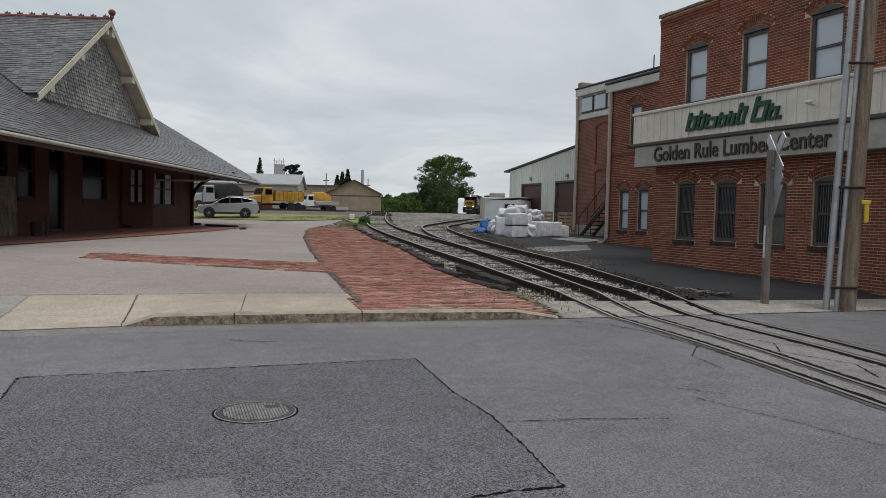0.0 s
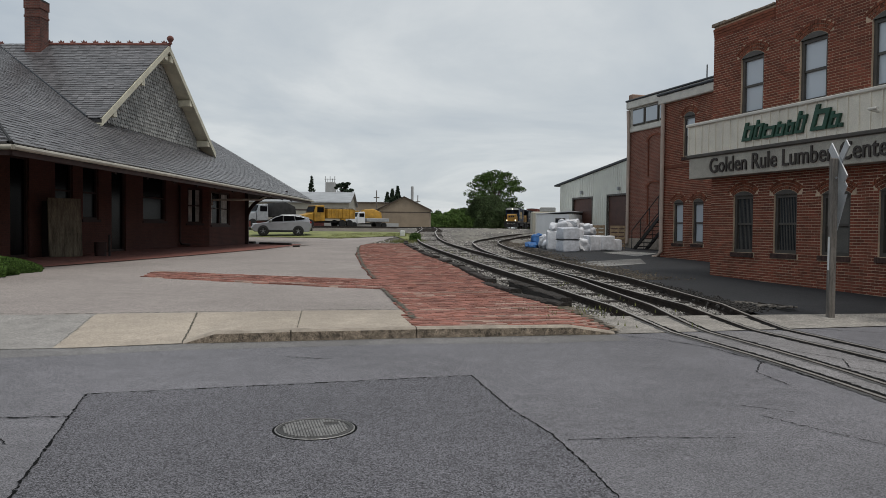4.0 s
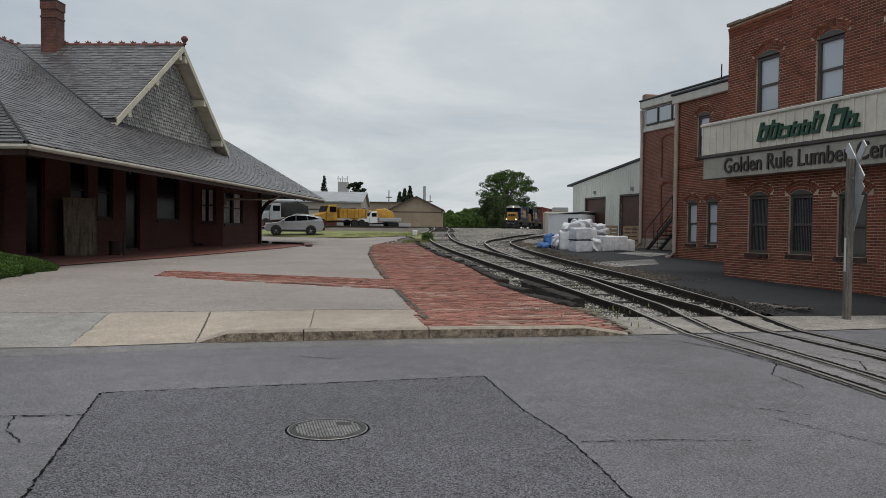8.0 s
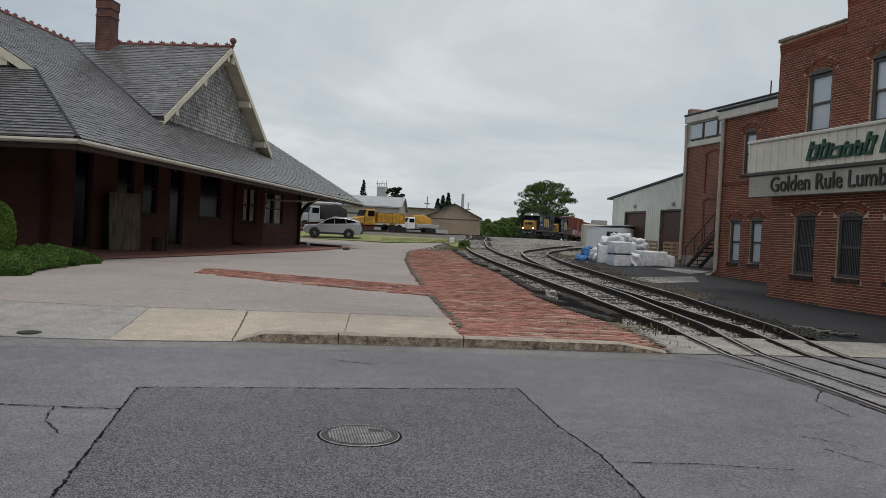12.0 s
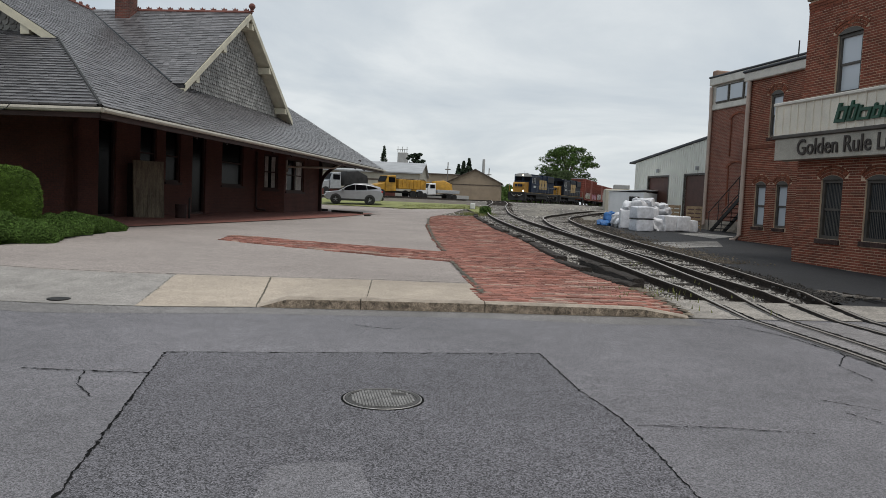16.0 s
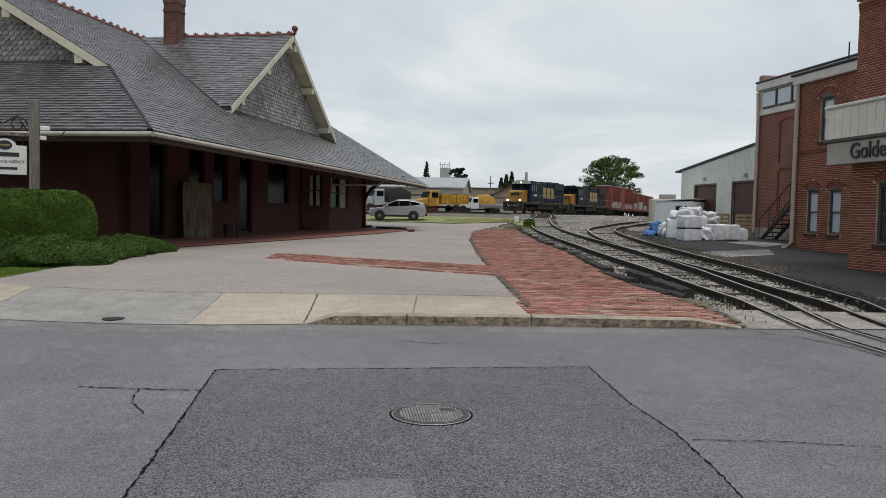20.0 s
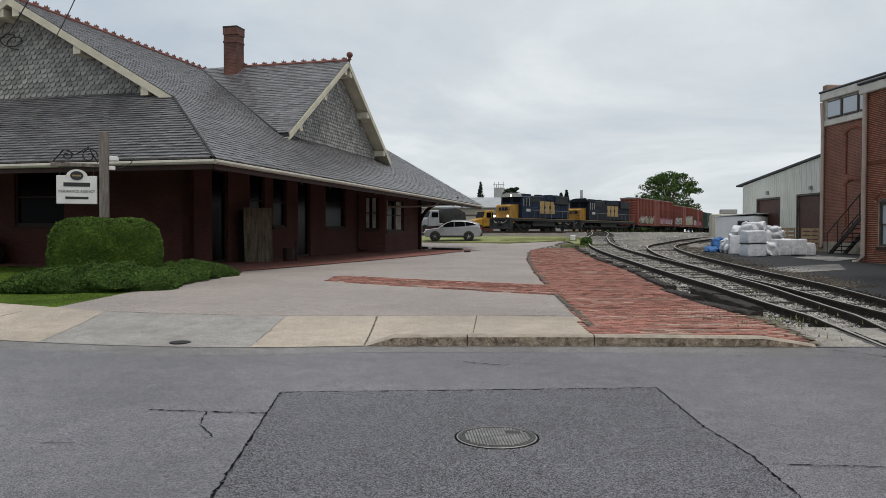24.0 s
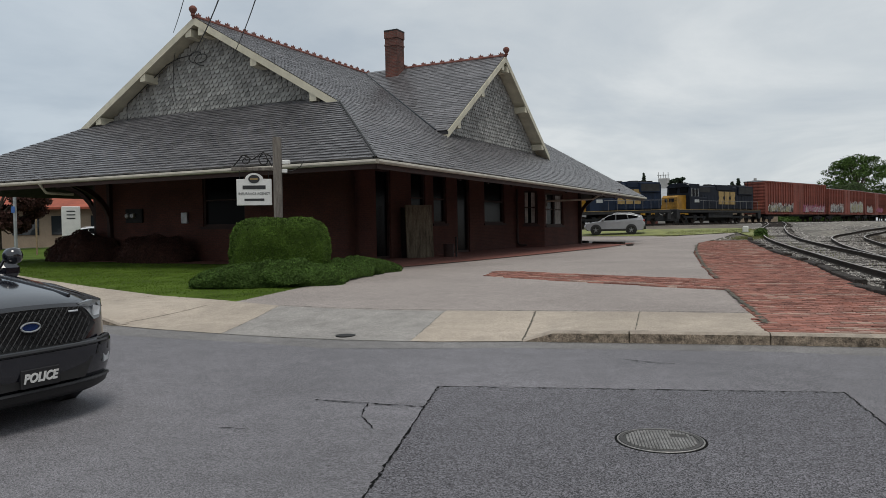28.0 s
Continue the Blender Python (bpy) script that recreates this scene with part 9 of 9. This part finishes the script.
    for cx, r0, sg in ((-0.34, 0.2, 1), (-0.84, 0.16, -1)):
        s.tube([(cx + sg * r * math.cos(a), 0, 3.14 + r * math.sin(a)) for r, a in [(r0 * (1 - k / 26), k * 0.42) for k in range(22)]], 0.018, 6)
    s.tube([(-0.14, 0, 2.98), (-0.36, 0, 3.36), (-0.65, 0, 3.16), (-0.9, 0, 3.28), (-1.15, 0, 2.98)], 0.018, 6)
    part("scrollwork", s, MAT["iron"], g, "black wrought-iron scrolls")
    bd = part("board", Shape().rbox(-1.08, -0.16, -0.02, 0.02, 1.94, 2.64, 0.008), MAT["white_paint"], g, "white sign board")
    arc = [(-0.62 + 0.24 * math.cos(a), 2.62 + 0.18 * math.sin(a)) for a in np.linspace(0, math.pi, 14)]
    part("board_crest", Shape().prism(arc, "y", -0.02, 0.02), MAT["white_paint"], bd)
    part("oval", Shape().lathe([(0.01, 0), (0.15, 0), (0.14, 0.012), (0.01, 0.012)], 24), MAT["black_paint"], bd, "dark oval emblem", m=pose(-0.62, -0.022, 2.64, 90, 0, 0) @ Matrix.Diagonal((1, 0.75, 1, 1)))
    part("oval_band", Shape().box(-0.72, -0.52, -0.038, -0.034, 2.62, 2.66), MAT["gold"], bd)
    part("dark_bar", Shape().box(-0.92, -0.32, -0.026, -0.021, 2.37, 2.47), MAT["black_paint"], bd, "dark bar on the board")
    me = text_mesh("INSURANCE AGENCY", 0.095, 0.002, MAT["black_paint"])
    xs = [v.co.x for v in me.vertices]
    part("lettering", me, None, bd, m=pose(-0.62, -0.024, 2.25, 90, 0, 0) @ Matrix.Diagonal((0.82 / (max(xs) - min(xs)), 1, 1, 1)))
    part("thin_bar", Shape().box(-0.88, -0.36, -0.026, -0.021, 2.06, 2.12), MAT["black_paint"], bd, "thin dark bar on the board")
    for xx in (-1.0, -0.24):
        part("hanger", Shape().tube([(xx, 0, 2.88), (xx, 0, 2.62)], 0.01, 5), MAT["iron"], g)
    part("flood_lamp", Shape().rbox(0.12, 0.34, -0.1, 0.02, 3.02, 3.14, 0.02), MAT["white_paint"], g, "small white floodlight")
    part("lamp_bracket", Shape().rbox(0.11, 0.26, -0.06, 0.02, 2.8, 2.9, 0.01), MAT["white_paint"], g)
    part("cable", Shape().tube([(0.12, 0, 2.84), (0.4, 0, 2.86), (0.6, 0, 2.96), (0.7, 0.02, 3.12)], 0.012, 5), MAT["wire"], g)
    # things leaning on the depot wall
    d = thing("old_door_panel", pose(-15.3, 25.75, land(-15.3, 25.75) + 0.03, 0, 0, 62), "grey weathered timber panel leaning on the depot wall", "door panel")
    part("panel", Shape().rbox(-0.62, 0.62, -0.03, 0.03, 0, 2.1, 0.01), MAT["mud"], d, m=pose(0, 0, 0, -3, 0, 0))
    for k in range(7):
        part("board", Shape().box(-0.58 + k * 0.17, -0.44 + k * 0.17, -0.045, -0.03, 0.05, 0.85), MAT["mud"], d, m=pose(0, 0, 0, -3, 0, 0))
    d2 = thing("old_door_panel", pose(-15.75, 25.95, land(-15.75, 25.95) + 0.03, 0, 0, 50), "dark weathered board standing behind the timber panel", "door panel")
    part("panel", Shape().rbox(-0.5, 0.5, -0.03, 0.03, 0, 2.0, 0.01), MAT["soffit"], d2, m=pose(0, 0, 0, -3, 0, 0))
    b = thing("planter_bin", pose(-14.6, 26.8, land(-14.6, 26.8) + 0.03), "small dark bin beside the leaning panel", "bin")
    part("bin", Shape().lathe([(0.2, 0), (0.22, 0.5), (0.24, 0.52)], 14), MAT["maroon"], b)
    part("stand", Shape().tube([(0.35, 0, 0), (0.35, 0, 0.8)], 0.04, 8), MAT["iron"], b)
    for x, y, l in ((-16.6, 49.2, 1.6), (-13.7, 45.9, 2.9)):
        solid("parking_block", Shape().rbox(-l / 2, l / 2, -0.1, 0.1, 0, 0.16, 0.03), MAT["tie"], "dark timber parking stop on the pavement", "parking stop", "parking stops", m=pose(x, y, land(x, y), 0, 0, -33))
    solid("gutter_stone", Shape().rbox(-0.18, 0.18, -0.12, 0.12, 0, 0.1, 0.03), MAT["tie"], "small dark lid in the pavement", "lid", m=pose(-10.9, 40.5, land(-10.9, 40.5), 0, 0, 0))
    # white information cabinet, post and street pole west of the depot
    w = thing("information_board", pose(-39.0, 27.05, land(-39, 27.05), 0, 0, 55), "tall white information board with small dark writing", "sign")
    part("board", Shape().rbox(-0.48, 0.48, -0.12, 0.12, 0.25, 2.75, 0.03), MAT["white_paint"], w)
    for k in range(3):
        part("writing_bar", Shape().box(-0.22, 0.22, -0.13, -0.12, 2.45 - k * 0.2, 2.51 - k * 0.2), MAT["black_paint"], w, "small dark bar of writing")
    for xx in (-0.4, 0.4):
        part("leg", Shape().box(xx - 0.05, xx + 0.05, -0.05, 0.05, 0, 0.35), MAT["galv"], w)
    q = thing("street_pole", pose(-47, 28.7, land(-47, 28.7)), "grey steel street pole with a small blue sign", "street pole")
    part("pole", Shape().tube([(0, 0, 0), (0, 0, 4.6)], 0.1, 10), MAT["galv"], q)
    part("base", Shape().rbox(-0.2, 0.2, -0.2, 0.2, 0, 0.35, 0.05), MAT["galv"], q)
    part("blue_plate", Shape().rbox(-0.2, 0.2, -0.12, -0.1, 2.6, 3.0, 0.01), MAT["sign_blue"], q)
    q = thing("marker_post", pose(-42, 26.9, land(-42, 26.9)), "slim weathered wooden marker post", "post")
    part("post", Shape().tube([(0, 0, 0), (0, 0, 2.1)], 0.05, 8), MAT["pallet"], q)
    build_suv("parked_car", pose(-48.2, 36.2, land(-48.2, 36.2), 0, 0, 40), MAT["carwhite"], "white parked car beyond the depot", "parked cars")
    build_suv("parked_suv", pose(-17.15, 59.2, land(-17.15, 59.2) + 0.0, 0, 0, 196), MAT["carsilver"], "silver SUV parked at the end of the driveway", "parked cars")
    # service drop on the front gable
    c = thing("service_cables", pose(0, 0, 0), "black service cables running to the front gable", "cable")
    def sag(p, q, n=14, d=0.5):
        return [tuple(Vector(p) + (Vector(q) - Vector(p)) * (k / n) - Vector((0, 0, d * math.sin(math.pi * k / n)))) for k in range(n + 1)]
    part("cable", Shape().tube(sag((-23.2, 21.7, 8.74), (-7.8, 9.0, 7.16 + 0.3), d=0.3), 0.018, 5), MAT["wire"], c)
    part("cable", Shape().tube(sag((-21.05, 21.75, 8.55), (-7.46, 9.26, 7.19 + 0.3), d=0.3), 0.015, 5), MAT["wire"], c)
    part("cable", Shape().tube(sag((-24.2, 21.55, 9.63), (-8.41, 8.48, 7.08 + 0.3), d=0.3), 0.012, 5), MAT["wire"], c)
    part("coil", Shape().tube([(-23.7 + 0.42 * math.cos(a) + 0.05 * a, 22.12, 8.72 + 0.2 * math.sin(a) - 0.02 * a) for a in np.linspace(0, 11, 40)], 0.02, 5), MAT["wire"], c, "coiled cable slack")
    part("cable", Shape().tube([(-23.8, 22.12, 8.8), (-24.5, 22.1, 8.75), (-25.23, 22.08, 8.55), (-26.4, 22.03, 7.85), (-27.58, 21.98, 7.15), (-27.62, 21.98, 6.4)], 0.022, 5), MAT["wire"], c)
    part("cable", Shape().tube([(-24.6, 22.1, 9.55), (-24.85, 22.08, 8.5), (-24.85, 22.08, 7.4), (-24.7, 22.09, 6.75)], 0.012, 5), MAT["wire"], c)


def bag(x, y, w, d, h, material, label, rot=0.0, z=0.0, name="wrapped_bale", group="wrapped bales", slack=0.0):
    """A plastic-wrapped bale with slack corners."""
    x, w, d = 3.2 + (x - 3.2) * 0.88, w * 0.86, d * 0.86
    s = Shape()
    n = 16
    def f(a, b):
        ca, sa, cb, sb = math.cos(a), math.sin(a), math.cos(b), math.sin(b)
        g = lambda t: math.copysign(abs(t) ** (0.16 if slack < 0.5 else 0.45), t)
        p = Vector((w / 2 * g(ca) * g(cb), d / 2 * g(sa) * g(cb), h / 2 * g(sb)))
        k = 0.05 + 0.1 * slack
        q = p * 2.6 + Vector((x * 3, y * 3, 0))
        o = Vector((noise.noise(q), noise.noise(q + Vector((7, 0, 0))), noise.noise(q + Vector((0, 9, 0)))))
        o2 = Vector((noise.noise(q * 3), noise.noise(q * 3 + Vector((7, 0, 0))), noise.noise(q * 3 + Vector((0, 9, 0)))))
        p = p + o * k + o2 * k * 0.5
        return (p.x, p.y, max(0.0, p.z + h / 2))
    for j in range(n + 1):
        for i in range(2 * n):
            s.v.append(f(math.pi * i / n, -math.pi / 2 + math.pi * j / n))
    for j in range(n):
        for i in range(2 * n):
            s.f.append((j * 2 * n + i, j * 2 * n + (i + 1) % (2 * n), (j + 1) * 2 * n + (i + 1) % (2 * n), (j + 1) * 2 * n + i))
    return solid(name, s, material, label, "bale", group, smooth=35, m=pose(x, y, land(x, y) + z, 0, 0, rot))


def build_bales():
    T, G_ = MAT["tarp"], MAT["tarpgrey"]
    bag(3.5, 35.9, 1.0, 1.0, 0.56, G_, "grey-wrapped square bale with black band", 20)
    bag(3.5, 35.9, 1.0, 1.0, 0.56, G_, "grey-wrapped square bale stacked on another", 20, 0.58)
    solid("bale_band", Shape().box(-0.43, 0.43, -0.43, 0.43, 0.55, 0.59), MAT["iron"], "black strap between two stacked bales", "strap", m=pose(3.464, 35.9, land(3.5, 35.9), 0, 0, 20))
    for x, y, w, d, h, z, r, mt, sl, lab in ((4.45, 37.2, 0.8, 0.9, 0.55, 0.0, 10, T, 1, "slack white plastic sack on the asphalt"), (5.0, 37.3, 0.75, 0.9, 0.75, 0.0, 22, T, 0, "white plastic-wrapped square bale"), (5.72, 37.6, 0.85, 1.0, 0.75, 0, 20, T, 0, "broad white plastic-wrapped bale"), (6.35, 38.0, 0.55, 0.8, 0.55, 0, 20, T, 0.3, "small white plastic-wrapped bale"),
                                            (3.1, 38.0, 1.2, 1.0, 0.95, 0.0, 0, T, 0.4, "tall white plastic-wrapped bale"), (4.0, 38.8, 1.3, 1.1, 1.1, 0.0, 15, T, 0.4, "tall plastic-wrapped bale behind the stack"), (4.85, 39.6, 1.2, 1.0, 0.75, 0.0, 10, T, 0.2, "white plastic-wrapped bale behind the stack"), (3.3, 38.0, 1.2, 0.9, 0.42, 0.92, 8, T, 1, "flattened white sack lying on a bale"), (3.85, 38.7, 1.2, 0.9, 0.5, 1.05, -10, T, 1, "crumpled white sack lying on a bale"), (4.85, 39.6, 1.25, 0.9, 0.32, 0.75, 5, T, 1, "flattened pinkish-white sack lying on a bale"), (4.8, 39.6, 1.1, 0.8, 0.26, 1.03, 0, T, 1, "flattened white sack lying on another"),
                                            (2.55, 39.6, 0.7, 0.7, 0.7, 0, 0, T, 1, "slack white sack at the end of the stack"), (2.7, 38.6, 0.6, 0.6, 0.5, 0, 0, T, 1, "small slack white sack beside the stack")):
        bag(x, y, w, d, h, mt, lab, r, z, slack=sl)
    bag(2.15, 40.5, 0.7, 0.6, 0.75, MAT["blue"], "crumpled blue tarpaulin heap", 10, name="blue_tarp", group="", slack=1)
    bag(1.8, 40.0, 0.7, 0.5, 0.25, MAT["blue"], "loose blue tarpaulin on the ground", 40, name="blue_tarp", group="", slack=1)
    for px_, py_, h in ((5.55, 41.2, 1.25), (6.55, 40.6, 1.2)):
        p = thing("pallet", pose(px_, py_, land(px_, py_)), "pale timber pallet standing behind the bales", "pallet", "pallets")
        for k in range(6):
            part("board", Shape().box(-0.4, 0.4, -0.05, -0.03, 0.1 + k * 0.2, 0.24 + k * 0.2), MAT["pallet"], p)
        for xx in (-0.4, 0, 0.34):
            part("stringer", Shape().box(xx, xx + 0.06, -0.03, 0.06, 0.0, h), MAT["pallet"], p)


# ---- paving bricks of the platform and the cross strip ----
def lay_bricks(name, label, inside, origin, heading, du, dv, near, w=0.205, h=0.1, cap=300):
    """Bricks in running bond on a tilted grid; near(x, y) picks the ones made singly."""
    root = thing(name, pose(0, 0, 0), label, "paving", kind="structure")
    ch, sh = math.cos(radians(heading)), math.sin(radians(heading))
    one = Shape().rbox(0.004, w - 0.004, 0.004, h - 0.004, -0.05, 0.02, 0.008).mesh("brick", MAT["paver"])
    pale = Shape().rbox(0.004, w - 0.004, 0.004, h - 0.004, -0.05, 0.024, 0.008).mesh("brick", MAT["paver_pale"])
    big, bright = Shape(), Shape()
    count = 0
    v = 0.0
    row = 0
    while v < dv:
        u = -(row % 2) * w / 2
        wave = random.uniform(-0.006, 0.006)
        worn = random.random() ** 3
        while u < du:
            x, y = origin[0] + u * ch - v * sh, origin[1] + u * sh + v * ch
            cx, cy = x + (w * ch - h * sh) / 2, y + (w * sh + h * ch) / 2
            if inside(cx, cy):
                z = land(cx, cy) + 0.004 + random.uniform(-0.006, 0.006) + wave
                light = noise.noise(Vector((u * 0.9, v * 2.2, row * 0.37))) + worn * 0.7 > 0.56
                if count < cap and near(cx, cy):
                    part("brick", pale if light else one, None, root, m=pose(x, y, z, random.uniform(-1.5, 1.5), random.uniform(-1.5, 1.5), heading))
                    count += 1
                else:
                    a, b = 0.004, w - 0.004
                    c, d = (0.016 if worn > 0.3 and noise.noise(Vector((u * 0.6, row * 1.3, 4.0))) > -0.1 else 0.005), h - 0.004
                    j = random.uniform(-0.004, 0.004)
                    tgt = bright if light else big
                    i = len(tgt.v)
                    for uu, vv, zz in ((a, c, -0.03), (b, c, -0.03), (b, d, -0.03), (a, d, -0.03), (a + 0.006, c + 0.006, 0.02), (b - 0.006, c + 0.006, 0.02 + j), (b - 0.006, d - 0.006, 0.02 + j), (a + 0.006, d - 0.006, 0.02)):
                        tgt.v.append((x + uu * ch - vv * sh, y + uu * sh + vv * ch, z + zz))
                    for q in ((4, 5, 6, 7), (0, 1, 5, 4), (1, 2, 6, 5), (2, 3, 7, 6), (3, 0, 4, 7)):
                        tgt.f.append(tuple(i + k for k in q))
            u += w
        v += h
        row += 1
    tagged(part("bricks", big, MAT["paver"], root), kind="stuff")
    tagged(part("bleached_bricks", bright, MAT["paver_pale"], root), kind="stuff")
    return root


PLAT_L = [(-1.12, 10.85), (-1.75, 13.7), (-2.35, 16.2), (-2.95, 18.4), (-3.85, 22.1), (-5.35, 29.0), (-7.0, 39.2)]
PLAT_R = [(1.75, 11.6), (1.3, 13.3), (0.3, 16.0), (-0.42, 19.8), (-1.5, 24.5), (-3.05, 32.0), (-5.2, 43.5)]


def side_x(line, y):
    return float(np.interp(y, [p[1] for p in line], [p[0] for p in line]))


def build_paving():
    solid("platform_bed", ribbon(PLAT_L, PLAT_R, -0.004, 4, 4), MAT["joint"], "sandy joints of the brick platform", "paving", kind="structure")
    k = lambda x: kerb_y(x) + 0.17
    lay_bricks("brick_platform", "long platform of worn red paving bricks", lambda x, y: y > k(x) and y < 42.4 + 0.9 * (x + 6.2) * 0.4 and side_x(PLAT_L, y) < x < side_x(PLAT_R, y), (-7.0, 8.6), 16, 13.5, 38, lambda x, y: y < 12.9 - 0.2 * x)
    lay_bricks("brick_strip", "narrow strip of red paving bricks across the drive", lambda x, y: -8.9 < x < -2.2 and float(np.interp(x, [-8.8, -2.2], [17.7, 16.0])) < y < float(np.interp(x, [-9.0, -2.9], [19.3, 18.35])) and x > -9.0 + (19.3 - y) * 0.3, (-9.5, 17.4), -10, 8.0, 4.2, lambda x, y: False)


# ---- build ----
build_ground()
pale_reflection()
gutter_dust()
build_kerbs()
build_walks()
crack([(-3.76, 6.66), (-2.0, 7.32), (-0.2, 8.0)], 0.022)
crack([(-3.76, 6.66), (-3.35, 5.6), (-2.97, 4.63), (-2.5, 3.4), (-2.0, 2.2)], 0.018)
crack([(-0.2, 8.0), (0.19, 6.55), (0.5, 5.75), (0.72, 4.8), (0.83, 4.25)], 0.014)
crack([(0.83, 4.25), (0.5, 4.15), (0.0, 3.9)], 0.02)
crack([(-4.54, 5.66), (-3.99, 5.75), (-3.45, 5.86)], 0.018)
crack([(-3.99, 5.75), (-3.77, 5.34), (-3.46, 5.06)], 0.012)
crack([(0.6, 5.6), (1.3, 5.75), (1.9, 5.8)], 0.012)
crack([(2.3, 6.6), (2.9, 5.8), (3.6, 4.7)], 0.008, 0.03)
crack([(2.3, 6.9), (2.7, 6.7)], 0.012)
crack([(-4.6, 4.55), (-4.35, 4.6)], 0.012)
build_railway()
build_depot()
build_tall()
build_low()
build_warehouse()
build_train()
build_police()
build_far()
build_plants()
build_clutter()
build_bales()
crack([(-1.22, 11.6), (-1.5, 12.8), (-1.95, 14.4), (-2.42, 16.15)], 0.085, 0.025, 0.03, "mossy_joint", "dark mossy joint between drive and brick platform", "moss")
crack([(-2.95, 18.5), (-4.0, 22.8), (-5.2, 28.4), (-6.75, 36.6)], 0.1, 0.03, 0.03, "mossy_joint", "dark mossy joint between drive and brick platform", "moss")
crack([(-8.76, 8.68), (-9.1, 9.75), (-9.5, 10.85)], 0.006, 0.02, 0.014, "joint", "ragged joint between apron slabs", "moss")
crack([(-5.61, 9.16), (-5.9, 10.2), (-6.23, 11.3)], 0.007, 0.025, 0.016, "joint", "ragged joint between apron slabs", "moss")
crack([(-4.16, 9.75), (-4.5, 10.9), (-4.77, 11.75)], 0.02, 0.01, 0.014, "joint", "dark open joint between apron and sidewalk", "moss")
crack([(-2.75, 10.35), (-3.19, 12.3)], 0.012, 0.004, 0.012, "joint", "narrow joint between sidewalk slabs", "moss")
crack([(-13.5, 10.3), (-13.42, 11.3)], 0.018, 0.02, 0.02, "joint", "broken joint in the sidewalk", "crack")
crack([(-9.5, 10.87), (-8.4, 10.9), (-7.1, 11.1), (-6.22, 11.35), (-4.78, 11.8), (-3.2, 12.35), (-1.5, 12.77)], 0.045, 0.01, 0.016, "joint", "thin dark joint behind the sidewalk", "moss")
crack([(-14.8, 8.82), (-10.2, 8.57), (-7.7, 8.66), (-6.5, 8.84), (-5.3, 9.16), (-4.14, 9.68), (-1.1, 10.64), (1.88, 11.46)], 0.022, 0.012, 0.008, "gutter_line", "dark gutter line at the foot of the kerb", "moss")
crack([(1.9, 11.62), (1.62, 12.5), (1.38, 13.3), (1.0, 14.3)], 0.24, 0.05, 0.034, "dirt_edge", "loose dirt along the edge of the brick platform", "joint_dirt")
crack([(2.0, 11.3), (2.5, 11.0), (3.0, 10.3), (3.3, 9.3), (3.6, 8.0)], 0.02)
crack([(4.9, 11.2), (5.3, 10.2), (5.9, 9.4)], 0.018)
crack([(3.3, 9.3), (3.0, 8.6), (3.1, 7.9)], 0.012)
crack([(5.4, 12.6), (6.3, 12.2), (7.6, 12.0)], 0.02)
crack([(-2.5, 8.9), (-2.1, 8.8), (-1.9, 8.85)], 0.016)
crack([(4.0, 10.2), (4.4, 9.6), (4.2, 9.0), (4.75, 8.3), (4.6, 7.6)], 0.016, z=0.012)
crack([(4.4, 9.6), (5.0, 9.3)], 0.012, z=0.012)
crack([(4.75, 8.3), (5.3, 7.9), (5.2, 7.2), (5.7, 6.4)], 0.016, z=0.012)
crack([(4.5, 7.2), (5.0, 6.5), (4.9, 5.9)], 0.014, z=0.012)
crack([(5.2, 11.6), (5.6, 11.0), (6.3, 10.7)], 0.014, z=0.012)
build_brickwork()
build_paving()

# ---- what moves ----
TRAIN_END, TRAIN_SPEED, TRAIN_EASE = 238.63, 4.61, 0.018


def motions():
    for ob, back, L in TRAIN:
        walk(ob, [(float(t), train_pose(TRAIN_END - TRAIN_SPEED * (28 - t) + TRAIN_EASE * (28 - t) ** 2 - back, L)) for t in range(0, 29)])
    walk(POLICE, [(0.0, police_pose(0, 24.0)), (24.0, police_pose(0, 24.0)), (25.0, police_pose(0, 18.5)), (26.0, police_pose(0, 12.6)), (27.0, police_pose(0, 6.4)), (28.0, police_pose(0, 0.0))])


motions()
